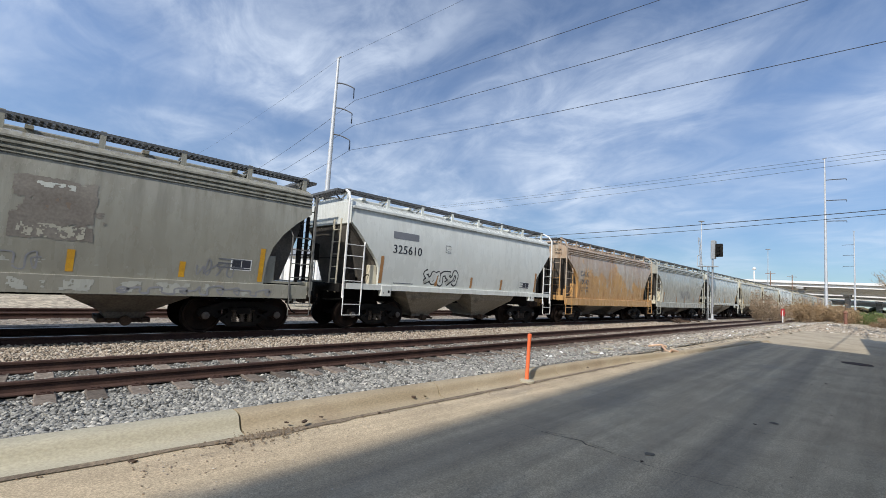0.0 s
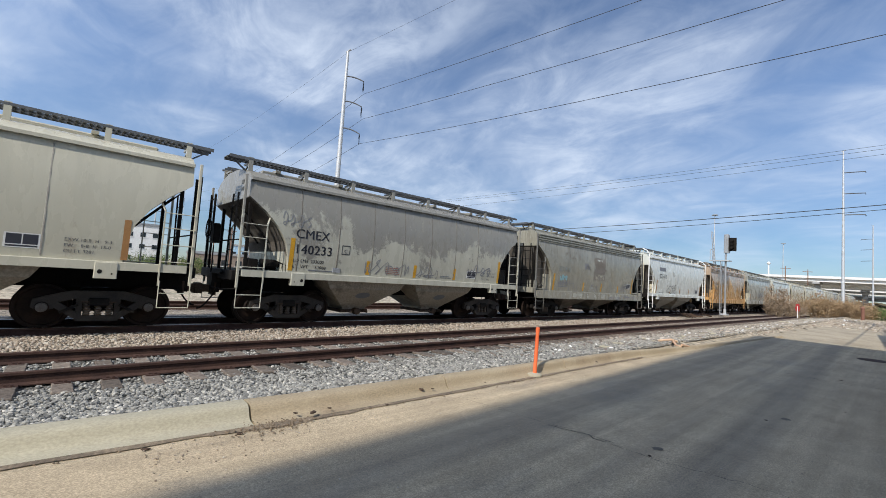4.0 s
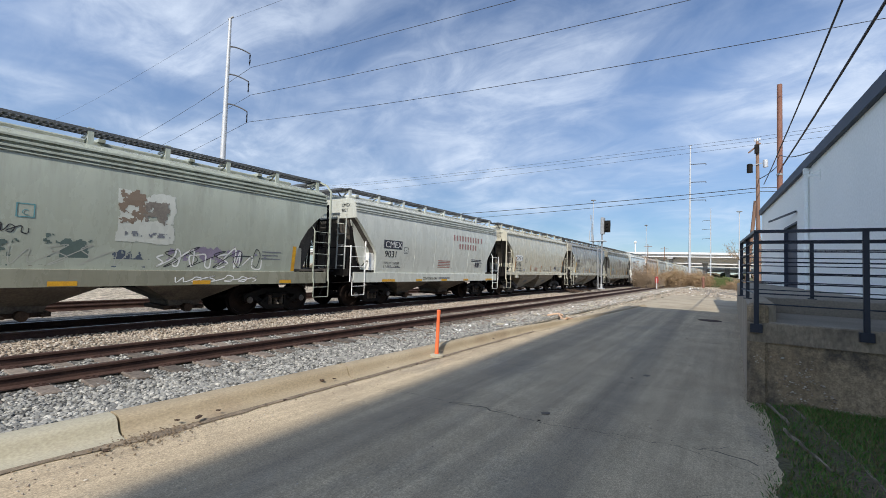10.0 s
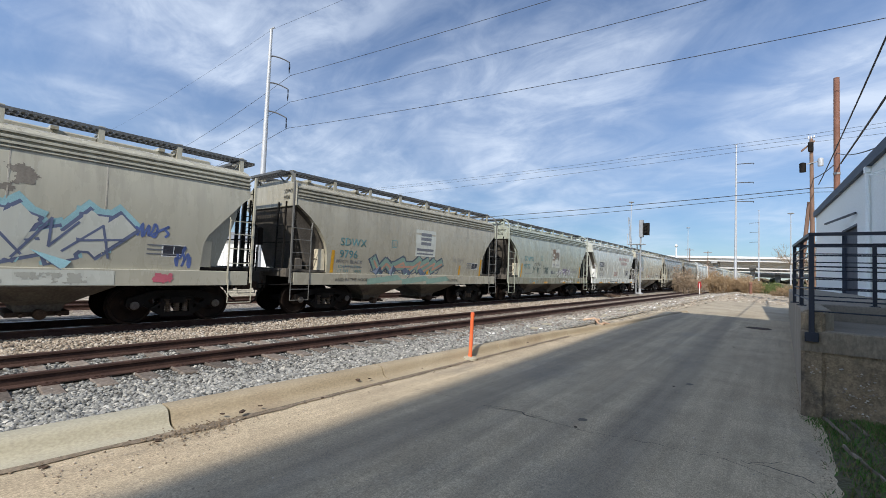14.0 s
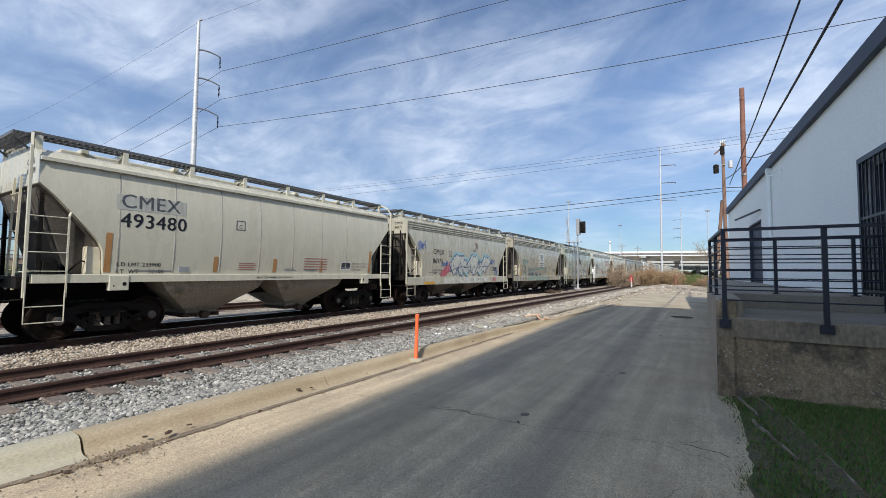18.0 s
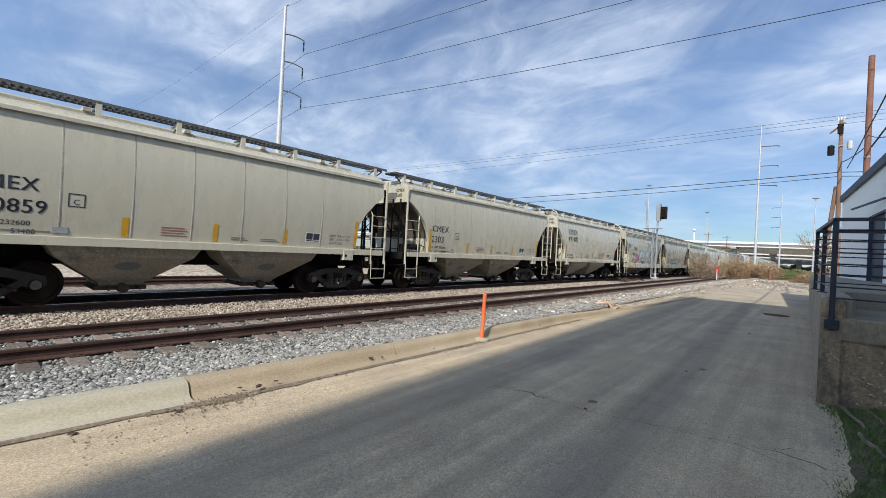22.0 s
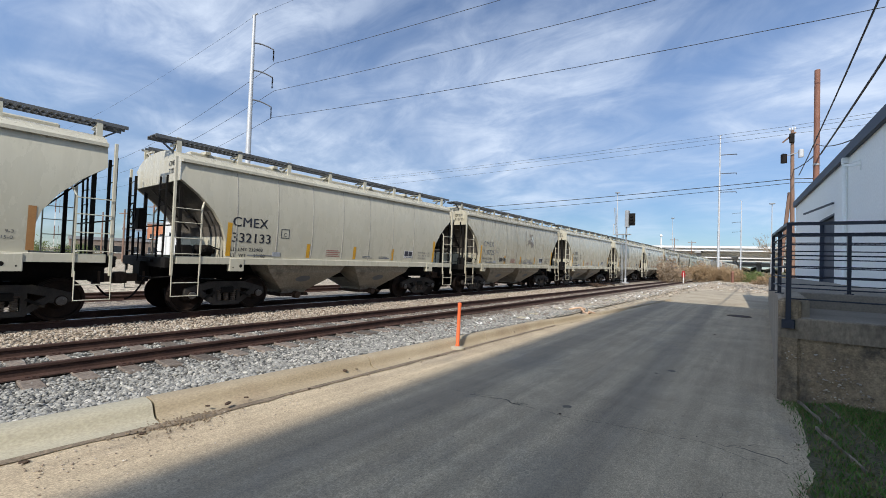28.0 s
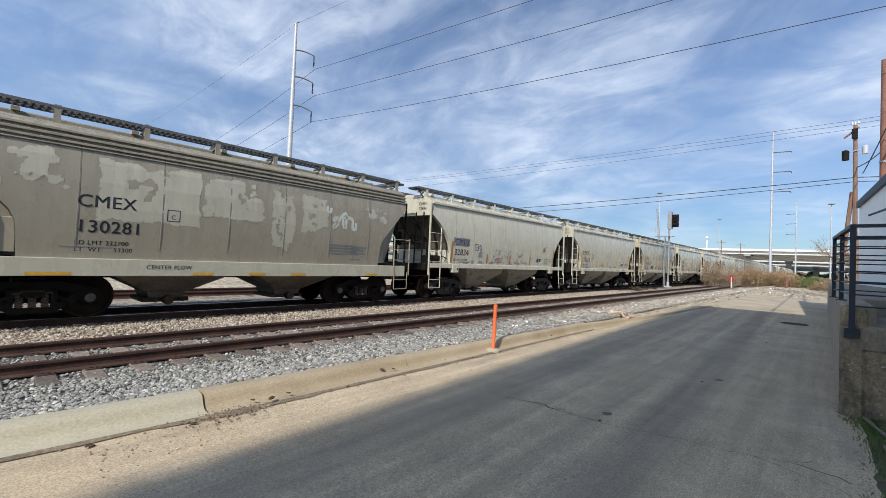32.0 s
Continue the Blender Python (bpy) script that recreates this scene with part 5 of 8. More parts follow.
def end_z(y, shape):
    """Lower edge of the side sheet near the car's ends."""
    y = abs(y)
    pts = {"slope": [(0, 1.45), (4.72, 1.45), (4.76, 1.98), (4.86, 2.20), (5.70, 3.08), (5.95, 3.30)],
           "curve": [(0, 1.45), (4.70, 1.45), (4.74, 1.90), (4.86, 2.28), (5.12, 2.65), (5.50, 3.00), (5.95, 3.32)]}[shape]
    for (a, za), (b, zb) in zip(pts, pts[1:]):
        if a <= y <= b:
            return za + (zb - za) * (y - a) / (b - a)
    return pts[-1][1]


def body_shape(shape, low):
    zs = [1.28 if low else 1.46, 1.7, 1.95, 2.2, 2.45, 2.7, 2.95, 3.2, 3.45, 3.72, 3.86, 3.96, 4.06, 4.14, 4.18, 4.19]
    ys = [-5.95, -5.7, -5.5, -5.3, -5.12, -4.98, -4.86, -4.80, -4.76, -4.74, -4.72, -4.70, -3.6, -2.4, -1.2, 0, 1.2, 2.4, 3.6, 4.70, 4.72, 4.74, 4.76, 4.80, 4.86, 4.98, 5.12, 5.3, 5.5, 5.7, 5.95]
    s = Shape()
    rings = []
    for y in ys:
        lo = end_z(y, shape)
        lo = 1.28 if low and lo < 1.5 else lo
        half = []
        for k, z in enumerate(zs):
            zz = max(z, lo) if z < 3.45 else z
            half.append((side_x(zz), y, zz))
        ring = half + [(-x, yy, zz) for x, yy, zz in reversed(half[:-1])]
        rings.append(ring)
    s.loft(rings, closed=True, caps=True)
    return s


def roof_ridge(z, h, out):
    """A rolled ridge of the side plate under the eaves."""
    x = side_x(z)
    return Shape().box(x - 0.02, x + out, -5.95, 5.95, z - h, z + h, 0.01)


RIDGES = {1: [(3.80, 0.040, 0.10)], 3: [(3.85, 0.025, 0.085), (3.74, 0.025, 0.075), (3.63, 0.022, 0.065), (3.55, 0.012, 0.04)]}


def seam_shape():
    zs = [1.5, 1.9, 2.3, 2.7, 3.1, 3.5, 3.72]
    return Shape().loft([[(side_x(z) - 0.004, -0.020, z), (side_x(z) + 0.007, -0.012, z), (side_x(z) + 0.007, 0.012, z), (side_x(z) - 0.004, 0.020, z)] for z in zs])


def sill_shape(low):
    top, bot = (1.31, 0.95) if low else (1.46, 1.28)
    s = Shape().box(1.49, 1.60, -6.0, 6.0, bot, top, 0.012)
    return s.box(1.30, 1.50, -6.0, 6.0, bot, bot + 0.02)


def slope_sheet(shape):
    """Dark cover under the end slope sheet and its foot; shade is put into its colour."""
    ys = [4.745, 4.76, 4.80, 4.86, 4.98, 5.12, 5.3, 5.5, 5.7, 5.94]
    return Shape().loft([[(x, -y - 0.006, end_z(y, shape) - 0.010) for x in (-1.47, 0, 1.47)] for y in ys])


def end_chute(shape, x0, x1):
    """The hopper's end: upright sides under the cut edge, and a steep slope that runs in to the centre sill."""
    edge = [(-y, end_z(y, shape) - 0.004) for y in (4.70, 4.74, 4.80, 4.86, 4.98, 5.12, 5.3, 5.5, 5.7, 5.9)]
    return Shape().prism([(-4.70, 1.42)] + edge + [(-5.88, 3.12), (-5.26, 1.42)], x0, x1)


def hopper_shape(low):
    """Tapered discharge hopper under the sill."""
    levels = [(1.34, 1.45, 1.20), (1.25, 1.12, 0.90), (0.62, 0.42, 0.50), (0.58, 0.36, 0.36)] if low else [(1.42, 1.50, 1.40), (1.30, 1.28, 1.05), (0.60, 0.45, 0.44), (0.55, 0.42, 0.36)]
    return Shape().loft([[(x, -y, z), (x, y, z), (-x, y, z), (-x, -y, z)] for x, y, z in levels], closed=True, caps=True)


def hopper_mark():
    """A worn oval stencil on the hopper's slope."""
    pts = [(0.26 * math.cos(k * math.pi / 8), 0.84 + 0.10 * math.sin(k * math.pi / 8)) for k in range(16)]
    return Shape().add([(0.60 + (z - 0.44) * 0.70 / 0.61 + 0.008, y, z) for y, z in pts], [tuple(range(16))])


def gate_shape():
    s = Shape().box(-0.62, 0.62, -0.50, 0.50, 0.26, 0.36, 0.01)
    s.tube((0.6, -0.3, 0.31), (0.95, -0.3, 0.31), 0.035).tube((0.6, 0.3, 0.31), (0.9, 0.3, 0.31), 0.035)
    s.lathe((0.62, 0.0, 0.31), (1, 0, 0), [(0, 0.11), (0.2, 0.11), (0.22, 0.06)], 12)
    return s


def slope_rib():
    """A stiffener under the end slope sheet."""
    return Shape().beam((0, -4.90, 2.24), (0, -5.9, 3.24), 0.06, 0.03)


def slope_post():
    return Shape().box(-0.04, 0.04, -5.84, -5.76, 1.40, 3.22)


def board_end():
    """Running board's end, carried out past the roof."""
    s = Shape()
    for x in (0.60, 0.86, 1.12):
        s.box(x - 0.012, x + 0.012, -6.44, -5.98, 4.32, 4.40)
    y = -6.42
    while y < -5.99:
        s.beam((0.60, y, 4.385), (1.12, y + 0.02, 4.385), 0.05, 0.022)
        y += 0.10
    return s.beam((1.0, -6.3, 4.30), (1.0, -5.95, 4.05), 0.035)


def slope_foot(low):
    """Upright plate at the slope's foot; on the deep-silled cars a block on each side."""
    if low:
        return Shape().box(1.18, 1.45, -5.03, -4.73, 1.40, 2.06, 0.02)
    return Shape().box(-1.42, 1.42, -4.80, -4.74, 1.40, 2.0)


def platform_shape():
    """End sill, crossover step and centre sill stub."""
    s = Shape().box(-1.5, 1.5, -6.22, -6.02, 1.18, 1.42, 0.012)
    s.box(-1.45, 1.45, -6.02, -4.6, 1.34, 1.40)
    s.box(-0.24, 0.24, -6.35, -6.12, 0.78, 1.30)
    s.box(-0.75, 0.75, -6.30, -6.05, 1.30, 1.36)
    return s


def side_ladder(style):
    """Ladder on a corner. post: flat post up to the eaves; bent: pipe that bends over to the running board; short: two short stiles."""
    s = Shape()
    if style == "post":
        s.box(1.54, 1.60, -6.125, -6.06, 1.0, 3.86, 0.008)
    elif style == "bent":
        s.box(1.55, 1.605, -6.135, -6.075, 1.0, 4.02, 0.008)
        s.beam((1.575, -6.105, 4.00), (1.40, -6.06, 4.24), 0.052, 0.052)
        s.beam((1.40, -6.06, 4.23), (1.10, -5.98, 4.37), 0.052, 0.052)
    else:
        s.beam((1.60, -6.20, 0.98), (1.60, -6.20, 2.28), 0.04, 0.03)
        s.beam((1.60, -6.20, 2.24), (1.0, -6.26, 2.24), 0.03, 0.03)
    y, top = (-6.20, 2.28) if style == "short" else (-6.10, 2.66)
    s.beam((1.60, -5.42, 0.98), (1.60, -5.42, top), 0.04, 0.03)
    s.beam((1.60, -5.42, top), (1.53, -5.34, top + 0.18), 0.04, 0.03)
    for z in (1.52, 1.88, 2.24) if style == "short" else (1.52, 1.90, 2.28, 2.62):
        s.tube((1.62, y, z), (1.62, -5.42, z), 0.012, 6)
    s.pipe([(1.62, -6.10, 1.1), (1.62, -6.10, 0.50), (1.62, -5.44, 0.50), (1.62, -5.44, 1.1)], 0.016, 6)
    s.tube((1.62, -6.10, 0.82), (1.62, -5.44, 0.82), 0.013, 6)
    return s


def end_ladder():
    s = Shape()
    for x in (1.26, 0.84):
        s.beam((x, -6.20, 1.15), (x, -6.16, 3.42), 0.04, 0.04)
    z = 1.55
    while z < 3.4:
        s.tube((1.26, -6.20, z), (0.84, -6.20, z), 0.013, 6)
        z += 0.38
    return s


def end_post():
    s = Shape().box(-0.96, -0.91, -6.19, -6.13, 1.15, 3.6).box(-1.41, -1.36, -6.19, -6.13, 1.15, 3.6)
    for z in (1.55, 1.93, 2.31, 2.69, 3.07, 3.45):
        s.tube((-1.40, -6.17, z), (-0.94, -6.17, z), 0.013, 6)
    s.beam((-1.5, -6.12, 2.2), (1.5, -6.12, 2.2), 0.03)
    return s


def walkway(x):
    """Running board: open grating between thin side bars."""
    s = Shape()
    for xx, t in ((x - 0.26, 0.012), (x, 0.008), (x + 0.26, 0.014)):
        s.box(xx - t, xx + t, -6.0, 6.0, 4.345, 4.40)
    y = -6.0
    while y < 5.9:
        s.beam((x - 0.26, y, 4.382), (x + 0.26, y + 0.03, 4.382), 0.062, 0.022)
        y += 0.128
    return s


def board_support(x):
    s = Shape().box(x + 0.22, x + 0.27, -0.06, 0.06, 4.05, 4.42)
    s.box(x - 0.27, x + 0.22, -0.03, 0.03, 4.26, 4.31)
    return s.beam((x - 0.2, 0, 4.10), (x + 0.1, 0, 4.28), 0.04)


def crosswalk(deep):
    """Grated board that joins the running boards over the car's end."""
    s = Shape()
    y1 = -5.84
    y0 = y1 - deep
    for yy in (y0, (y0 + y1) / 2, y1):
        s.box(-1.06, 1.06, yy - 0.012, yy + 0.012, 4.30, 4.37)
    x = -1.06
    while x < 1.06:
        s.beam((x, y0, 4.355), (x + 0.02, y1, 4.355), 0.05, 0.022)
        x += 0.11
    for x in (-0.7, 0.7):
        s.beam((x, y0 + 0.08, 4.30), (x, -5.92, 4.10), 0.035)
    return s


def hatch_shape():
    s = Shape().box(-0.42, 0.42, -5.3, 5.3, 4.15, 4.30, 0.03)
    for i in range(5):
        s.box(-0.5, 0.5, -4.9 + 2.2 * i, -4.75 + 2.2 * i, 4.28, 4.36)
    return s


def coupler_shape():
    s = Shape().box(-0.10, 0.10, -6.62, -6.2, 0.78, 0.98, 0.02)
    s.box(-0.17, 0.15, -6.76, -6.58, 0.74, 1.02, 0.04)
    s.box(-0.25, 0.25, -6.28, -6.2, 0.70, 1.06, 0.02)
    return s


def hose_shape():
    pts = [(0.28 + 0.02 * k, -6.22 - 0.055 * k, 0.86 - 0.48 * math.sin(math.pi * k / 18)) for k in range(10)]
    s = Shape().pipe(pts, 0.024, 6)
    s.pipe([(1.62, -6.05, 0.98), (1.0, -6.32, 0.92), (0.2, -6.34, 0.92)], 0.016, 5)
    return s


def brake_gear():
    s = Shape().box(-0.28, 0.10, -6.38, -6.2, 2.12, 2.66, 0.03)
    s.ring((-0.1, -6.48, 2.50), (0, 1, 0), 0.27, 0.018)
    for k in range(5):
        a = k * 2 * math.pi / 5
        s.tube((-0.1, -6.46, 2.50), (-0.1 + 0.27 * math.cos(a), -6.48, 2.50 + 0.27 * math.sin(a)), 0.012, 5)
    s.tube((-0.1, -6.3, 2.05), (-0.1, -6.3, 1.2), 0.02, 6)
    return s


def brake_cylinder():
    s = Shape().lathe((1.05, -5.35, 1.62), (0, 1, 0), [(0, 0.10), (0.02, 0.15), (0.45, 0.15), (0.5, 0.08), (0.8, 0.03)], 12)
    s.box(0.85, 1.25, -5.75, -5.45, 1.42, 1.75, 0.03)
    s.pipe([(1.25, -5.3, 1.5), (1.4, -5.1, 1.75), (1.4, -4.7, 1.62), (1.3, -4.6, 1.45)], 0.02, 6)
    return s


def jack_pad():
    return Shape().box(1.46, 1.62, -4.62, -4.20, 1.10, 1.44, 0.015)


def jack_hole():
    return Shape().tube((1.60, -4.30, 1.24), (1.624, -4.30, 1.24), 0.045, 12).tube((1.60, -4.52, 1.20), (1.622, -4.52, 1.20), 0.018, 8)


def side_frame():
    """Cast truck side frame with its window, pedestals and bearing ends; centred on the truck."""
    s = Shape()
    up = [(-1.06, 0.46), (-1.04, 0.62), (-0.80, 0.70), (-0.45, 0.80), (0.45, 0.80), (0.80, 0.70), (1.04, 0.62), (1.06, 0.46), (0.98, 0.40), (0.72, 0.42), (0.66, 0.56), (0.36, 0.64), (-0.36, 0.64), (-0.66, 0.56), (-0.72, 0.42), (-0.98, 0.40)]
    s.prism(up, 0.96, 1.10)
    for k in (-1, 1):
        s.beam((1.03, k * 0.70, 0.52), (1.03, k * 0.30, 0.24), 0.13, 0.16, (1, 0, 0))
        s.box(0.96, 1.10, k * 0.32 - 0.05, k * 0.32 + 0.05, 0.24, 0.68)
    s.box(0.96, 1.10, -0.36, 0.36, 0.17, 0.28, 0.01)
    s.box(0.98, 1.12, -0.30, 0.30, 0.58, 0.64)
    return s


def spring():
    prof = [(0, 0.05)]
    for k in range(5):
        prof += [(0.01 + 0.055 * k, 0.055), (0.028 + 0.055 * k, 0.078), (0.046 + 0.055 * k, 0.055)]
    return Shape().lathe((1.05, 0, 0.285), (0, 0, 1), prof, 10)


def wheelset():
    """Axle, two flanged wheels, bearing ends and bolted caps, about its own axis."""
    s = Shape().tube((-0.72, 0, 0), (0.72, 0, 0), 0.085, 10)
    for k in (-1, 1):
        s.lathe((k * 0.68, 0, 0), (k, 0, 0), [(0, 0.485), (0.035, 0.475), (0.045, 0.457), (0.135, 0.452), (0.135, 0.40), (0.09, 0.38), (0.075, 0.20), (0.12, 0.15), (0.13, 0.09)], 28)
        s.lathe((k * 0.82, 0, 0), (k, 0, 0), [(0, 0.10), (0.1, 0.115), (0.28, 0.115), (0.30, 0.09)], 14)
    return s


def caps():
    s = Shape()
    for k in (-1, 1):
        s.lathe((k * 1.12, 0, 0), (k, 0, 0), [(0, 0.095), (0.03, 0.09), (0.035, 0.05)], 14)
        for i in range(3):
            a = i * 2 * math.pi / 3
            s.tube((k * 1.15, 0.055 * math.cos(a), 0.055 * math.sin(a)), (k * 1.175, 0.055 * math.cos(a), 0.055 * math.sin(a)), 0.022, 6)
    return s


def wheel_mesh():
    if "wheelset" not in CACHE:
        s = wheelset()
        n = len(s.f)
        c = caps()
        s.add(c.v, c.f)
        me = s.mesh("wheelset", 30)
        me.materials.append(MAT_WHEEL)
        me.materials.append(MAT_CAP)
        for p in me.polygons:
            p.material_index = 1 if p.index >= n else 0
        CACHE["wheelset"] = me
    return CACHE["wheelset"]


def bolster():
    s = Shape().box(-1.14, 1.14, -0.18, 0.18, 0.50, 0.66, 0.02)
    s.box(-0.4, 0.4, -0.28, 0.28, 0.62, 0.80, 0.02)
    for k in (-1, 1):
        s.beam((-0.85, k * 0.36, 0.36), (0.85, k * 0.36, 0.36), 0.10, 0.12)
        s.beam((1.14, k * 0.34, 0.52), (1.20, k * 0.62, 0.36), 0.05, 0.05)
    return s


def on_side(shape, y, z, side=1, off=0.006):
    """Lay a flat (u, v) Shape on the body's side, reading towards +y."""
    v = [(side * ((1.60 if z + b < 1.30 else side_x(min(3.7, z + b))) + off), y + side * a, z + b) for a, b, _ in shape.v]
    s = Shape()
    s.v, s.f = v, shape.f
    return s


def block(w_, h, nz=2):
    s = Shape()
    return s.loft([[(0, h * k / nz, 0), (w_, h * k / nz, 0)] for k in range(nz + 1)])


def strokes_shape(strokes, thick):
    """Chunky spray-can strokes between points on the side."""
    s = Shape()
    for (a, b), (c, d) in strokes:
        l = math.hypot(c - a, d - b) or 1
        nx_, ny_ = -(d - b) / l * thick / 2, (c - a) / l * thick / 2
        n = 6
        k = thick / 2 / l
        s.loft([[(a + (c - a) * t + nx_, b + (d - b) * t + ny_, 0), (a + (c - a) * t - nx_, b + (d - b) * t - ny_, 0)] for t in [-k * 0.6 + (1 + 1.2 * k) * i / n for i in range(n + 1)]])
    return s


SPIKES = [[(0.1, 0, 0.5, 1), (0.5, 1, 0.55, 0.3), (0.55, 0.3, 0.9, 0.95)], [(0.1, 0.9, 0.35, 0), (0.35, 0, 0.6, 0.7), (0.6, 0.7, 0.9, 0.1)],
          [(0.05, 0.2, 0.5, 0.95), (0.5, 0.95, 0.8, 0.05), (0.2, 0.5, 0.95, 0.6)], [(0.2, 1, 0.15, 0.1), (0.15, 0.1, 0.7, 0.45), (0.7, 0.45, 0.85, 0)], [(0.1, 0.6, 0.45, 0.1), (0.45, 0.1, 0.5, 1), (0.3, 0.8, 0.95, 0.85)]]


def tag_letters(seed, y0, y1, z0, z1, count):
    """Chunky spiked strokes in a row, with no words in them."""
    r = random.Random(seed)
    out = []
    step = (y1 - y0) / count
    for i in range(count):
        y, h, lean = y0 + step * (i - 0.12), (z1 - z0) * r.uniform(0.72, 1.0), r.uniform(-0.1, 0.3) * step
        for a, b, c, d in SPIKES[r.randrange(len(SPIKES))]:
            out.append(((y + a * 1.45 * step + lean * b, z0 + 0.08 + b * (h - 0.08)), (y + c * 1.45 * step + lean * d, z0 + 0.08 + d * (h - 0.08))))
    return out


def flakes(seed, w_, h, cell, cover, size, fray=0.25):
    """Ragged flakes of an older coat: cells kept where a noise runs high, fewer towards the edges."""
    s = Shape()
    nx_, nz_ = int(w_ / cell), int(h / cell)
    for i in range(nx_):
        for j in range(nz_):
            u, v_ = (i + 0.5) / nx_, (j + 0.5) / nz_
            edge = min(1.0, min(u, 1 - u, v_, 1 - v_) / fray) if fray else 1.0
            p = Vector((i * cell / size + seed * 5.3, j * cell / size, seed * 2.1))
            q = noise.noise(p) + 0.6 * noise.noise(p * 2.7) + 0.35 * noise.noise(p * 6.0)
            if q + (edge - 1.0) * 0.9 > 0.75 - 1.5 * cover:
                k = len(s.v)
                for a, b in ((i, j), (i + 1, j), (i + 1, j + 1), (i, j + 1)):
                    s.v.append((a * cell + 0.8 * cell * noise.noise(Vector((a * 3.7, b * 2.9, seed))), b * cell + 0.8 * cell * noise.noise(Vector((a * 2.3, b * 4.1, seed + 9))), 0))
                s.f.append((k, k + 1, k + 2, k + 3))
    return s


def scribble(seed, w_, h, thick, loops):
    """A hand-sprayed tag: one line that runs through uneven hooks, bars and loops, with no words in it."""
    r = random.Random(seed)
    keys = []
    for i in range(loops):
        top, wide = r.uniform(0.55, 1.0), r.uniform(0.6, 1.15)
        form = r.choice([[(0.1, 0.5), (0.35, 1.0), (0.7, 0.7), (0.5, 0.05), (0.15, 0.2)], [(0.2, 1.0), (0.25, 0.0), (0.75, 0.9), (0.8, 0.1)], [(0.7, 0.95), (0.2, 0.75), (0.7, 0.35), (0.2, 0.0)], [(0.15, 0.9), (0.2, 0.1), (0.7, 0.0), (0.75, 0.8)], [(0.4, 1.0), (0.4, 0.0), (0.1, 0.6), (0.85, 0.7)]])
        keys += [((i + x * wide) * w_ / loops, y * top * h) for x, y in form]
    pts = []
    for i in range(len(keys) - 1):
        p0, p1, p2, p3 = keys[max(0, i - 1)], keys[i], keys[i + 1], keys[min(len(keys) - 1, i + 2)]
        for k in range(5):
            t = k / 5
            pts.append(tuple(0.5 * (2 * b + (c - a) * t + (2 * a - 5 * b + 4 * c - e) * t * t + (3 * b - a - 3 * c + e) * t ** 3) for a, b, c, e in zip(p0, p1, p2, p3)))
    v, n = [], len(pts) - 1
    for i, (x, y) in enumerate(pts):
        x2, y2 = pts[min(i + 1, n)]
        x1, y1 = pts[max(i - 1, 0)]
        l = math.hypot(x2 - x1, y2 - y1) or 1
        k = thick * (0.75 + 0.4 * abs(math.sin(i * 0.31 + seed))) / 2
        v += [(x - (y2 - y1) / l * k, y + (x2 - x1) / l * k, 0), (x + (y2 - y1) / l * k, y - (x2 - x1) / l * k, 0)]
    return Shape().add(v, [(2 * i, 2 * i + 1, 2 * i + 3, 2 * i + 2) for i in range(n)])


# dark tone paints in the shade of the down-facing end slopes
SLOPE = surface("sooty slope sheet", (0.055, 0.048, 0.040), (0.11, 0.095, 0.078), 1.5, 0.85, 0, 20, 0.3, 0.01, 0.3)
SEAM = surface("grimy weld line", (0.29, 0.27, 0.23), (0.40, 0.375, 0.32), 3.0, 0.7, 0, 30, 0.2, 0.004, 0.3)
SEAM_DARK = surface("sooty weld line", (0.13, 0.115, 0.095), (0.22, 0.20, 0.168), 3.0, 0.7, 0, 30, 0.2, 0.004, 0.3)
# darker brown hopper colour for the deep-silled cars
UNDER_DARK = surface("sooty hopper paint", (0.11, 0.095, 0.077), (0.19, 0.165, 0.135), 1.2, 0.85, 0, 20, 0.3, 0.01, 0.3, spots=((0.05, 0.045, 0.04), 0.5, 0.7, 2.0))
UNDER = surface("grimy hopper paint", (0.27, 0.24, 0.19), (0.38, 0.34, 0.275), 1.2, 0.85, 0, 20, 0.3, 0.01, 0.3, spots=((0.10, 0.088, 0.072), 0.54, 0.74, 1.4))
MAT_PAINTS = {}


def paint_of(key, *a, **k):
    if key not in MAT_PAINTS:
        MAT_PAINTS[key] = car_paint("weathered " + key + " paint", *a, **k)
    return MAT_PAINTS[key]


STRIPES = ((-4.70, 1.50, 0.88), (-2.20, 1.51, 0.42), (-0.30, 1.51, 0.42), (1.60, 1.51, 0.42), (4.12, 1.50, 0.86))
STRIPES_LOW = ((-4.56, 1.33, 0.72), (-1.75, 1.34, 0.42), (0.22, 1.34, 0.42), (2.4, 1.34, 0.42), (4.06, 1.33, 0.76))
CARS = []


def sh(key, maker, smooth=False):
    """A shared mesh drawn long and set to the car's true length."""
    def short():
        q = maker()
        q.v = [(x, y * SQUEEZE, z) for x, y, z in q.v]
        return q
    return shared(key, short, smooth)


def my(y):
    """Place of a marking along the side."""
    return 0.977 * y + 0.255


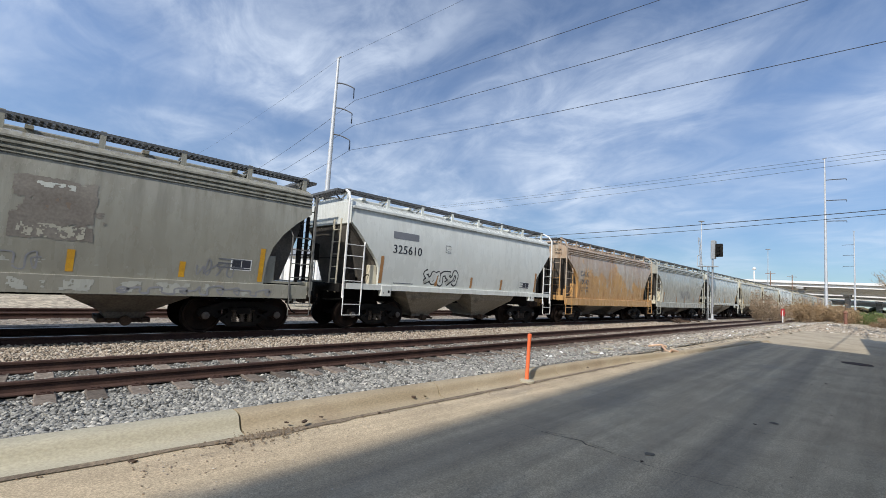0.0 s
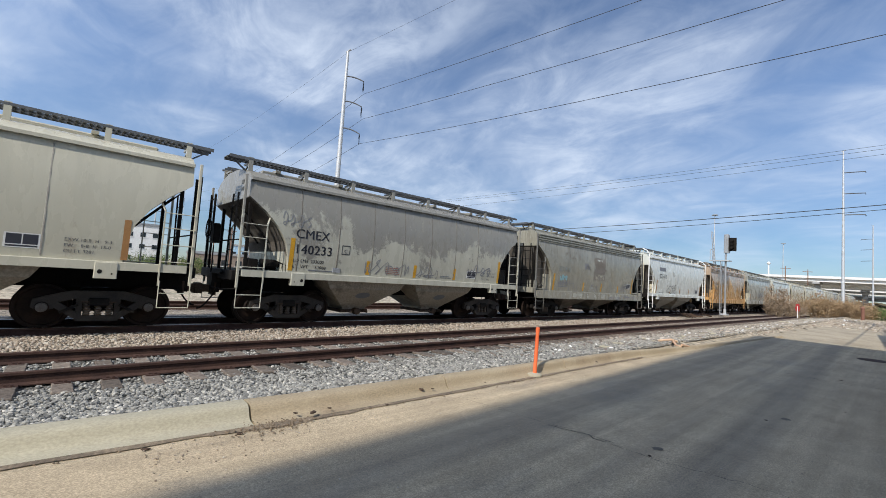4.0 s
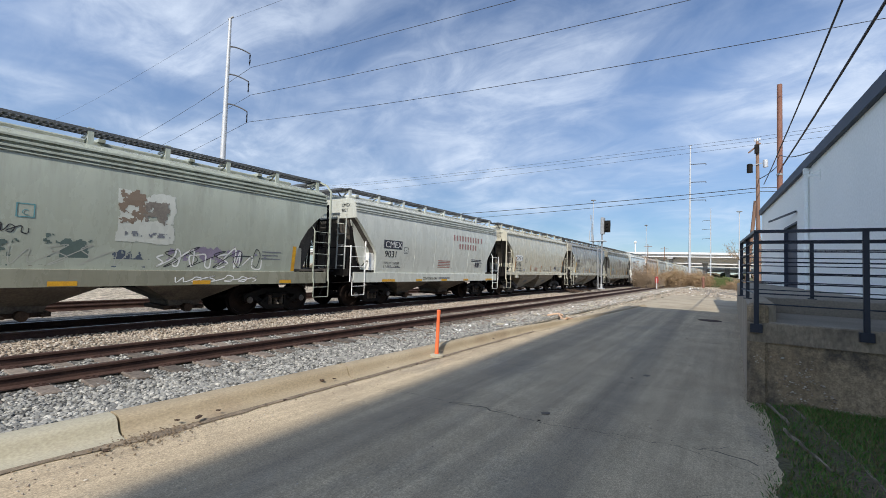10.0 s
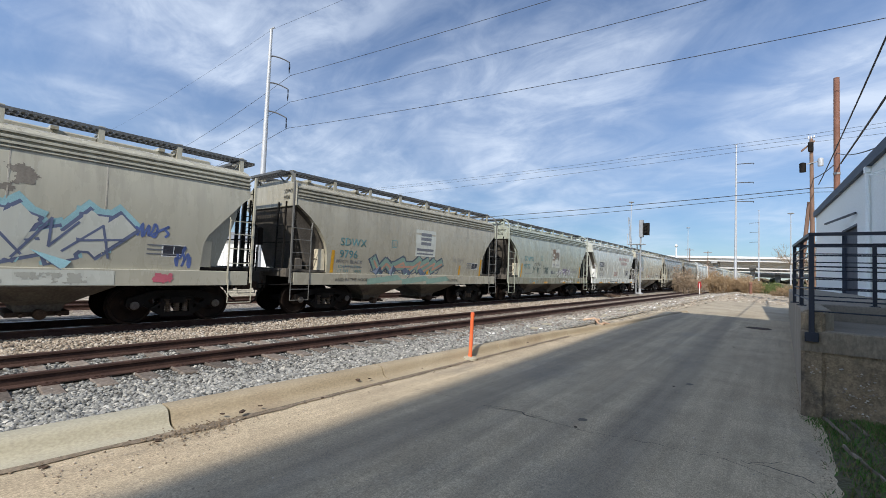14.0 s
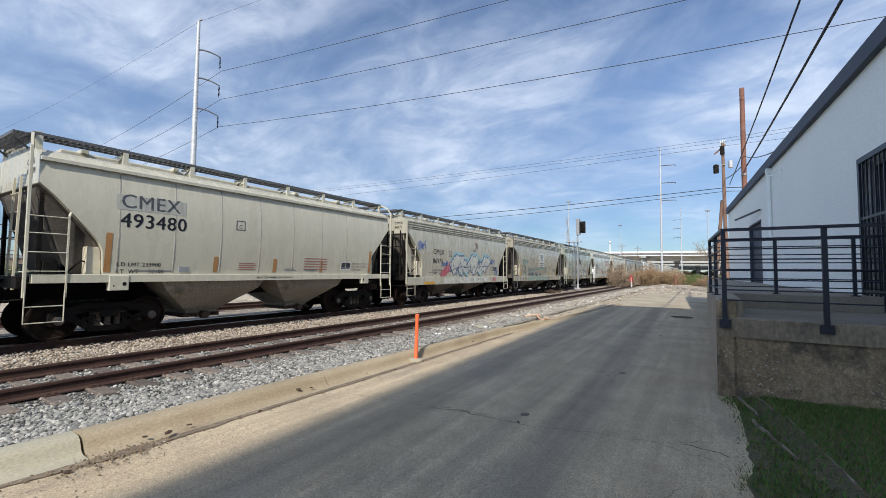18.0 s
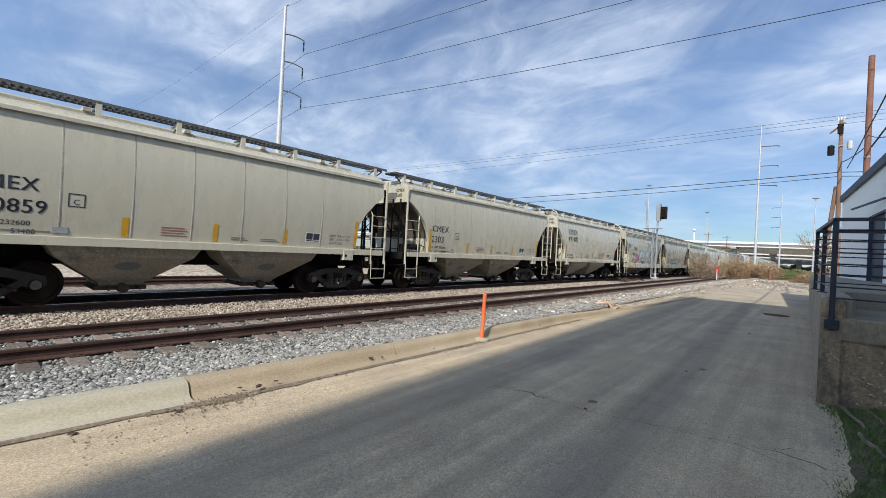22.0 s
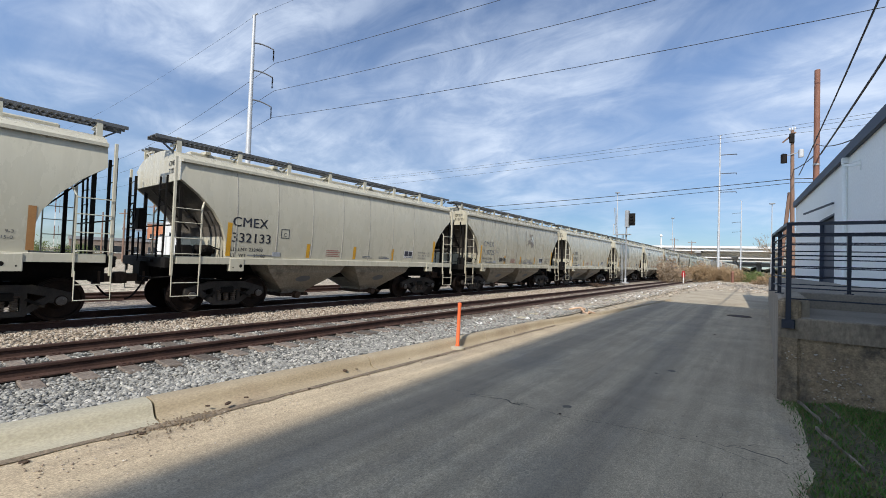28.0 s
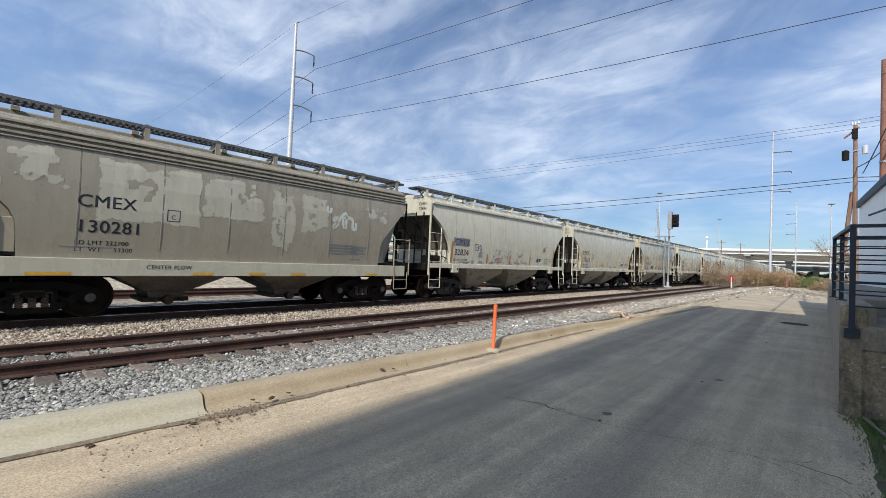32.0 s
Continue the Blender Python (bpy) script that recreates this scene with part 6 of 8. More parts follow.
def hopper_car(spec):
    """One covered hopper with its running gear, ladders, walkways and markings."""
    c = thing("hopper_car", spec["label"], "freight car", pose(MAIN_X, 0, MAIN_Z), "train cars")
    kind, seams = spec.get("shape", "slope"), spec.get("seams", 0)
    body_m, trim_m = spec["paint"], spec.get("trim", spec["paint"])
    ribs = spec.get("ribs", 1)
    low = ribs == 3
    steps = spec.get("steps", "bent" if low else "post")
    body = part("body", sh("body/%s%d" % (kind, low), lambda: body_shape(kind, low), 32), body_m, c)
    for k, ridge in enumerate(RIDGES[ribs]):
        for a in (0, 180):
            part("roof_ridge", sh("roof_ridge/%d%d" % (ribs, k), lambda: roof_ridge(*ridge)), spec.get("plate", body_m), body, "", pose(0, 0, 0, 0, 0, a))
    for i in range(spec.get("first_seam", 0), seams):
        part("weld_seam", sh("weld_seam", seam_shape), spec.get("seam_paint", SEAM), body, "", pose(0, -4.1 + 1.19 * i if seams == 7 else -3.5 + 1.47 * i, 0))
    for a in (0, 180):
        part("side_sill", sh("side_sill/%d" % low, lambda: sill_shape(low)), spec.get("sill_paint", trim_m), c, "", pose(0, 0, 0, 0, 0, a))
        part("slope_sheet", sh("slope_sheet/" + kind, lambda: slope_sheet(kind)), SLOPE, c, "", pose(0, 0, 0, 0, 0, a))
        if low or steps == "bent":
            # the chute's slope carries painted shade too, through the SLOPE colour
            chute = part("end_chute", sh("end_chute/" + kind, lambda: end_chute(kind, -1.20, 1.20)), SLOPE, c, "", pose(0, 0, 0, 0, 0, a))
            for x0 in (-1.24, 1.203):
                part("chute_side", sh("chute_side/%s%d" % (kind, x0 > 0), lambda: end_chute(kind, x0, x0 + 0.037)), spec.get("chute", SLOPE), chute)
    for y in ((-1.60, 1.60) if low else (-1.64, 1.64)):
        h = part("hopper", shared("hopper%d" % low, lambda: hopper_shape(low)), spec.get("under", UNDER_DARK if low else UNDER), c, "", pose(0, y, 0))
        part("outlet_gate", shared("outlet_gate", gate_shape, 30), MAT_BROWN, h)
        if spec.get("hopper_mark"):
            part("worn_marking", shared("worn_marking", hopper_mark), INK_FADED, h)
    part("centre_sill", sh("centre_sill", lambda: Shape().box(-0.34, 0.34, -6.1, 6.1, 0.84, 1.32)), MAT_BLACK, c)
    part("hatch_cover", sh("hatch_cover", hatch_shape), trim_m, c)
    for a in (0, 180):
        at = pose(0, 0, 0, 0, 0, a)
        part("running_board", sh("running_board", lambda: walkway(0.86)), MAT_GALV, c, "", at)
        for i in range(8):
            part("board_support", sh("board_support", lambda: board_support(0.86)), trim_m, c, "", at @ pose(0, -5.40 + 10.8 * i / 7, 0))
        for x in (-0.45, 0.45):
            part("slope_rib", sh("slope_rib", slope_rib), spec.get("brace", MAT_BLACK), c, "", at @ pose(x, 0, 0))
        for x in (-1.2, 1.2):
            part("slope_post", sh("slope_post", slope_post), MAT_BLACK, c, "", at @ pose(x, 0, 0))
        blocks = low or steps == "bent"
        part("slope_foot", sh("slope_foot%d" % blocks, lambda: slope_foot(blocks)), spec.get("foot", body_m), c, "", at)
        if blocks:
            part("slope_foot", sh("slope_foot_m", lambda: mirrored(slope_foot(True))), spec.get("foot", body_m), c, "", at)
        if low or steps == "bent":
            part("end_crosswalk", sh("end_crosswalk", lambda: crosswalk(0.44)), MAT_GALV, c, "", at)
        else:
            part("board_end", sh("board_end%d" % a, lambda: mirrored(board_end()) if a else board_end()), MAT_GALV, c, "", at)
        part("end_platform", sh("end_platform", platform_shape), spec.get("deck", MAT_BLACK), c, "", at)
        part("side_ladder", sh("side_ladder/" + steps, lambda: side_ladder(steps)), spec.get("ladder", trim_m), c, "", at)
        part("side_ladder", sh("side_ladder_m/" + steps, lambda: mirrored(side_ladder(steps))), spec.get("ladder", trim_m), c, "", at)
        part("end_ladder", sh("end_ladder", end_ladder), spec.get("ladder_end", MAT_BLACK), c, "", at)
        part("end_post", sh("end_post", end_post), MAT_BLACK, c, "", at)
        part("coupler", sh("coupler", coupler_shape), MAT_BROWN, c, "", at)
        part("air_hose", sh("air_hose", hose_shape), MAT_BLACK, c, "", at)
        for m in () if low else (0, 1):
            part("jack_hole", sh("jack_hole%d" % m, lambda: mirrored(jack_hole()) if m else jack_hole()), MAT_BLACK, c, "", at)
            part("jacking_pad", sh("jacking_pad%d" % m, lambda: mirrored(jack_pad()) if m else jack_pad()), trim_m, c, "", at)
    brake = part("brake_stand", sh("brake_stand", brake_gear), MAT_BLACK, c, "black hand-brake wheel and housing")
    part("brake_cylinder", sh("brake_cylinder", brake_cylinder, 30), spec.get("deck", MAT_BLACK), c)
    trucks = []
    for y in (-4.04, 4.04):
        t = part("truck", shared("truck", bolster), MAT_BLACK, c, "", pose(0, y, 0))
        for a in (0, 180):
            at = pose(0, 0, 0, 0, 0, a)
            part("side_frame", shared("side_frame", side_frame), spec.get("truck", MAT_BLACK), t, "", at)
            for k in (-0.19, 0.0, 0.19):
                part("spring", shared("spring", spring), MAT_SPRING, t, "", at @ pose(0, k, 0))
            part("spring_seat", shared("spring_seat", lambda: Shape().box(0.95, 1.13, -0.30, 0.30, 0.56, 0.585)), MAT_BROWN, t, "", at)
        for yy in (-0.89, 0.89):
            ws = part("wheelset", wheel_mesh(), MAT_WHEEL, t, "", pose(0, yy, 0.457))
            trucks.append((ws, yy))
    # markings
    ym, zm = my(spec.get("mark_y", -4.58)), spec.get("mark_z", 2.30)
    ink = spec.get("ink", MAT_INK)
    size, drop = spec.get("size", 0.36), spec.get("drop", (0.42, 0.66, 0.82))
    if spec.get("mark"):
        if spec.get("mark_patch"):
            part("patch", on_side(block(spec.get("patch_w", 1.02), 0.34, 3), ym - 0.08, zm - 0.05, 1, 0.004), spec["mark_patch"], c)
        part("lettering", on_side(lettering(spec["mark"], size, 1.06, 0.016), ym, zm), spec.get("mark_ink", ink), c)
    if spec.get("number"):
        part("lettering", on_side(lettering(spec["number"], size, 1.06, 0.016), ym, zm - drop[0]), ink, c)
        if spec.get("load"):
            part("lettering", on_side(lettering(spec["load"], 0.13, 1.05, 0.012), ym, zm - drop[1]), ink, c)
            part("lettering", on_side(lettering(spec["tare"], 0.13, 1.05, 0.012), ym, zm - drop[2]), ink, c)
    for t, y, z, size, m in spec.get("texts", ()):
        part("lettering", on_side(lettering(t, size, 1.05, 0.012), my(y), z), m, c)
    for y, z, w_, h, m in spec.get("bars", ()):
        part("marking", on_side(block(w_, h, 2), my(y), z), m, c)
    for y, z, h in spec.get("stripes", STRIPES_LOW if low else STRIPES):
        part("reflective_stripe", on_side(block(0.12, h, 3), my(y), z), spec.get("stripe_paint", MAT_YELLOW), c)
    for seed, y, z, w_, h, th, lp, m in spec.get("tags", ()):
        part("graffiti", on_side(scribble(seed, w_, h, th, lp), my(y), z, 1, 0.005 + 0.001 * (seed % 3)), m, c)
    for seed, y, z, w_, h, cover, size, m, off, fray in spec.get("flakes", ()):
        tagged(part("flaked_paint", on_side(flakes(seed, w_, h, 0.026, cover, size, fray), my(y), z, 1, off), m, c), kind="stuff")
    for seed, y, z, w_, h, lp, rim, fill in spec.get("bubbles", ()):
        part("graffiti", on_side(scribble(seed, w_, h, 0.19, lp), my(y), z, 1, 0.005), rim, c)
        part("graffiti", on_side(scribble(seed, w_, h, 0.10, lp), my(y), z, 1, 0.009), fill, c)
    for strokes, th, m, off in spec.get("pieces", ()):
        for k, one in enumerate(strokes):
            part("graffiti", on_side(strokes_shape([one], th), 0.255, 0, 1, off + 0.0003 * (k % 5)), m, c)
    if spec.get("box"):
        y, z = my(spec["box"][0]), spec["box"][1]
        fr = Shape()
        for a in (block(0.26, 0.02), block(0.02, 0.26)):
            fr.add(a.v, a.f)
        fr.add([(p[0], p[1] + 0.25, 0) for p in block(0.26, 0.02).v], block(0.26, 0.02).f)
        fr.add([(p[0] + 0.25, p[1], 0) for p in block(0.02, 0.27).v], block(0.02, 0.27).f)
        part("stencil_box", on_side(fr, y, z), ink, c)
        part("lettering", on_side(lettering("C", 0.15), y + 0.08, z + 0.05), ink, c)
    if spec.get("plate_at") is not None:
        y = my(spec["plate_at"])
        part("data_panel", on_side(block(0.50, 0.28), y, 1.62, 1, 0.004), MAT_WHITE, c)
        part("data_panel", on_side(block(0.21, 0.19), y + 0.03, 1.69), MAT_INK, c)
        part("data_panel", on_side(block(0.21, 0.19), y + 0.26, 1.69), MAT_INK, c)
        part("data_panel", on_side(block(0.44, 0.03), y + 0.03, 1.64), MAT_INK, c)
    if spec.get("mark") and spec.get("number") and -2 < spec["slot"] < 15:
        for k, word in enumerate((spec["mark"], spec["number"])):
            t = lettering(word, 0.17, 1.0, 0.012)
            part("lettering", Shape().add([(0.78 + u, -5.485, 3.72 - 0.19 * k + v_) for u, v_, _ in t.v], t.f), INK_FADED, c)
    if spec["slot"] > -1:
        for k, word in enumerate(("EXW 10-8  H   9-3", "EW    8-8  H  15-0", "CU FT 3281")):
            if spec.get("warn"):
                part("lettering", on_side(lettering(word, 0.092, 1.05, 0.01), 3.36, 1.82 - 0.115 * k), INK_FADED, c)
            else:
                part("marking", on_side(block(0.62 - 0.10 * (k % 2), 0.03), my(3.0), 1.66 + 0.10 * k), INK_FADED, c)
        part("marking", on_side(block(0.85, 0.03), my(-4.1), 1.52), INK_FADED, c)
    if spec.get("card"):
        part("card_holder", Shape().box(1.50, 1.545, my(spec["card"]), my(spec["card"]) + 0.26, 1.52, 1.65, 0.008), MAT_GREYBOX, c)
    if spec.get("warn") and -2 < spec["slot"] < 15:
        for k in range(4):
            part("marking", on_side(block(0.55 - 0.06 * (k % 2), 0.022), my(-1.45), 1.58 + 0.06 * k), INK_RED, c)
        for y, w_ in ((0.15, 0.45), (0.95, 0.55)):
            part("marking", on_side(block(w_, 0.022), my(y), 1.56), INK_FADED, c)
            part("marking", on_side(block(w_ * 0.8, 0.022), my(y), 1.61), INK_FADED, c)
    if spec.get("sill_text"):
        word, y, z, size = spec["sill_text"]
        t = lettering(word, size, 1.05, 0.01)
        part("lettering", Shape().add([(1.604, y + u, z + v_) for u, v_, _ in t.v], t.f), INK_FADED, c)
    CARS.append((c, spec["slot"], trucks))
    return c


def mirrored(s):
    m = Shape()
    m.v, m.f = [(-x, y, z) for x, y, z in s.v], [tuple(reversed(q)) for q in s.f]
    return m


DUN = paint_of("dun", (0.375, 0.342, 0.285), (0.255, 0.226, 0.182), 0.5, 0.1, None, 18.0, 0.6)
TAN = paint_of("tan", (0.474, 0.433, 0.359), (0.348, 0.311, 0.252), 0.3, 0.0, None, 1.0, 0.18)
TAN2 = paint_of("pale tan", (0.503, 0.466, 0.392), (0.370, 0.333, 0.274), 0.35, 0.1, None, 2.0, 0.22)
GREY = paint_of("grey", (0.385, 0.377, 0.351), (0.266, 0.255, 0.233), 0.4, 0.15, None, 3.0, 0.4)
GREY_PEEL = paint_of("peeling grey", (0.444, 0.422, 0.370), (0.296, 0.277, 0.244), 0.4, 0.1, (0.19, 0.18, 0.165), 4.0, 0.4)
GREY_WORN = paint_of("worn grey", (0.30, 0.263, 0.213), (0.205, 0.178, 0.142), 0.5, 0.1, None, 14.0, 0.5)
GREY_OLIVE = paint_of("olive grey", (0.375, 0.392, 0.345), (0.262, 0.262, 0.222), 0.45, 0.1, None, 15.0, 0.5)
SILL_GRIMY = paint_of("grimy sill", (0.27, 0.262, 0.21), (0.15, 0.14, 0.11), 0.7, 0.3, None, 16.0, 0.6)
GREY_PATCH = paint_of("pale patch", (0.43, 0.398, 0.335), (0.32, 0.293, 0.245), 0.4, 0.0, None, 17.0, 0.4)
GREY_DARK = paint_of("dull grey", (0.300, 0.285, 0.250), (0.185, 0.162, 0.130), 0.65, 0.2, None, 5.0, 0.85)
POST_DARK = plain("dull dark post paint", (0.13, 0.128, 0.118), 0.7)
WHITE = paint_of("white", (0.592, 0.592, 0.585), (0.429, 0.422, 0.400), 0.3, 0.0, None, 6.0, 0.25)
WHITE2 = paint_of("pale grey", (0.518, 0.518, 0.492), (0.385, 0.377, 0.351), 0.35, 0.0, None, 7.0, 0.3)
RUST_OR = paint_of("orange", (0.50, 0.29, 0.125), (0.31, 0.155, 0.07), 0.6, 0.35, (0.42, 0.38, 0.32), 8.0, 0.6)
CREAM = plain("cream end paint", (0.62, 0.56, 0.42), 0.6)
WARM = paint_of("warm grey", (0.429, 0.400, 0.340), (0.311, 0.281, 0.237), 0.45, 0.2, None, 9.0, 0.45)
WARM_STAINED = paint_of("stained tan", (0.43, 0.388, 0.312), (0.285, 0.25, 0.20), 0.5, 0.1, None, 11.0, 0.75)
INK_FADED = plain("faded stencil paint", (0.17, 0.18, 0.20), 0.7)
EMBLEM_OLD = surface("weathered emblem patch", (0.15, 0.13, 0.11), (0.22, 0.20, 0.17), 1.2, 0.8, 0, 20, 0.1, 0.003, 0.2)
INK_WASHED = plain("washed-out stencil paint", (0.25, 0.28, 0.275), 0.7)
INK_TEAL = plain("teal paint", (0.12, 0.30, 0.32), 0.7)
INK_MAROON = plain("faded maroon paint", (0.30, 0.16, 0.15), 0.7)
INK_RED = plain("red-brown stencil paint", (0.35, 0.13, 0.10), 0.7)
STRIPE_DULL = plain("faded orange stripe", (0.40, 0.20, 0.07), 0.6)
TAG_BLACK = plain("black spray paint", (0.03, 0.03, 0.035), 0.5)
TAG_BLUE = plain("blue spray paint", (0.10, 0.15, 0.36), 0.5)
TAG_GREEN = plain("green spray paint", (0.22, 0.33, 0.27), 0.6)
TAG_PINK = plain("pink spray paint", (0.50, 0.12, 0.16), 0.6)
TAG_SALMON = plain("salmon spray paint", (0.48, 0.27, 0.19), 0.6)
TAG_DARKGREEN = plain("dark green spray paint", (0.10, 0.14, 0.125), 0.6)
TAG_VIOLET = plain("violet spray paint", (0.26, 0.22, 0.30), 0.6)
TAG_SKY = plain("light blue spray paint", (0.28, 0.48, 0.52), 0.6)
RUST_BR = plain("rust-brown stain", (0.20, 0.15, 0.11), 0.8)
TAG_DUSK = plain("slate blue spray paint", (0.12, 0.145, 0.24), 0.6)
TAG_NIGHT = plain("dark blue spray paint", (0.075, 0.095, 0.13), 0.6)
TAG_GREY = plain("grey spray paint", (0.24, 0.24, 0.25), 0.6)

STD = dict(shape="curve", truck=MAT_TRUCK, seams=7, hopper_mark=True, card=-3.35, warn=True, plate_at=2.32, box=(-3.12, 2.06), load="LD LMT 233000", tare="LT  WT    53000")
EMBLEM = [(-0.58, 2.05, 1.2, 1.05, WHITE2), (-0.28, 2.86, 0.62, 0.12, INK_FADED), (-0.28, 2.68, 0.62, 0.12, INK_FADED), (-0.28, 2.50, 0.62, 0.12, INK_FADED), (-0.50, 2.26, 1.0, 0.10, INK_FADED), (-0.50, 2.12, 1.0, 0.06, INK_FADED)]
hopper_car(dict(STD, slot=15, paint=TAN, label="tan covered hopper car with welded side sheets"))
hopper_car(dict(slot=14, seam_paint=SEAM_DARK, steps="short", chute=GREY_WORN, paint=GREY_WORN, mark="CMEX", number="130281", load="LD LMT 232700", tare="LT  WT     53300", mark_y=-3.87, mark_z=2.37, drop=(0.52, 0.78, 0.92), seams=6, ribs=3, box=(-2.25, 2.2), stripes=(), sill_paint=GREY_PATCH,
         bars=[(y, 0.965, w_, 0.06, MAT_YELLOW) for y, w_ in ((-4.57, 0.67), (-1.64, 0.45), (-0.28, 0.44), (0.92, 0.46), (3.6, 0.5))] + [(2.2, 1.62 + 0.09 * k, 1.1 - 0.1 * (k % 2), 0.035, INK_FADED) for k in range(4)] + [(3.0, 1.45, 0.4, 0.05, INK_FADED)], tags=[(3, 2.2, 2.45, 1.1, 0.5, 0.10, 3, WHITE2), (4, 2.0, 2.9, 0.3, 0.3, 0.08, 1, WHITE2)],
         flakes=[(31, -3.55, 2.1, 2.0, 1.35, 0.80, 0.8, GREY_PATCH, 0.003, 0.06), (32, -1.55, 2.35, 1.6, 1.1, 0.72, 0.6, GREY_PATCH, 0.003, 0.08), (33, 0.25, 1.6, 0.75, 1.9, 0.62, 0.4, GREY_PATCH, 0.003, 0.12), (34, 1.15, 2.2, 0.95, 1.15, 0.72, 0.5, GREY_PATCH, 0.003, 0.1), (35, 3.3, 2.7, 1.2, 0.6, 0.55, 0.3, GREY_PATCH, 0.003, 0.2), (36, -5.1, 2.6, 1.2, 0.9, 0.55, 0.5, GREY_PATCH, 0.003, 0.2), (37, -4.0, 1.0, 8.0, 0.25, 0.42, 0.3, GREY_PATCH, 0.003, 0.2)],
         texts=[("CENTER FLOW", -2.6, 1.10, 0.13, INK_FADED)], label="grey covered hopper car with peeling paint and deep side sill"))
hopper_car(dict(STD, slot=13, paint=TAN2, mark="CMEX", mark_patch=INK_FADED, number="32834", load="LD LMT 233500", tare="LT  WT     52500", mark_y=-4.5, mark_z=2.24, stripe_paint=STRIPE_DULL, flakes=[(21, -2.95, 1.5, 0.45, 0.85, 0.62, 0.22, TAG_GREY, 0.005, 0.3), (22, -1.9, 1.5, 1.9, 0.75, 0.26, 0.14, TAG_GREY, 0.005, 0.1), (23, 0.15, 1.5, 0.9, 0.7, 0.40, 0.18, TAG_GREY, 0.005, 0.3), (24, -3.4, 1.49, 4.8, 0.12, 0.42, 0.25, TAG_GREY, 0.005, 0.1), (25, 2.9, 2.2, 0.4, 0.35, 0.6, 0.3, RUST_BR, 0.004, 0.4)],
         label="pale tan covered hopper car with worn grey marks"))
hopper_car(dict(STD, slot=12, paint=TAN, mark="CMEX", number="332133", load="LD LMT 232900", tare="LT  WT     53100", label="clean tan covered hopper car with yellow stripes"))
hopper_car(dict(STD, slot=11, seam_paint=SEAM_DARK, paint=WARM_STAINED, mark="CMEX", number="110725", load="LD LMT 233600", tare="LT  WT     52400", mark_y=-4.45, mark_z=2.36, mark_ink=INK_FADED, ink=INK_FADED, flakes=[(41, -0.2, 2.3, 2.2, 1.2, 0.45, 0.6, EMBLEM_OLD, 0.003, 0.35), (42, 1.0, 2.6, 0.5, 0.75, 0.55, 0.25, WHITE2, 0.004, 0.35)], tags=[(8, -2.75, 1.6, 0.8, 0.35, 0.04, 4, TAG_BLACK), (9, -0.2, 1.52, 1.6, 0.35, 0.03, 5, TAG_GREY)], label="dull tan covered hopper car with dirt-streaked sides"))
hopper_car(dict(STD, slot=10, paint=TAN, mark="CMEX", number="330859", load="LD LMT 232600", tare="LT  WT     53400", label="clean tan covered hopper car with dark lettering"))
hopper_car(dict(STD, slot=9, paint=TAN, mark="CMEX", number="2303", load="LD LMT 232600", tare="LT  WT     53400", label="tan covered hopper car with short number"))
hopper_car(dict(slot=8, steps="bent", shape="slope", sill_text=("VENT CAR WHEN UNLOADING", -0.63, 1.33, 0.085), card=-3.1, warn=True, paint=TAN2, mark="CMEX", mark_ink=INK_FADED, mark_patch=GREY, patch_w=1.5, number="493480", load="LD LMT 233900", tare="LT  WT     52100", mark_y=-4.45, mark_z=2.98, size=0.46, drop=(0.44, 1.34, 1.50), seams=7, box=(-1.6, 2.7), plate_at=2.6, stripe_paint=STRIPE_DULL, brace=CREAM, ladder_end=CREAM, foot=CREAM,
         bars=[(0.9, 1.60 + 0.09 * k, 1.0, 0.03, INK_RED) for k in range(5)], label="pale tan covered hopper car with cream ends"))
hopper_car(dict(slot=7, steps="post", chute=WARM, shape="slope", paint=WARM, mark="CMEX", number="86975", load="LD LMT 232600", tare="LT  WT     53400", mark_y=-3.83, mark_z=2.43, drop=(0.45, 0.84, 0.99), ribs=3, seams=5, box=(-2.3, 2.35), foot=CREAM, stripes=(), plate_at=3.3,
         tags=[(11, -5.2, 2.6, 0.75, 0.5, 0.05, 4, TAG_BLUE), (13, 2.6, 2.05, 0.9, 0.35, 0.05, 4, TAG_BLUE), (14, 3.6, 1.4, 0.4, 0.5, 0.05, 3, TAG_BLUE), (15, -3.0, 1.85, 0.6, 0.3, 0.04, 4, TAG_BLUE)],
         pieces=[([((-2.9, 1.42), (-2.3, 1.85)), ((-2.7, 1.40), (-2.2, 1.6)), ((-2.4, 1.45), (-2.1, 2.0))], 0.22, TAG_PINK, 0.004), (tag_letters(5, -2.0, 2.2, 1.55, 2.50, 5), 0.66, TAG_SKY, 0.004), (tag_letters(5, -2.0, 2.2, 1.50, 2.40, 5), 0.56, TAG_DUSK, 0.006), (tag_letters(5, -2.0, 2.2, 1.50, 2.40, 5), 0.42, WHITE2, 0.009), (tag_letters(16, -2.1, 2.2, 1.42, 2.3, 6), 0.045, TAG_DUSK, 0.012)],
         flakes=[(51, -2.95, 1.36, 1.1, 0.75, 0.62, 0.3, TAG_PINK, 0.003, 0.35), (52, -0.1, 2.4, 1.4, 1.1, 0.38, 0.4, EMBLEM_OLD, 0.0025, 0.3), (53, -2.6, 0.98, 5.0, 0.28, 0.45, 0.35, GREY, 0.0095, 0.1), (54, 3.1, 1.0, 0.5, 0.28, 0.6, 0.3, TAG_PINK, 0.0095, 0.2)],
         bars=[(-2.7, 0.97, 5.0, 0.3, WHITE2), (-4.6, 0.97, 0.9, 0.12, MAT_YELLOW)], label="dull tan covered hopper car with blue and white graffiti"))
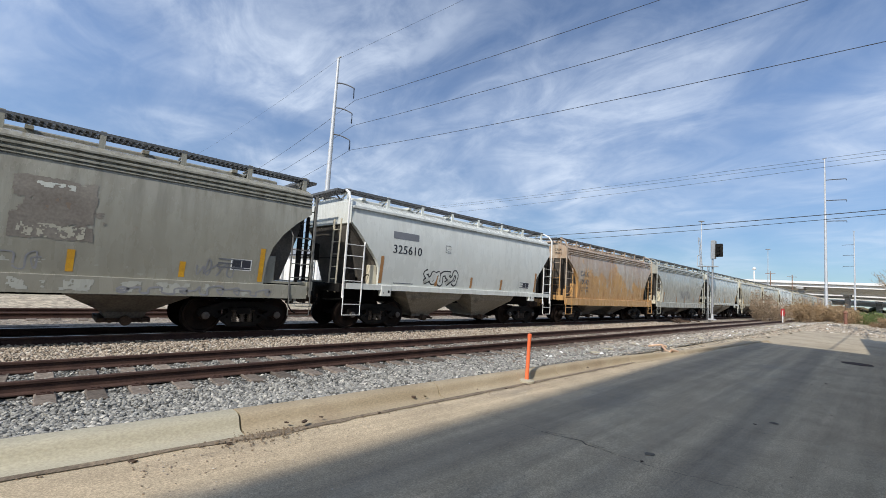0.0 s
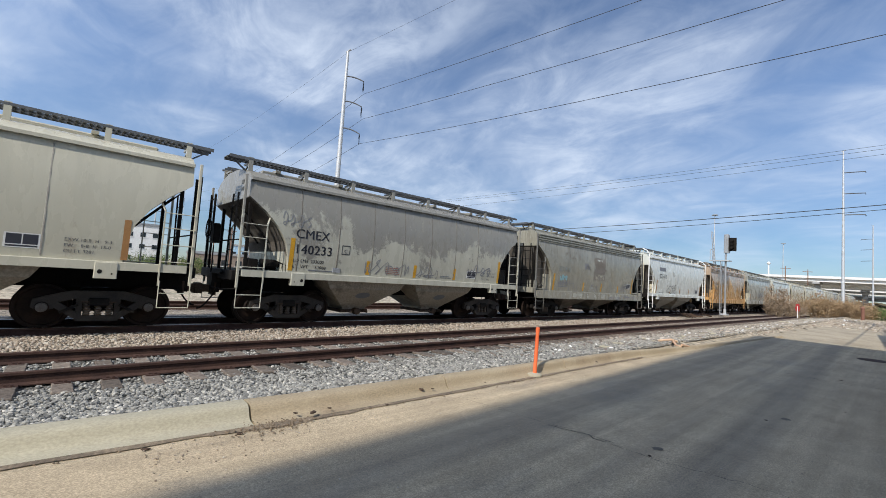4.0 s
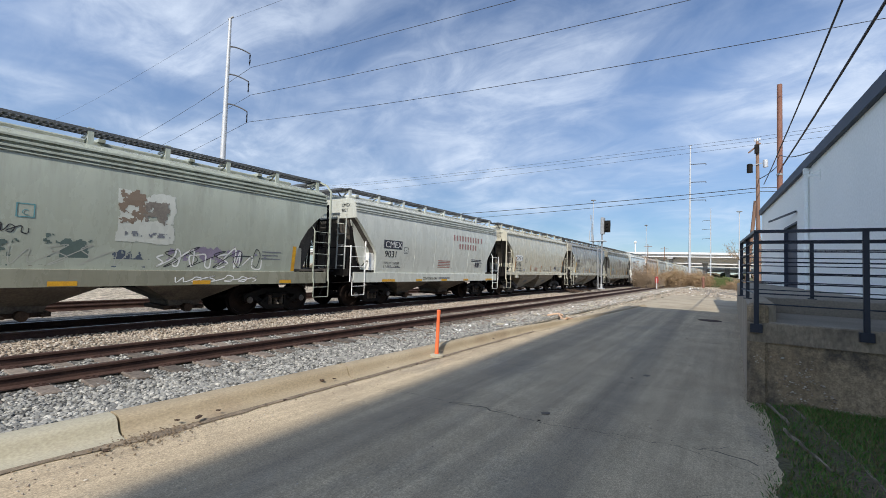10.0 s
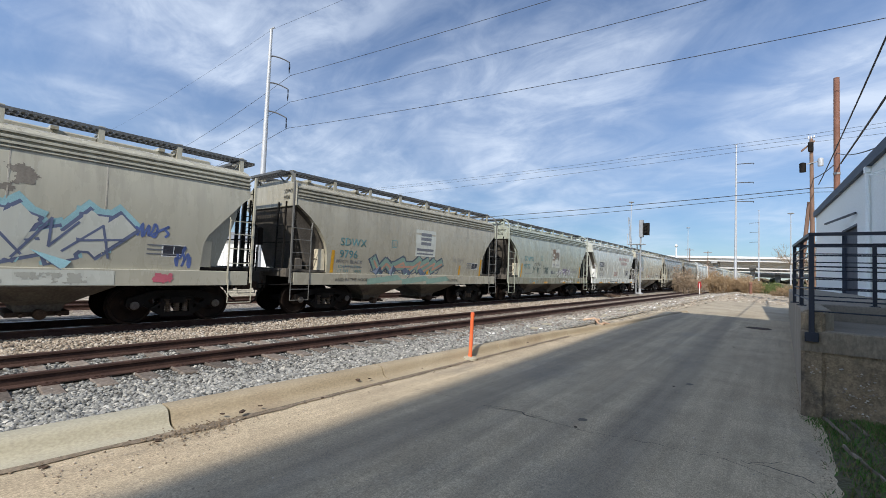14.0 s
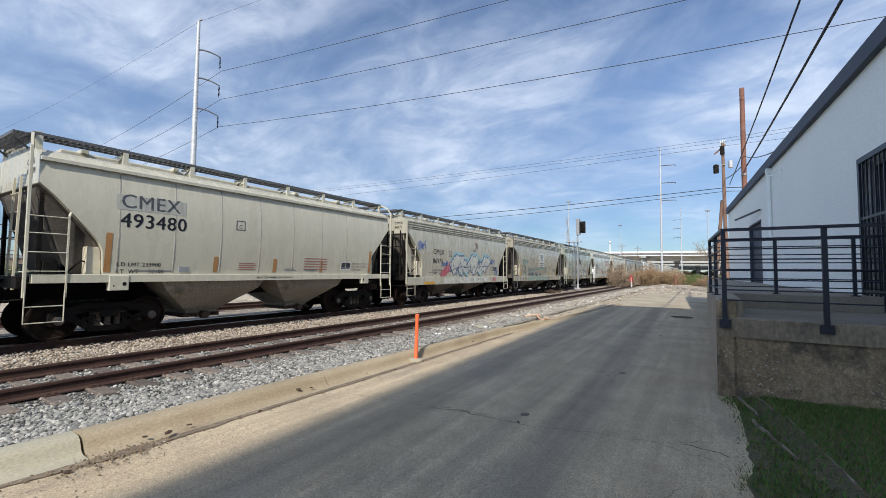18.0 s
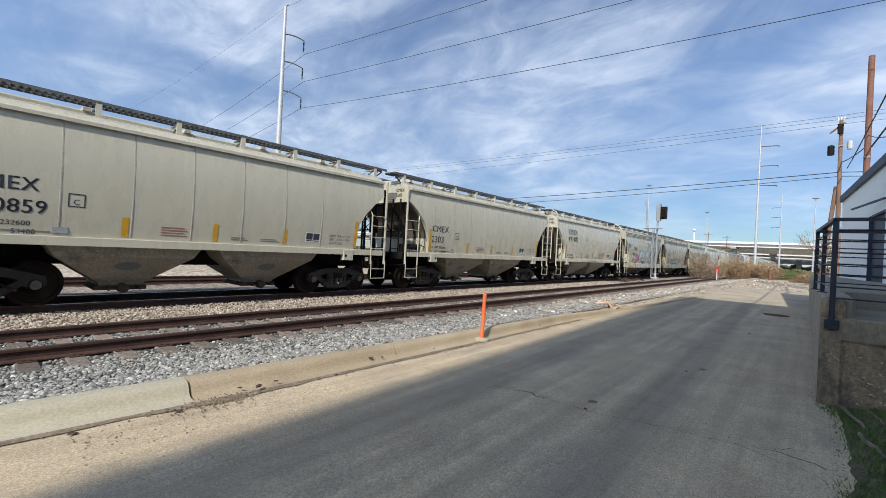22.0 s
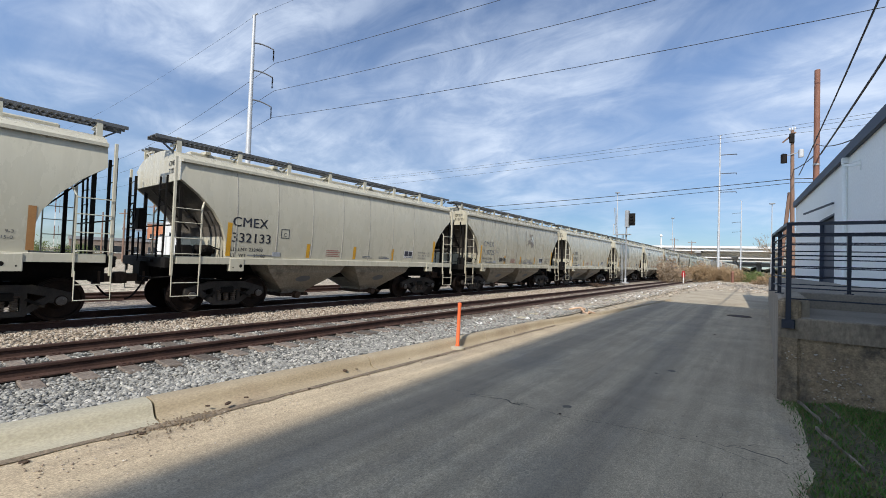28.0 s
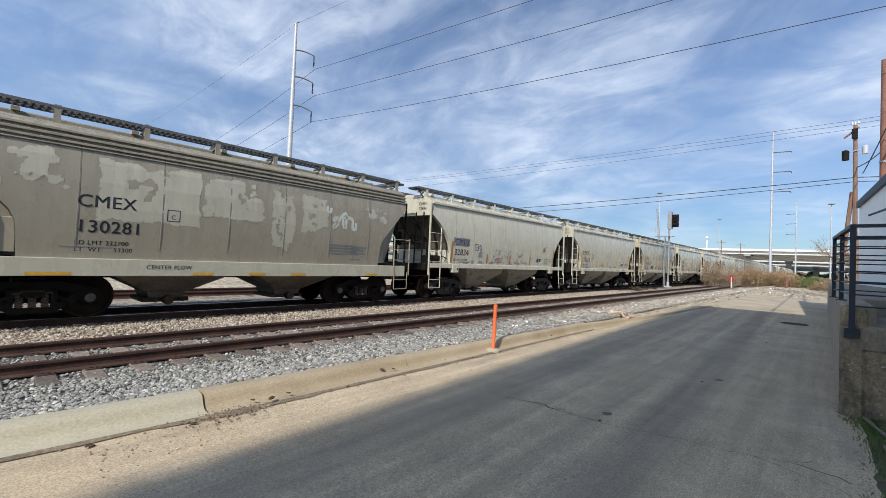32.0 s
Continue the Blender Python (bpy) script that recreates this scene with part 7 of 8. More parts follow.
hopper_car(dict(slot=6, shape="curve", paint=DUN, mark="SDWX", number="9796", mark_y=-4.25, mark_z=2.23, load="LD LMT 227200", tare="LT  WT     58800", drop=(0.40, 0.74, 0.88), mark_ink=INK_TEAL, ink=INK_TEAL, ribs=3, deck=SLOPE, ladder=POST_DARK, foot=CREAM, plate_at=3.35, box=(-1.9, 2.3), bars=EMBLEM,
         pieces=[(tag_letters(9, -2.75, 0.7, 1.32, 1.98, 4), 0.40, TAG_NIGHT, 0.004), (tag_letters(9, -2.75, 0.7, 1.32, 1.98, 4), 0.28, TAG_GREEN, 0.007), (tag_letters(9, -2.7, 0.75, 1.32, 1.9, 4), 0.08, TAG_SALMON, 0.010), ([((-2.9, 1.05), (-1.3, 1.22)), ((-1.2, 1.05), (0.3, 1.2)), ((0.2, 1.06), (1.6, 1.2))], 0.2, TAG_GREEN, 0.004)],
         tags=[(22, -2.9, 1.36, 4.0, 0.6, 0.03, 6, TAG_NIGHT), (23, 1.9, 1.9, 0.9, 0.25, 0.012, 5, TAG_GREY)],
         texts=[("PITCH BLACK", -4.35, 1.645, 0.17, TAG_GREY), ("AND IN THE HOOD", -4.4, 1.06, 0.15, TAG_GREY), ("FLORIDA", 1.6, 1.06, 0.15, TAG_GREY)], label="smooth tan covered hopper car with green graffiti"))
hopper_car(dict(slot=5, shape="curve", paint=GREY_OLIVE, sill_paint=SILL_GRIMY, mark="SDWX", number="9722", mark_y=-4.25, mark_z=2.23, mark_ink=INK_TEAL, ink=INK_TEAL, ribs=3, deck=SLOPE, foot=CREAM, box=(-2.25, 2.3), flakes=[(11, -0.62, 1.92, 1.2, 1.2, 0.82, 0.4, WHITE2, 0.004, 0.05), (12, -0.66, 2.30, 0.75, 0.85, 0.66, 0.35, RUST_BR, 0.007, 0.2), (13, -0.15, 2.35, 0.6, 0.62, 0.72, 0.3, EMBLEM_OLD, 0.008, 0.15), (14, -0.45, 2.08, 0.95, 0.12, 0.5, 0.12, INK_FADED, 0.009, 0), (15, -3.2, 1.34, 1.1, 0.6, 0.66, 0.3, TAG_DARKGREEN, 0.0035, 0.25), (17, -2.0, 1.34, 1.1, 0.68, 0.68, 0.35, TAG_DARKGREEN, 0.0035, 0.25), (18, -0.8, 1.34, 0.9, 0.55, 0.66, 0.3, TAG_NIGHT, 0.0035, 0.25), (19, 0.2, 1.34, 3.2, 0.7, 0.42, 0.3, TAG_VIOLET, 0.004, 0.2), (16, -4.5, 1.34, 8.6, 0.30, 0.40, 0.5, EMBLEM_OLD, 0.003, 0.3)],
         bars=[(y, 0.965, w_, 0.1, MAT_YELLOW) for y, w_ in ((-3.2, 0.3), (-1.72, 0.47), (1.08, 0.44), (3.6, 0.4))],
         stripes=((-4.56, 1.33, 0.72), (4.04, 1.33, 0.76)),
         tags=[(31, -3.0, 2.0, 1.0, 0.24, 0.018, 5, TAG_BLACK), (32, 0.2, 1.40, 1.5, 0.50, 0.035, 4, MAT_WHITE), (36, 1.6, 1.38, 1.5, 0.58, 0.035, 3, MAT_WHITE), (34, -2.4, 1.4, 2.2, 0.45, 0.018, 4, GREY), (35, 0.3, 1.4, 2.9, 0.55, 0.02, 5, TAG_BLACK), (38, -3.6, 1.02, 1.2, 0.2, 0.02, 4, TAG_SKY), (39, 0.6, 1.02, 2.4, 0.2, 0.025, 6, MAT_WHITE)], label="smooth grey covered hopper car with dark graffiti"))
hopper_car(dict(slot=4, steps="short", first_seam=1, seam_paint=WHITE2, chute=WHITE2, shape="slope", paint=WHITE2, mark="CMEX", number="9031", mark_ink=MAT_WHITE, mark_patch=MAT_INK, patch_w=1.1, mark_y=-4.27, mark_z=2.31, drop=(0.38, 0.66, 0.80), ribs=3, seams=5, brace=WHITE2, ladder=MAT_WHITE, ladder_end=WHITE2, foot=MAT_WHITE, plate_at=2.85, box=(-3.09, 2.10), load="LD LMT 233300", tare="LT  WT    52700",
         bars=[(0.70 + 0.262 * k, 2.91, 0.13, 0.27, INK_MAROON) for k in range(10)] + [(3.42, 2.91, 0.13, 0.27, INK_MAROON)] + [(1.22 + 0.262 * k, 2.52, 0.13, 0.27, INK_MAROON) for k in range(7)] + [(-0.54, 1.58 + 0.075 * k, 1.0, 0.03, INK_RED) for k in range(5)] + [(2.5, 1.93 + 0.08 * k, 1.0, 0.04, MAT_INK) for k in range(2)]
         + [(y, 0.965, w_, 0.09, MAT_YELLOW) for y, w_ in ((-4.4, 0.75), (-2.22, 0.4), (-0.27, 0.45), (1.72, 0.47), (4.06, 0.93))] + [(-0.5, 1.05, 0.9, 0.03, INK_FADED), (-0.5, 1.10, 0.9, 0.03, INK_FADED)],
         texts=[("CENTER FLOW", -1.72, 1.03, 0.15, MAT_INK)], stripes=(), label="pale grey covered hopper car with deep side sill"))
hopper_car(dict(STD, slot=3, paint=TAN2, number="2425", mark="CMEX", mark_patch=MAT_WHITE, mark_z=2.22, drop=(0.40, 0.60, 0.74), stripe_paint=STRIPE_DULL, label="tan covered hopper car with a white name patch"))
hopper_car(dict(STD, slot=2, seam_paint=SEAM_DARK, paint=GREY_PEEL, mark="CMEX", number="140233", load="LD LMT 233000", tare="LT  WT     53000", mark_z=2.40, tags=[(41, -2.3, 1.55, 1.9, 0.5, 0.024, 5, TAG_GREY), (42, -0.3, 1.52, 1.2, 0.45, 0.022, 5, TAG_GREY), (43, 2.3, 1.75, 1.5, 0.4, 0.045, 4, TAG_GREY), (44, -5.0, 2.7, 0.9, 0.5, 0.024, 4, TAG_GREY)], label="grey covered hopper car with peeling paint and black tags"))
hopper_car(dict(slot=1, ladder=POST_DARK, steps="post", shape="curve", paint=GREY_DARK, ribs=3, deck=GREY_DARK, plate_at=3.3, flakes=[(1, -0.72, 1.98, 1.25, 1.2, 0.98, 0.5, EMBLEM_OLD, 0.005, 0.025), (2, -0.40, 2.98, 0.62, 0.12, 0.50, 0.2, WHITE2, 0.008, 0), (3, -0.60, 2.02, 1.0, 0.26, 0.40, 0.10, WARM, 0.008, 0), (4, -0.45, 2.4, 0.8, 0.5, 0.42, 0.35, RUST_BR, 0.007, 0.3), (5, 0.42, 2.3, 0.38, 0.45, 0.45, 0.12, EMBLEM_OLD, 0.005, 0.4), (6, -1.45, 2.3, 0.6, 0.40, 0.36, 0.10, EMBLEM_OLD, 0.005, 0.4), (7, -4.4, 2.72, 3.4, 0.7, 0.30, 0.16, EMBLEM_OLD, 0.004, 0.35), (8, -2.6, 1.34, 5.2, 0.35, 0.34, 0.35, GREY, 0.004, 0.3), (9, -4.8, 0.98, 9.0, 0.30, 0.42, 0.4, GREY, 0.004, 0.15)], tags=[(51, -4.1, 1.6, 0.9, 0.3, 0.06, 3, TAG_GREY), (52, -3.2, 1.35, 0.9, 0.5, 0.03, 2, TAG_GREY), (53, -4.0, 1.88, 0.7, 0.22, 0.09, 3, TAG_SKY), (54, -0.9, 1.4, 0.8, 0.45, 0.03, 3, TAG_GREY), (55, 2.5, 1.45, 0.9, 0.4, 0.03, 4, TAG_GREY), (56, -1.7, 2.5, 0.5, 0.3, 0.06, 4, TAG_GREY), (57, 1.0, 1.0, 3.5, 0.2, 0.04, 9, TAG_GREY)],
         texts=[("SDWX", -4.15, 2.26, 0.34, INK_WASHED)], stripes=((-4.56, 1.33, 0.80), (-1.75, 1.36, 0.44), (0.18, 1.38, 0.44), (2.18, 1.38, 0.36), (4.0, 1.36, 0.86)), label="dull grey covered hopper car with faded emblem"))
hopper_car(dict(slot=0, steps="bent", shape="slope", paint=WHITE, number="325610", size=0.40, mark_y=-4.25, mark_z=2.94, seams=0, brace=CREAM, ladder_end=CREAM, ladder=MAT_WHITE, foot=CREAM, stripe_paint=STRIPE_DULL, plate_at=3.2, box=(-1.8, 2.75), bars=[(-4.25, 3.0, 1.1, 0.24, INK_FADED)], bubbles=[(61, -2.8, 1.62, 1.75, 0.52, 5, TAG_BLACK, WHITE)], tags=[(62, -2.8, 1.30, 1.6, 0.13, 0.03, 9, TAG_BLACK)],
         label="white covered hopper car with black tag"))
hopper_car(dict(slot=-1, shape="curve", ribs=3, deck=RUST_OR, stripe_paint=STRIPE_DULL, paint=RUST_OR, mark_ink=INK_FADED, ink=INK_FADED, mark="CAIX", number="10042", load="LD LMT 222000", tare="LT  WT     52000", mark_z=2.5, seams=6, brace=RUST_OR, ladder=RUST_OR, ladder_end=RUST_OR, foot=RUST_OR, plate_at=None, label="orange covered hopper car with rust-streaked sides"))
hopper_car(dict(slot=-2, shape="curve", ribs=3, deck=CREAM, foot=CREAM, ladder_end=CREAM, paint=GREY, label="grey covered hopper car with faint tags", tags=[(71, -1.0, 1.6, 2.4, 0.9, 0.06, 5, TAG_GREY)], stripe_paint=STRIPE_DULL))
hopper_car(dict(slot=-3, shape="slope", foot=CREAM, ladder_end=CREAM, paint=WHITE2, label="pale grey covered hopper car"))
hopper_car(dict(slot=-4, foot=CREAM, paint=TAN, label="tan covered hopper car"))
hopper_car(dict(slot=-5, paint=TAN2, label="pale tan covered hopper car"))
hopper_car(dict(slot=-6, paint=WHITE, label="white covered hopper car"))
hopper_car(dict(slot=-7, paint=TAN, label="tan covered hopper car"))
hopper_car(dict(slot=-8, paint=GREY, label="grey covered hopper car"))
hopper_car(dict(slot=-9, paint=WARM, label="dull tan covered hopper car"))
hopper_car(dict(slot=-10, paint=RUST_OR, label="rust-brown covered hopper car"))
hopper_car(dict(slot=-11, paint=TAN2, label="pale tan covered hopper car"))
hopper_car(dict(slot=-12, paint=GREY, label="grey covered hopper car"))


# ---- weeds, lawn, small things ----
def tuft(name, label, category, mat, spots, kind="stuff"):
    """Upright blades gathered in one mesh. spots: (x, y, z, height, width, lean)."""
    r = random.Random(name + label)
    v, f = [], []
    for x, y, z, h, w_, lean in spots:
        a = r.uniform(0, 6.3)
        dx, dy = math.cos(a) * w_, math.sin(a) * w_
        b = r.uniform(0, 6.3)
        lx, ly = math.cos(b) * lean * h, math.sin(b) * lean * h
        n = len(v)
        v += [(x - dx, y - dy, z), (x + dx, y + dy, z), (x + lx * 0.4 + dx * 0.7, y + ly * 0.4 + dy * 0.7, z + h * 0.6), (x + lx * 0.4 - dx * 0.7, y + ly * 0.4 - dy * 0.7, z + h * 0.6), (x + lx, y + ly, z + h)]
        f += [(n, n + 1, n + 2, n + 3), (n + 3, n + 2, n + 4)]
    me = bpy.data.meshes.new(name)
    me.from_pydata(v, [], f)
    me.update()
    me.materials.append(mat)
    return tagged(new(name, me), label, category, "", kind)


def lawn():
    r = random.Random(21)
    offs = [-0.30, -0.2, -0.14, -0.08, -0.04, 0.0, 0.04, 0.08, 0.12, 0.16, 0.22, 0.3, 0.4, 0.55, 0.8, 1.2, 1.8, 2.6, 3.6, 4.8, 6.2]

    def lawn_z(x, y, d):
        return -0.028 + 0.07 * min(1.0, max(0.0, d + 0.17) / 0.6) + 0.03 * min(1.0, max(0.0, d - 0.5)) + 0.010 * noise.noise(Vector((x * 2.2, y * 2.2, 5))) + 0.004 * noise.noise(Vector((x * 9, y * 9, 7)))

    rows = []
    for i in range(130):
        y = -4 + 0.081 * i
        rows.append([(lane_edge(y) + d, y, lawn_z(lane_edge(y) + d, y, d)) for d in offs])
    setting("lawn", Shape().loft(rows), MAT_LAWN, "shaded lawn of short grass with worn soil beside the dock", "lawn", True)
    spots = []
    while len(spots) < 95000:
        x, y = r.uniform(-0.1, 5.2), 6.36 - 5.2 * r.random() ** 1.3
        edge = lane_edge(y)
        if x < edge - 0.10:
            continue
        worn = 0.7 * noise.noise(Vector((x * 1.9, y * 1.9, 0))) + 0.9 * min(1.0, (x - edge) / 0.45) - 0.30
        path = abs((x - 0.50) - (6.2 - y) * 0.14) < 0.10
        if worn + r.uniform(-0.35, 0.35) < 0 or (path and r.random() < 0.75):
            continue
        spots.append((x, y, lawn_z(x, y, x - edge) - 0.008, r.uniform(0.018, 0.062), r.uniform(0.003, 0.006), r.uniform(0.2, 0.9)))
    tuft("grass", "short green grass beside the concrete dock", "grass", MAT_GRASS, spots)


lawn()


MAT_TIMBER = surface("rotten timber", (0.07, 0.052, 0.036), (0.28, 0.235, 0.18), 7.0, 0.95, 0, 30, 0.5, 0.01, 0.4)


def timber():
    for x0, y0, x1, y1 in ((0.32, 6.28, 0.46, 5.55), (0.40, 5.32, 0.62, 4.40), (0.52, 6.30, 0.62, 5.85), (0.70, 5.68, 0.90, 4.05)):
        t = Shape()
        n = 6
        r = random.Random(int(x0 * 100))
        pts = [(x0 + (x1 - x0) * i / n + r.uniform(-0.006, 0.006), y0 + (y1 - y0) * i / n, 0.045 + r.uniform(-0.008, 0.008)) for i in range(n + 1)]
        for p, q in zip(pts, pts[1:]):
            t.beam(p, q, 0.016, 0.03)
        tagged(part("edging_timber", t, MAT_TIMBER), "rotten timber edging sunk in the lawn", "timber", "lawn edging")


timber()


def shrub(label, at, h, w_, n, mat, seed, stems=26):
    """A multi-stemmed shrub: thin stems and a ragged cloud of small leaves or twig ends."""
    r = random.Random(seed)
    s = thing("shrub", label, "shrub", pose(at[0], at[1], at[2]), "shrubs")
    st, v, f = Shape(), [], []
    tips = []
    for i in range(stems):
        a, rad = r.uniform(0, 6.3), w_ * 0.5 * math.sqrt(r.random())
        hh = h * r.uniform(0.55, 1.0) * (1 - 0.35 * (rad / (w_ * 0.5)) ** 2)
        b = Vector((rad * 0.5 * math.cos(a), rad * 0.5 * math.sin(a), 0))
        m = Vector((rad * 0.8 * math.cos(a), rad * 0.8 * math.sin(a), hh * 0.55))
        t = Vector((rad * 1.1 * math.cos(a) + r.uniform(-0.1, 0.1), rad * 1.1 * math.sin(a) + r.uniform(-0.1, 0.1), hh))
        st.tube(b, m, 0.014, 4, 0.010).tube(m, t, 0.010, 4, 0.004)
        tips.append((b, m, t))
    tagged(part("stem", st, MAT_TWIG, s), kind="stuff")
    for i in range(n):
        b, m, t = tips[r.randrange(len(tips))]
        k = r.random() ** 0.6
        p = (b.lerp(m, k * 2) if k < 0.5 else m.lerp(t, k * 2 - 1)) + Vector((r.gauss(0, 0.13), r.gauss(0, 0.13), r.gauss(0, 0.10))) * w_ / 2.2
        p.z = max(0.03, p.z)
        d = Vector((r.gauss(0, 1), r.gauss(0, 1), r.gauss(0.7, 0.8))).normalized() * r.uniform(0.08, 0.26) * (h / 2) ** 0.5
        e = d.orthogonal().normalized() * r.uniform(0.010, 0.028) * (h / 2) ** 0.5
        e = Matrix.Rotation(r.uniform(0, 6.3), 3, d) @ e
        q = len(v)
        v += [p - e, p + e, p + d * 0.6 + e * 0.8, p + d, p + d * 0.6 - e * 0.8]
        f += [(q, q + 1, q + 2, q + 3, q + 4)]
    part("foliage", Shape().add(v, f), mat, s)
    return s


r_sh = random.Random(77)
for i, (x, y, h, w_, mat, lab) in enumerate([
        (-9.6, 57.5, 2.9, 3.0, MAT_TWIG, "leafless brown brush beside the siding"), (-8.5, 59.5, 2.0, 2.4, MAT_TWIG, "leafless brown brush beside the siding"), (-10.4, 61.5, 2.3, 2.6, MAT_TWIG, "leafless brown brush beside the siding"),
        (-7.0, 66.0, 2.6, 3.4, MAT_DRY, "dry rust-coloured tall weeds"), (-5.4, 68.0, 2.5, 3.6, MAT_DRY, "dry rust-coloured tall weeds"), (-3.8, 67.0, 2.2, 3.4, MAT_DRY, "dry rust-coloured tall weeds"), (-6.2, 71.5, 2.8, 4.0, MAT_DRY, "dry tan tall weeds"), (-4.2, 73.0, 2.6, 4.0, MAT_DRY, "dry tan tall weeds"), (-7.9, 72.0, 2.2, 3.2, MAT_DRY, "dry tan tall weeds"), (-10.2, 74.0, 3.0, 4.2, MAT_TWIG, "leafless brown brush beside the main line"),
        (-2.4, 69.0, 1.9, 3.2, MAT_GREEN, "green weeds at the lane's end"), (-1.2, 70.5, 1.8, 3.0, MAT_GREEN, "green weeds at the lane's end"), (0.4, 66.0, 1.7, 3.0, MAT_DRY, "dry tan weeds at the lane's end"), (-0.2, 60.0, 0.9, 2.4, MAT_DRY, "low dry weeds at the lane's end"), (1.2, 55.0, 1.3, 2.6, MAT_DRY, "dry tan weeds by the warehouse"),
        (-65.2, 10.3, 2.9, 4.5, MAT_GREEN, "green brush beyond the far track"), (-66, 14, 2.0, 5.0, MAT_GREEN, "green brush beyond the far track"), (-70, 8, 2.2, 6.0, MAT_GREEN, "green brush beyond the far track"), (-62, 26, 2.0, 5.0, MAT_DRY, "dry brush beyond the far track"), (-74, 31, 3.4, 7.0, MAT_GREEN, "green brush by the storage building")]):
    shrub(lab, (x, y, -0.3), h * r_sh.uniform(0.9, 1.4), w_ * r_sh.uniform(0.75, 1.0), 1700 if mat is MAT_TWIG else 3200, mat, 100 + i, 44)


def bare_tree(at, h, seed):
    r = random.Random(seed)
    t = thing("tree", "leafless winter tree behind the warehouse", "tree", pose(*at))
    s = Shape()
    tips = Shape()

    def grow(p, d, l, rad, depth):
        q = p + d * l
        (s if depth > 2 else tips).tube(p, q, rad, 5, rad * 0.65)
        if depth == 0:
            return
        for k in range(3 if depth > 1 else 4):
            e = (d + Vector((r.uniform(-0.8, 0.8), r.uniform(-0.8, 0.8), r.uniform(-0.1, 0.6)))).normalized()
            grow(q, e, l * r.uniform(0.6, 0.85), rad * 0.6, depth - 1)

    grow(Vector((0, 0, 0)), Vector((0.05, 0, 1)), h * 0.24, 0.10, 6)
    part("trunk", s, MAT_TWIG, t)
    part("crown", tips, MAT_TWIG, t)


bare_tree((1.5, 50.0, -0.3), 7.0, 5)
bare_tree((2.1, 56.0, -0.3), 6.5, 9)


def red_marker(x, y, h, label):
    m = thing("marker_post", label, "post", pose(x, y, -0.25), "red markers")
    part("post", Shape().tube((0, 0, 0), (0, 0, h), 0.045, 8), MAT_WHITE, m)
    part("target", Shape().box(-0.16, 0.16, -0.03, 0.03, h * 0.55, h + 0.2, 0.04).box(-0.22, 0.22, -0.035, 0.035, h * 0.75, h * 0.75 + 0.16), MAT_RED, m, "red painted plate")


red_marker(-7.7, 57.0, 1.25, "red switch marker on a pale post beside the siding")


def hydrant():
    h = thing("fire_hydrant", "faded red pipe stand in the weeds", "hydrant", pose(-3.2, 63.0, -0.2))
    part("barrel", Shape().lathe((0, 0, 0), (0, 0, 1), [(0, 0.22), (0.06, 0.22), (0.07, 0.15), (1.3, 0.15), (1.32, 0.2), (1.4, 0.2), (1.55, 0.08)], 12), MAT_RUST_POLE, h, "", None, 30)


hydrant()


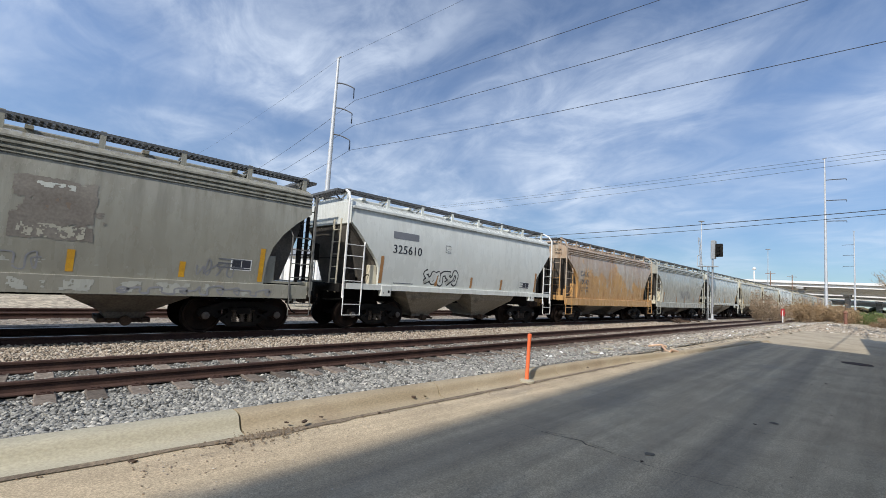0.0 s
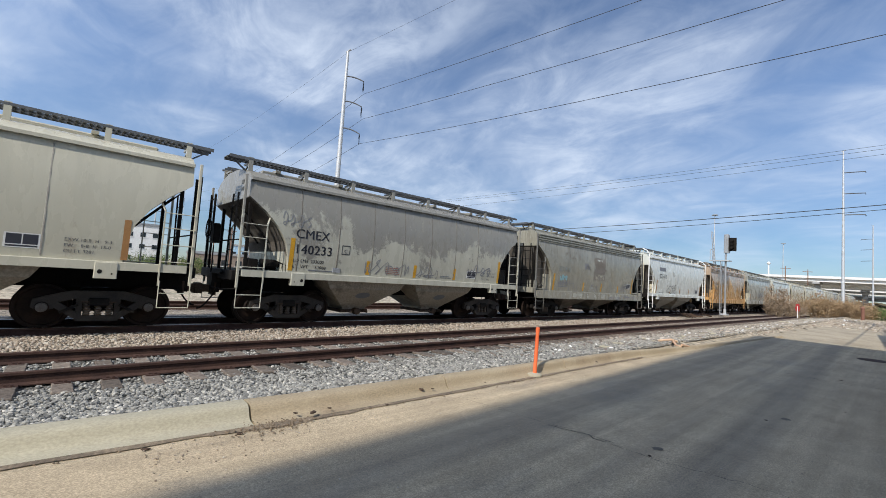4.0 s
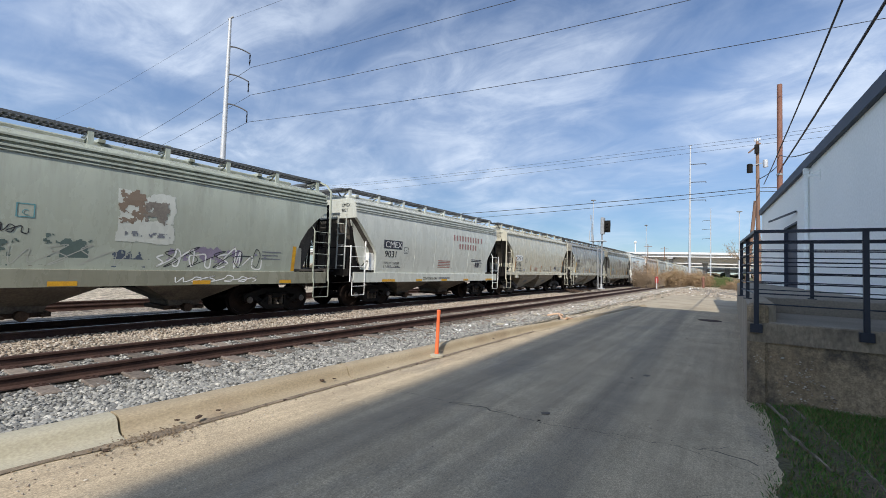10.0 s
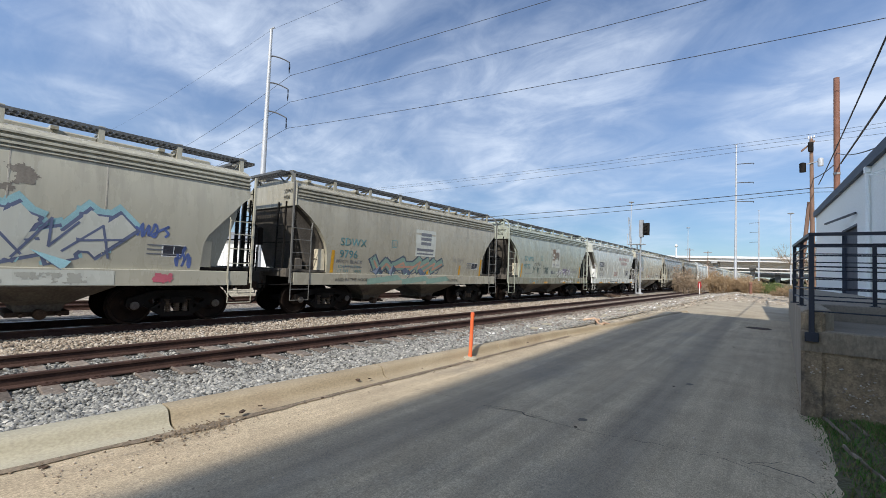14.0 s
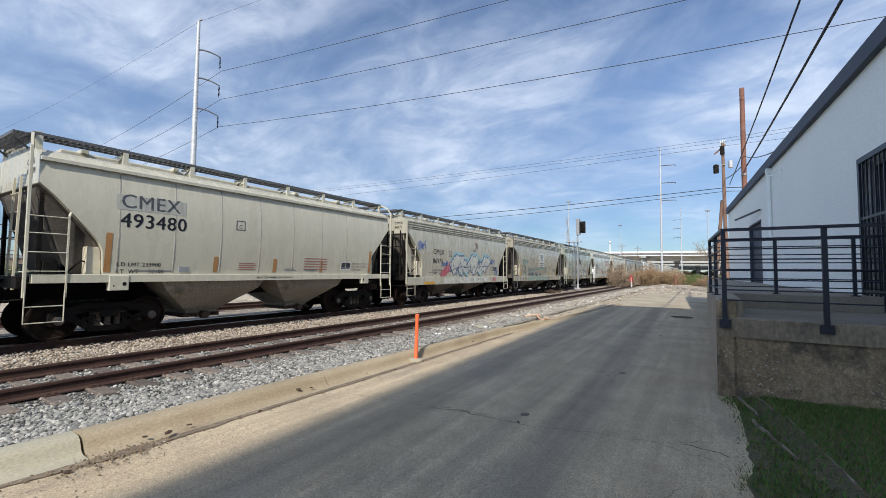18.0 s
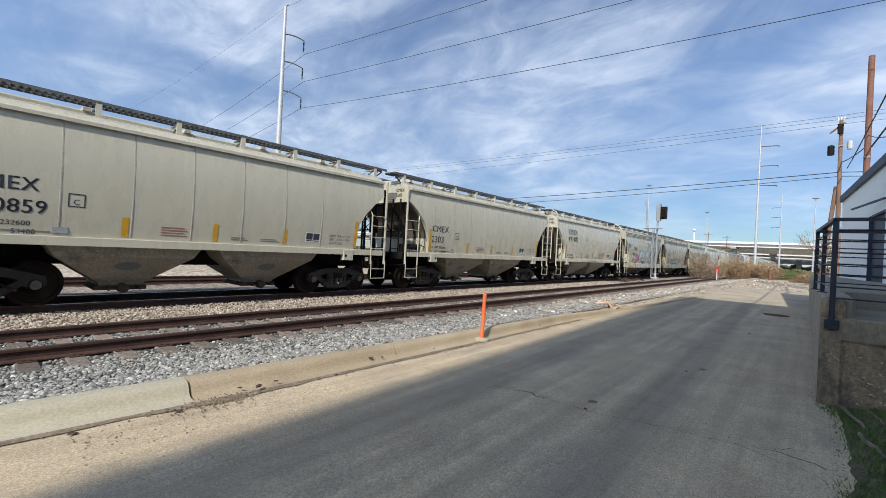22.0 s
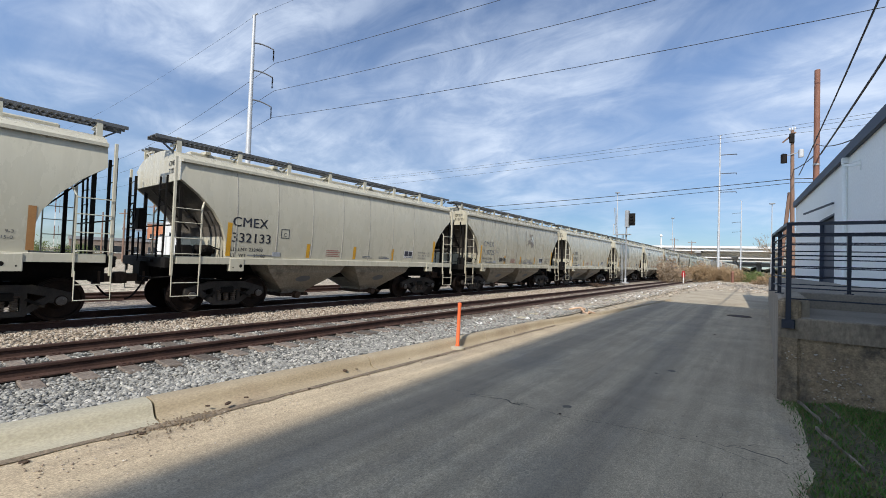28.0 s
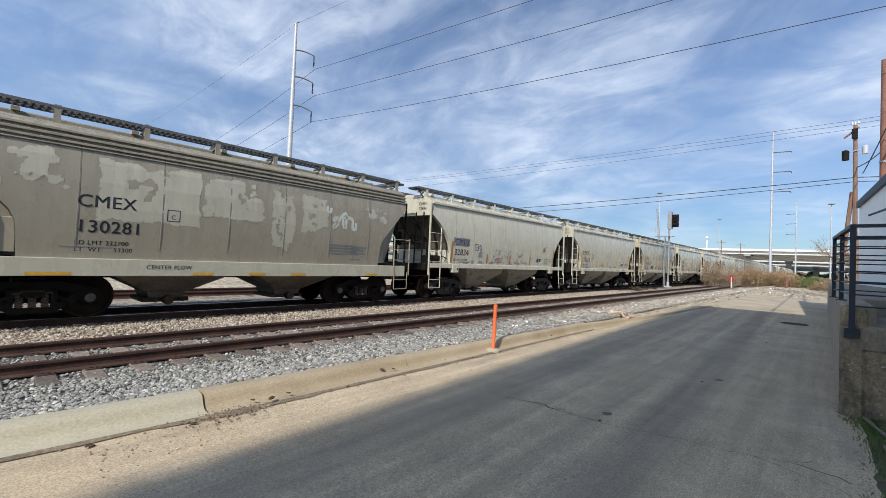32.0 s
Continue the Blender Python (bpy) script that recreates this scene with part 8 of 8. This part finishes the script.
def chunks():
    """Broken concrete, ties and litter lying about."""
    r = random.Random(31)

    def rock(name, label, category, x, y, z, sx, sy, sz, mat, group=""):
        v, f = STONES[r.randrange(len(STONES))]
        s = Shape().add([(a * sx, b * sy, c * sz) for a, b, c in v], f)
        tagged(part(name, s, mat, None, "", pose(x, y, z, 0, 0, r.uniform(0, 360))), label, category, group)

    for x, y, s in ((-5.3, 10.6, 0.17), (-5.7, 12.4, 0.12), (-5.2, 13.6, 0.10), (-6.1, 12.9, 0.11), (-5.0, 15.2, 0.13), (-5.5, 17.0, 0.12), (-6.4, 15.8, 0.10), (-5.1, 19.0, 0.16), (-5.9, 20.5, 0.12), (-6.3, 23.0, 0.15), (-5.2, 25.0, 0.18), (-6.9, 27.5, 0.14), (-6.8, 36.0, 0.2), (-5.8, 39.0, 0.22), (-6.9, 44.0, 0.25), (-5.4, 47.0, 0.2), (-6.6, 52.0, 0.3)):
        rock("concrete_chunk", "broken pale concrete chunk on the ballast", "rubble", x, y, ground_z(x) + 0.06, s, s * 0.8, s * 0.5, MAT_KERB_PALE, "rubble")
    for x, y, s in ((-4.12, 1.86, 0.035), (-4.05, 2.02, 0.05), (-4.10, 2.22, 0.03), (-4.02, 2.9, 0.03), (-4.2, 3.55, 0.05), (-4.15, 3.7, 0.03), (-3.98, 1.30, 0.035), (-4.02, 0.62, 0.035), (-4.0, 5.2, 0.03), (-4.1, 7.9, 0.035), (-4.0, 9.6, 0.03), (-4.05, 4.6, 0.02), (-1.6, 4.1, 0.03), (-1.2, 6.6, 0.025), (-0.6, 8.2, 0.02), (-0.9, 11.5, 0.03), (-2.4, 7.4, 0.015)):
        rock("clod", "dark clod of dirt lying on the kerb", "clod", x, y, (0.06 if x < -4.03 else 0.012), s, s * 0.7, s * 0.45, MAT_BROWN, "clods")
    for i in range(9):
        x, y = -10.9 + r.uniform(-0.7, 0.5), 36.5 + r.uniform(-1.8, 1.8)
        s = Shape().beam((-r.uniform(0.3, 0.8), 0, 0), (r.uniform(0.3, 0.8), 0, 0.08), 0.12, 0.09)
        tagged(part("scrap_steel", s, MAT_BROWN, None, "", pose(x, y, ground_z(x) + 0.08 + 0.05 * (i % 3), 0, 0, r.uniform(0, 180))), "rusty scrap track steel heaped beside the main line", "scrap", "scrap heap")
    pipe = Shape().pipe([(-4.75 + 0.9 * k / 10 + 0.12 * math.sin(k * 1.1), 12.7 + 0.6 * math.sin(k * 0.62), 0.13 + 0.04 * math.sin(k * 1.7)) for k in range(11)], 0.03, 8)
    tagged(part("hose", pipe, surface("faded orange hose", (0.58, 0.36, 0.22), (0.66, 0.47, 0.33), 3.0, 0.7)), "faded orange plastic hose beside the kerb", "hose")


chunks()


def tie_splinters():
    """Broken bits of old ties and bark between kerb and siding."""
    r = random.Random(47)
    s = Shape()
    for i in range(260):
        y = 7.5 + 30 * r.random() ** 1.3
        x = -4.75 - 2.9 * r.random()
        a, l = r.uniform(0, 3.14), r.uniform(0.05, 0.28)
        z = ground_z(x) + 0.045
        s.beam((x, y, z), (x + l * math.cos(a), y + l * math.sin(a), z + r.uniform(-0.01, 0.03)), r.uniform(0.02, 0.07), r.uniform(0.01, 0.03))
    tagged(part("wood_splinter", s, MAT_TIE), "weathered splinters of old ties strewn by the siding", "wood scraps", "", "stuff")


tie_splinters()


def road_marks():
    road_ob = bpy.data.objects["road"]
    m_crack = plain("crack", (0.03, 0.028, 0.026), 0.95)
    m_dirt = surface("gutter dirt", (0.13, 0.10, 0.07), (0.24, 0.185, 0.125), 3.0, 0.95, 0, 40, 0.5, 0.01, 0.5)
    m_oil = surface("tar patch", (0.10, 0.08, 0.06), (0.14, 0.115, 0.088), 2.0, 0.8, 0, 60, 0.2, 0.004, 0.2)

    def road_h(x):
        return 0.012 * math.sin((x + 4.02) / 4.1 * math.pi) + 0.004

    def crack(pts, w_, seed):
        r = random.Random(seed)
        fine = []
        for (a, b), (c, d) in zip(pts, pts[1:]):
            n = max(2, int(math.hypot(c - a, d - b) / 0.06))
            fine += [(a + (c - a) * k / n + r.gauss(0, 0.013), b + (d - b) * k / n + r.gauss(0, 0.013)) for k in range(n)]
        v, f = [], []
        for i, (x, y) in enumerate(fine):
            x2, y2 = fine[min(i + 1, len(fine) - 1)]
            x1, y1 = fine[max(i - 1, 0)]
            l = math.hypot(x2 - x1, y2 - y1) or 1
            k = w_ * r.uniform(0.25, 1.0) / 2
            nx_, ny_ = -(y2 - y1) / l * k, (x2 - x1) / l * k
            v += [(x + nx_, y + ny_, road_h(x)), (x - nx_, y - ny_, road_h(x))]
        f = [(2 * i, 2 * i + 1, 2 * i + 3, 2 * i + 2) for i in range(len(fine) - 1)]
        part("crack", Shape().add(v, f), m_crack, road_ob)

    crack([(-3.75, 3.89), (-3.18, 3.98), (-2.62, 3.99)], 0.006, 1)
    crack([(-2.62, 3.99), (-2.4, 4.04), (-2.18, 4.1), (-1.95, 4.04)], 0.018, 2)
    crack([(-2.55, 4.03), (-2.35, 4.12), (-2.1, 4.08), (-1.9, 4.12)], 0.008, 12)
    crack([(-1.95, 4.04), (-1.43, 4.07), (-1.05, 4.2), (-0.6, 4.25), (-0.3, 4.36)], 0.007, 3)
    crack([(-0.3, 4.36), (-0.12, 4.40), (0.10, 4.36), (0.2, 4.28)], 0.016, 13)
    crack([(-0.25, 4.38), (-0.05, 4.55), (0.16, 4.62)], 0.009, 14)
    crack([(-0.42, 4.32), (-0.2, 4.24), (0.02, 4.18), (0.18, 4.05)], 0.008, 15)
    crack([(-1.7, 11.2), (-0.9, 11.0), (-0.1, 11.4)], 0.016, 4)
    crack([(-2.2, 8.9), (-1.2, 9.1), (-0.2, 8.8)], 0.008, 5)
    crack([(-3.3, 6.1), (-2.4, 6.3), (-1.3, 6.2), (-0.3, 6.45)], 0.005, 6)
    crack([(-0.9, 2.0), (-0.5, 2.5), (-0.35, 3.1), (-0.1, 3.6)], 0.005, 7)
    r = random.Random(8)
    v, f = [], []
    for i in range(85):
        y = -6 + 0.2 * i
        k = 0.015 + 0.05 * abs(noise.noise(Vector((y * 2.3, 3, 0)))) + (0.07 * math.exp(-((y - 1.66) / 0.25) ** 2))
        v += [(-4.06 - 0.055 * max(0.0, 2.2 - max(y, -1.0)), y, 0.016), (-4.02 - 0.055 * max(0.0, 2.2 - max(y, -1.0)) + k + r.uniform(-0.015, 0.015), y, 0.010)]
    f = [(2 * i, 2 * i + 1, 2 * i + 3, 2 * i + 2) for i in range(84)]
    part("gutter_dirt", Shape().add(v, f), m_dirt, road_ob, "brown dirt washed into the gutter")
    for x, y, a, b, m in ((-1.62, 4.35, 0.05, 0.06, m_oil), (-1.05, 6.9, 0.05, 0.07, m_oil)):
        pts = []
        for k in range(18):
            q = k * math.pi / 9
            s = 0.65 + 0.5 * r.random()
            pts.append((x + a * s * math.cos(q), y + b * s * math.sin(q), road_h(x) + 0.001))
        part("stain", Shape().add(pts, [tuple(range(18))]), m, road_ob)
    for x, y, a, b, seed in ((-0.66, 16.8, 0.31, 0.31, 1),):
        pts = [(x + a * math.cos(k * math.pi / 12), y + b * math.sin(k * math.pi / 12), road_h(x) + 0.002) for k in range(24)]
        mh = thing("manhole_cover", "dark iron manhole cover set in the asphalt", "manhole cover", pose(0, 0, 0))
        part("cover", Shape().add(pts, [tuple(range(24))]), MAT_RAIL, mh)
        part("rim", Shape().ring((x, y, road_h(x)), (0, 0, 1), a + 0.02, 0.008, 24), MAT_BROWN, mh)


road_marks()


def litter():
    """Grit on the lane, crumbled soil along its edge, leaves in the gutter, pale rubbish by the siding."""
    r = random.Random(61)
    spots = []
    for i in range(1500):
        y = 0.6 + 14 * r.random() ** 1.5
        x = r.uniform(-4.0, 0.2) if i % 3 else -4.0 + abs(r.gauss(0, 0.25))
        spots.append((x, y, 0.010, r.uniform(0.003, 0.009)))
    scatter("grit", MAT_STONE_TAN, "fine pale grit strewn over the asphalt lane", spots, "grit")
    spots = []
    for i in range(420):
        y = r.uniform(0.6, 9.5)
        edge = lane_edge(y) + 0.02 if y < 6.4 else 0.10
        spots.append((edge - abs(r.gauss(0, 0.035)) + 0.05, y, 0.002, r.uniform(0.003, 0.008)))
    for i in range(240):
        spots.append((-4.02 + r.gauss(0, 0.09), 1.62 + r.gauss(0, 0.22), 0.016, r.uniform(0.004, 0.013)))
    for i in range(130):
        y = r.uniform(-0.5, 12)
        spots.append((-4.02 - 0.055 * max(0.0, 2.2 - y) + abs(r.gauss(0, 0.035)), y, 0.010, r.uniform(0.004, 0.012)))
    scatter("soil_crumb", MAT_SOIL, "dark crumbled soil along the lane's edges", spots, "soil")
    spots = []
    for i in range(45):
        y = 8.5 + 30 * r.random()
        x = -4.7 - 1.9 * r.random() ** 0.8
        spots.append((x, y, ground_z(x) + 0.045, r.uniform(0.02, 0.075)))
    for i in range(26):
        y = r.uniform(38, 56)
        x = r.uniform(-7.8, -3.0)
        spots.append((x, y, (ground_z(x) if x < -4.3 else 0) + 0.03, r.uniform(0.04, 0.11)))
    scatter("rubbish", MAT_WHITE, "pale rubbish and broken concrete scattered by the siding", spots, "rubbish")


litter()


def yard_rubble():
    """Tan stones and broken concrete on the dirt round the apron."""
    r = random.Random(73)
    spots = []
    while len(spots) < 5200:
        x, y = r.uniform(-7.5, 3.5), 15 + 48 * r.random() ** 1.2
        if -4.0 + 0.02 * (y - 29) < x and y < 37:
            continue
        if x > -4.6 and y < 21:
            continue
        z = (ground_z(x) if x < -4.0 else -0.05) + 0.01
        spots.append((x, y, z, r.uniform(0.015, 0.05) if r.random() < 0.93 else r.uniform(0.06, 0.14)))
    scatter("yard_stones", MAT_STONE_TAN, "tan stones and broken concrete strewn on the dirt", spots, "rubble")


yard_rubble()


def street_lamps():
    for az, el, d in ((-15.08, 9.19, 150), (-8.9, 5.97, 210), (0.49, 7.27, 160)):
        x, y, z = polar(az, el, d)
        l = thing("high_mast_light", "tall slim light mast with a ring of lamps", "light mast", pose(x, y, -0.4), "high mast lights")
        part("mast", Shape().tube((0, 0, 0), (0, 0, z + 0.4), 0.22, 8, 0.10), MAT_STEEL_POLE, l)
        part("lamp_ring", Shape().lathe((0, 0, z + 0.1), (0, 0, 1), [(0, 0.3), (0.1, 0.8), (0.3, 0.8), (0.4, 0.3)], 12), MAT_GREYBOX, l)
    x, y, z = polar(-10.1, 3.95, 230)
    w_ = thing("water_tower", "white ball water tower far behind the train", "water tower", pose(x, y, -0.4))
    part("tank", Shape().lathe((0, 0, z - 1.6), (0, 0, 1), [(0.9, 0.2), (1.1, 0.5), (1.6, 0.7), (2.1, 0.5), (2.3, 0.15)], 14), MAT_WHITE, w_, "", None, 40)
    part("stem", Shape().tube((0, 0, 0), (0, 0, z - 1.0), 0.3, 10), MAT_WHITE, w_)
    for az, el, d in ((-8.7, 3.6, 140), (-6.9, 3.3, 150), (-74.57, 4.29, 80), (-71.98, 5.27, 75), (-76.4, 3.82, 95)):
        x, y, z = polar(az, el, d)
        u = thing("wooden_pole", "far wooden utility pole with crossarm", "pole", pose(x, y, -0.4, 0, 0, 20), "far poles")
        part("shaft", Shape().tube((0, 0, 0), (0, 0, z + 0.4), 0.15, 7, 0.1), MAT_WOOD_POLE, u)
        part("crossarm", Shape().beam((-1.1, 0, z - 0.2), (1.1, 0, z - 0.2), 0.12), MAT_WOOD_POLE, u)


street_lamps()


def storage_container():
    """White ribbed steel container beyond the far track."""
    x, y, _ = polar(-69.4, 0, 60)
    b = thing("storage_container", "white ribbed steel container in the yard", "container", pose(x, y, -0.4, 0, 0, 69.4))
    prof = [(-2.2 + 0.11 * i, 0.04 if i % 4 < 2 else 0.0) for i in range(41)]
    part("front_panel", Shape().loft([[(u, v_, z) for u, v_ in prof] for z in (0.1, 3.5)]), MAT_WHITE, b)
    part("body", Shape().box(-2.2, 2.2, 0.05, 6.0, 0.0, 3.55, 0.03), MAT_WHITE, b)
    part("base_rail", Shape().box(-2.25, 2.25, -0.04, 0.04, 0.0, 0.12), MAT_GREYBOX, b)


storage_container()


def far_scrub():
    """Low brush and clutter out to the freeway and beyond the far track."""
    r = random.Random(91)
    spots = []
    for i in range(2600):
        y = 95 + 150 * r.random()
        x = r.uniform(-150, 120)
        if -16 - 0.02 * y < x < -9:
            continue
        s = r.uniform(0.5, 1.7)
        spots.append((x, y, -0.4 + s * 0.35, s))
    for i in range(900):
        s = r.uniform(1.5, 4.2)
        spots.append((r.uniform(-320, 260), r.uniform(312, 345), -0.4 + s * 0.4, s))
    for i in range(900):
        x = -70 - 60 * r.random()
        y = r.uniform(-60, 80)
        s = r.uniform(0.4, 1.2)
        spots.append((x, y, -0.4 + s * 0.3, s))
    scatter("scrub", MAT_SCRUB, "dark low scrub reaching out to the freeway", spots, "scrub")


far_scrub()


# ---- what moves: the train rolls away along the main line and slows a little ----
DRIFT = {-1: 0.15, 0: -0.12, 2: -0.16, 5: 0.10, 10: 0.15}      # slack in the couplings


def run_at(t):
    """Way of the train's reference point along the track, metres."""
    return 12.27 + 5.4209 * t - 0.00727 * t * t


def motions():
    rows_t = [2.0 * k for k in range(17)]
    for c, slot, sets in CARS:
        if -3 < slot < 15:
            for ws, y in sets:
                walk(ws, [(0.1 * k, pose(0, y, 0.457, -math.degrees((run_at(0.1 * k) - run_at(0)) / 0.457))) for k in range(321)])
        walk(c, [(t, pose(MAIN_X, run_at(t) - PITCH * slot + DRIFT.get(slot, 0.0), MAIN_Z)) for t in rows_t])


motions()
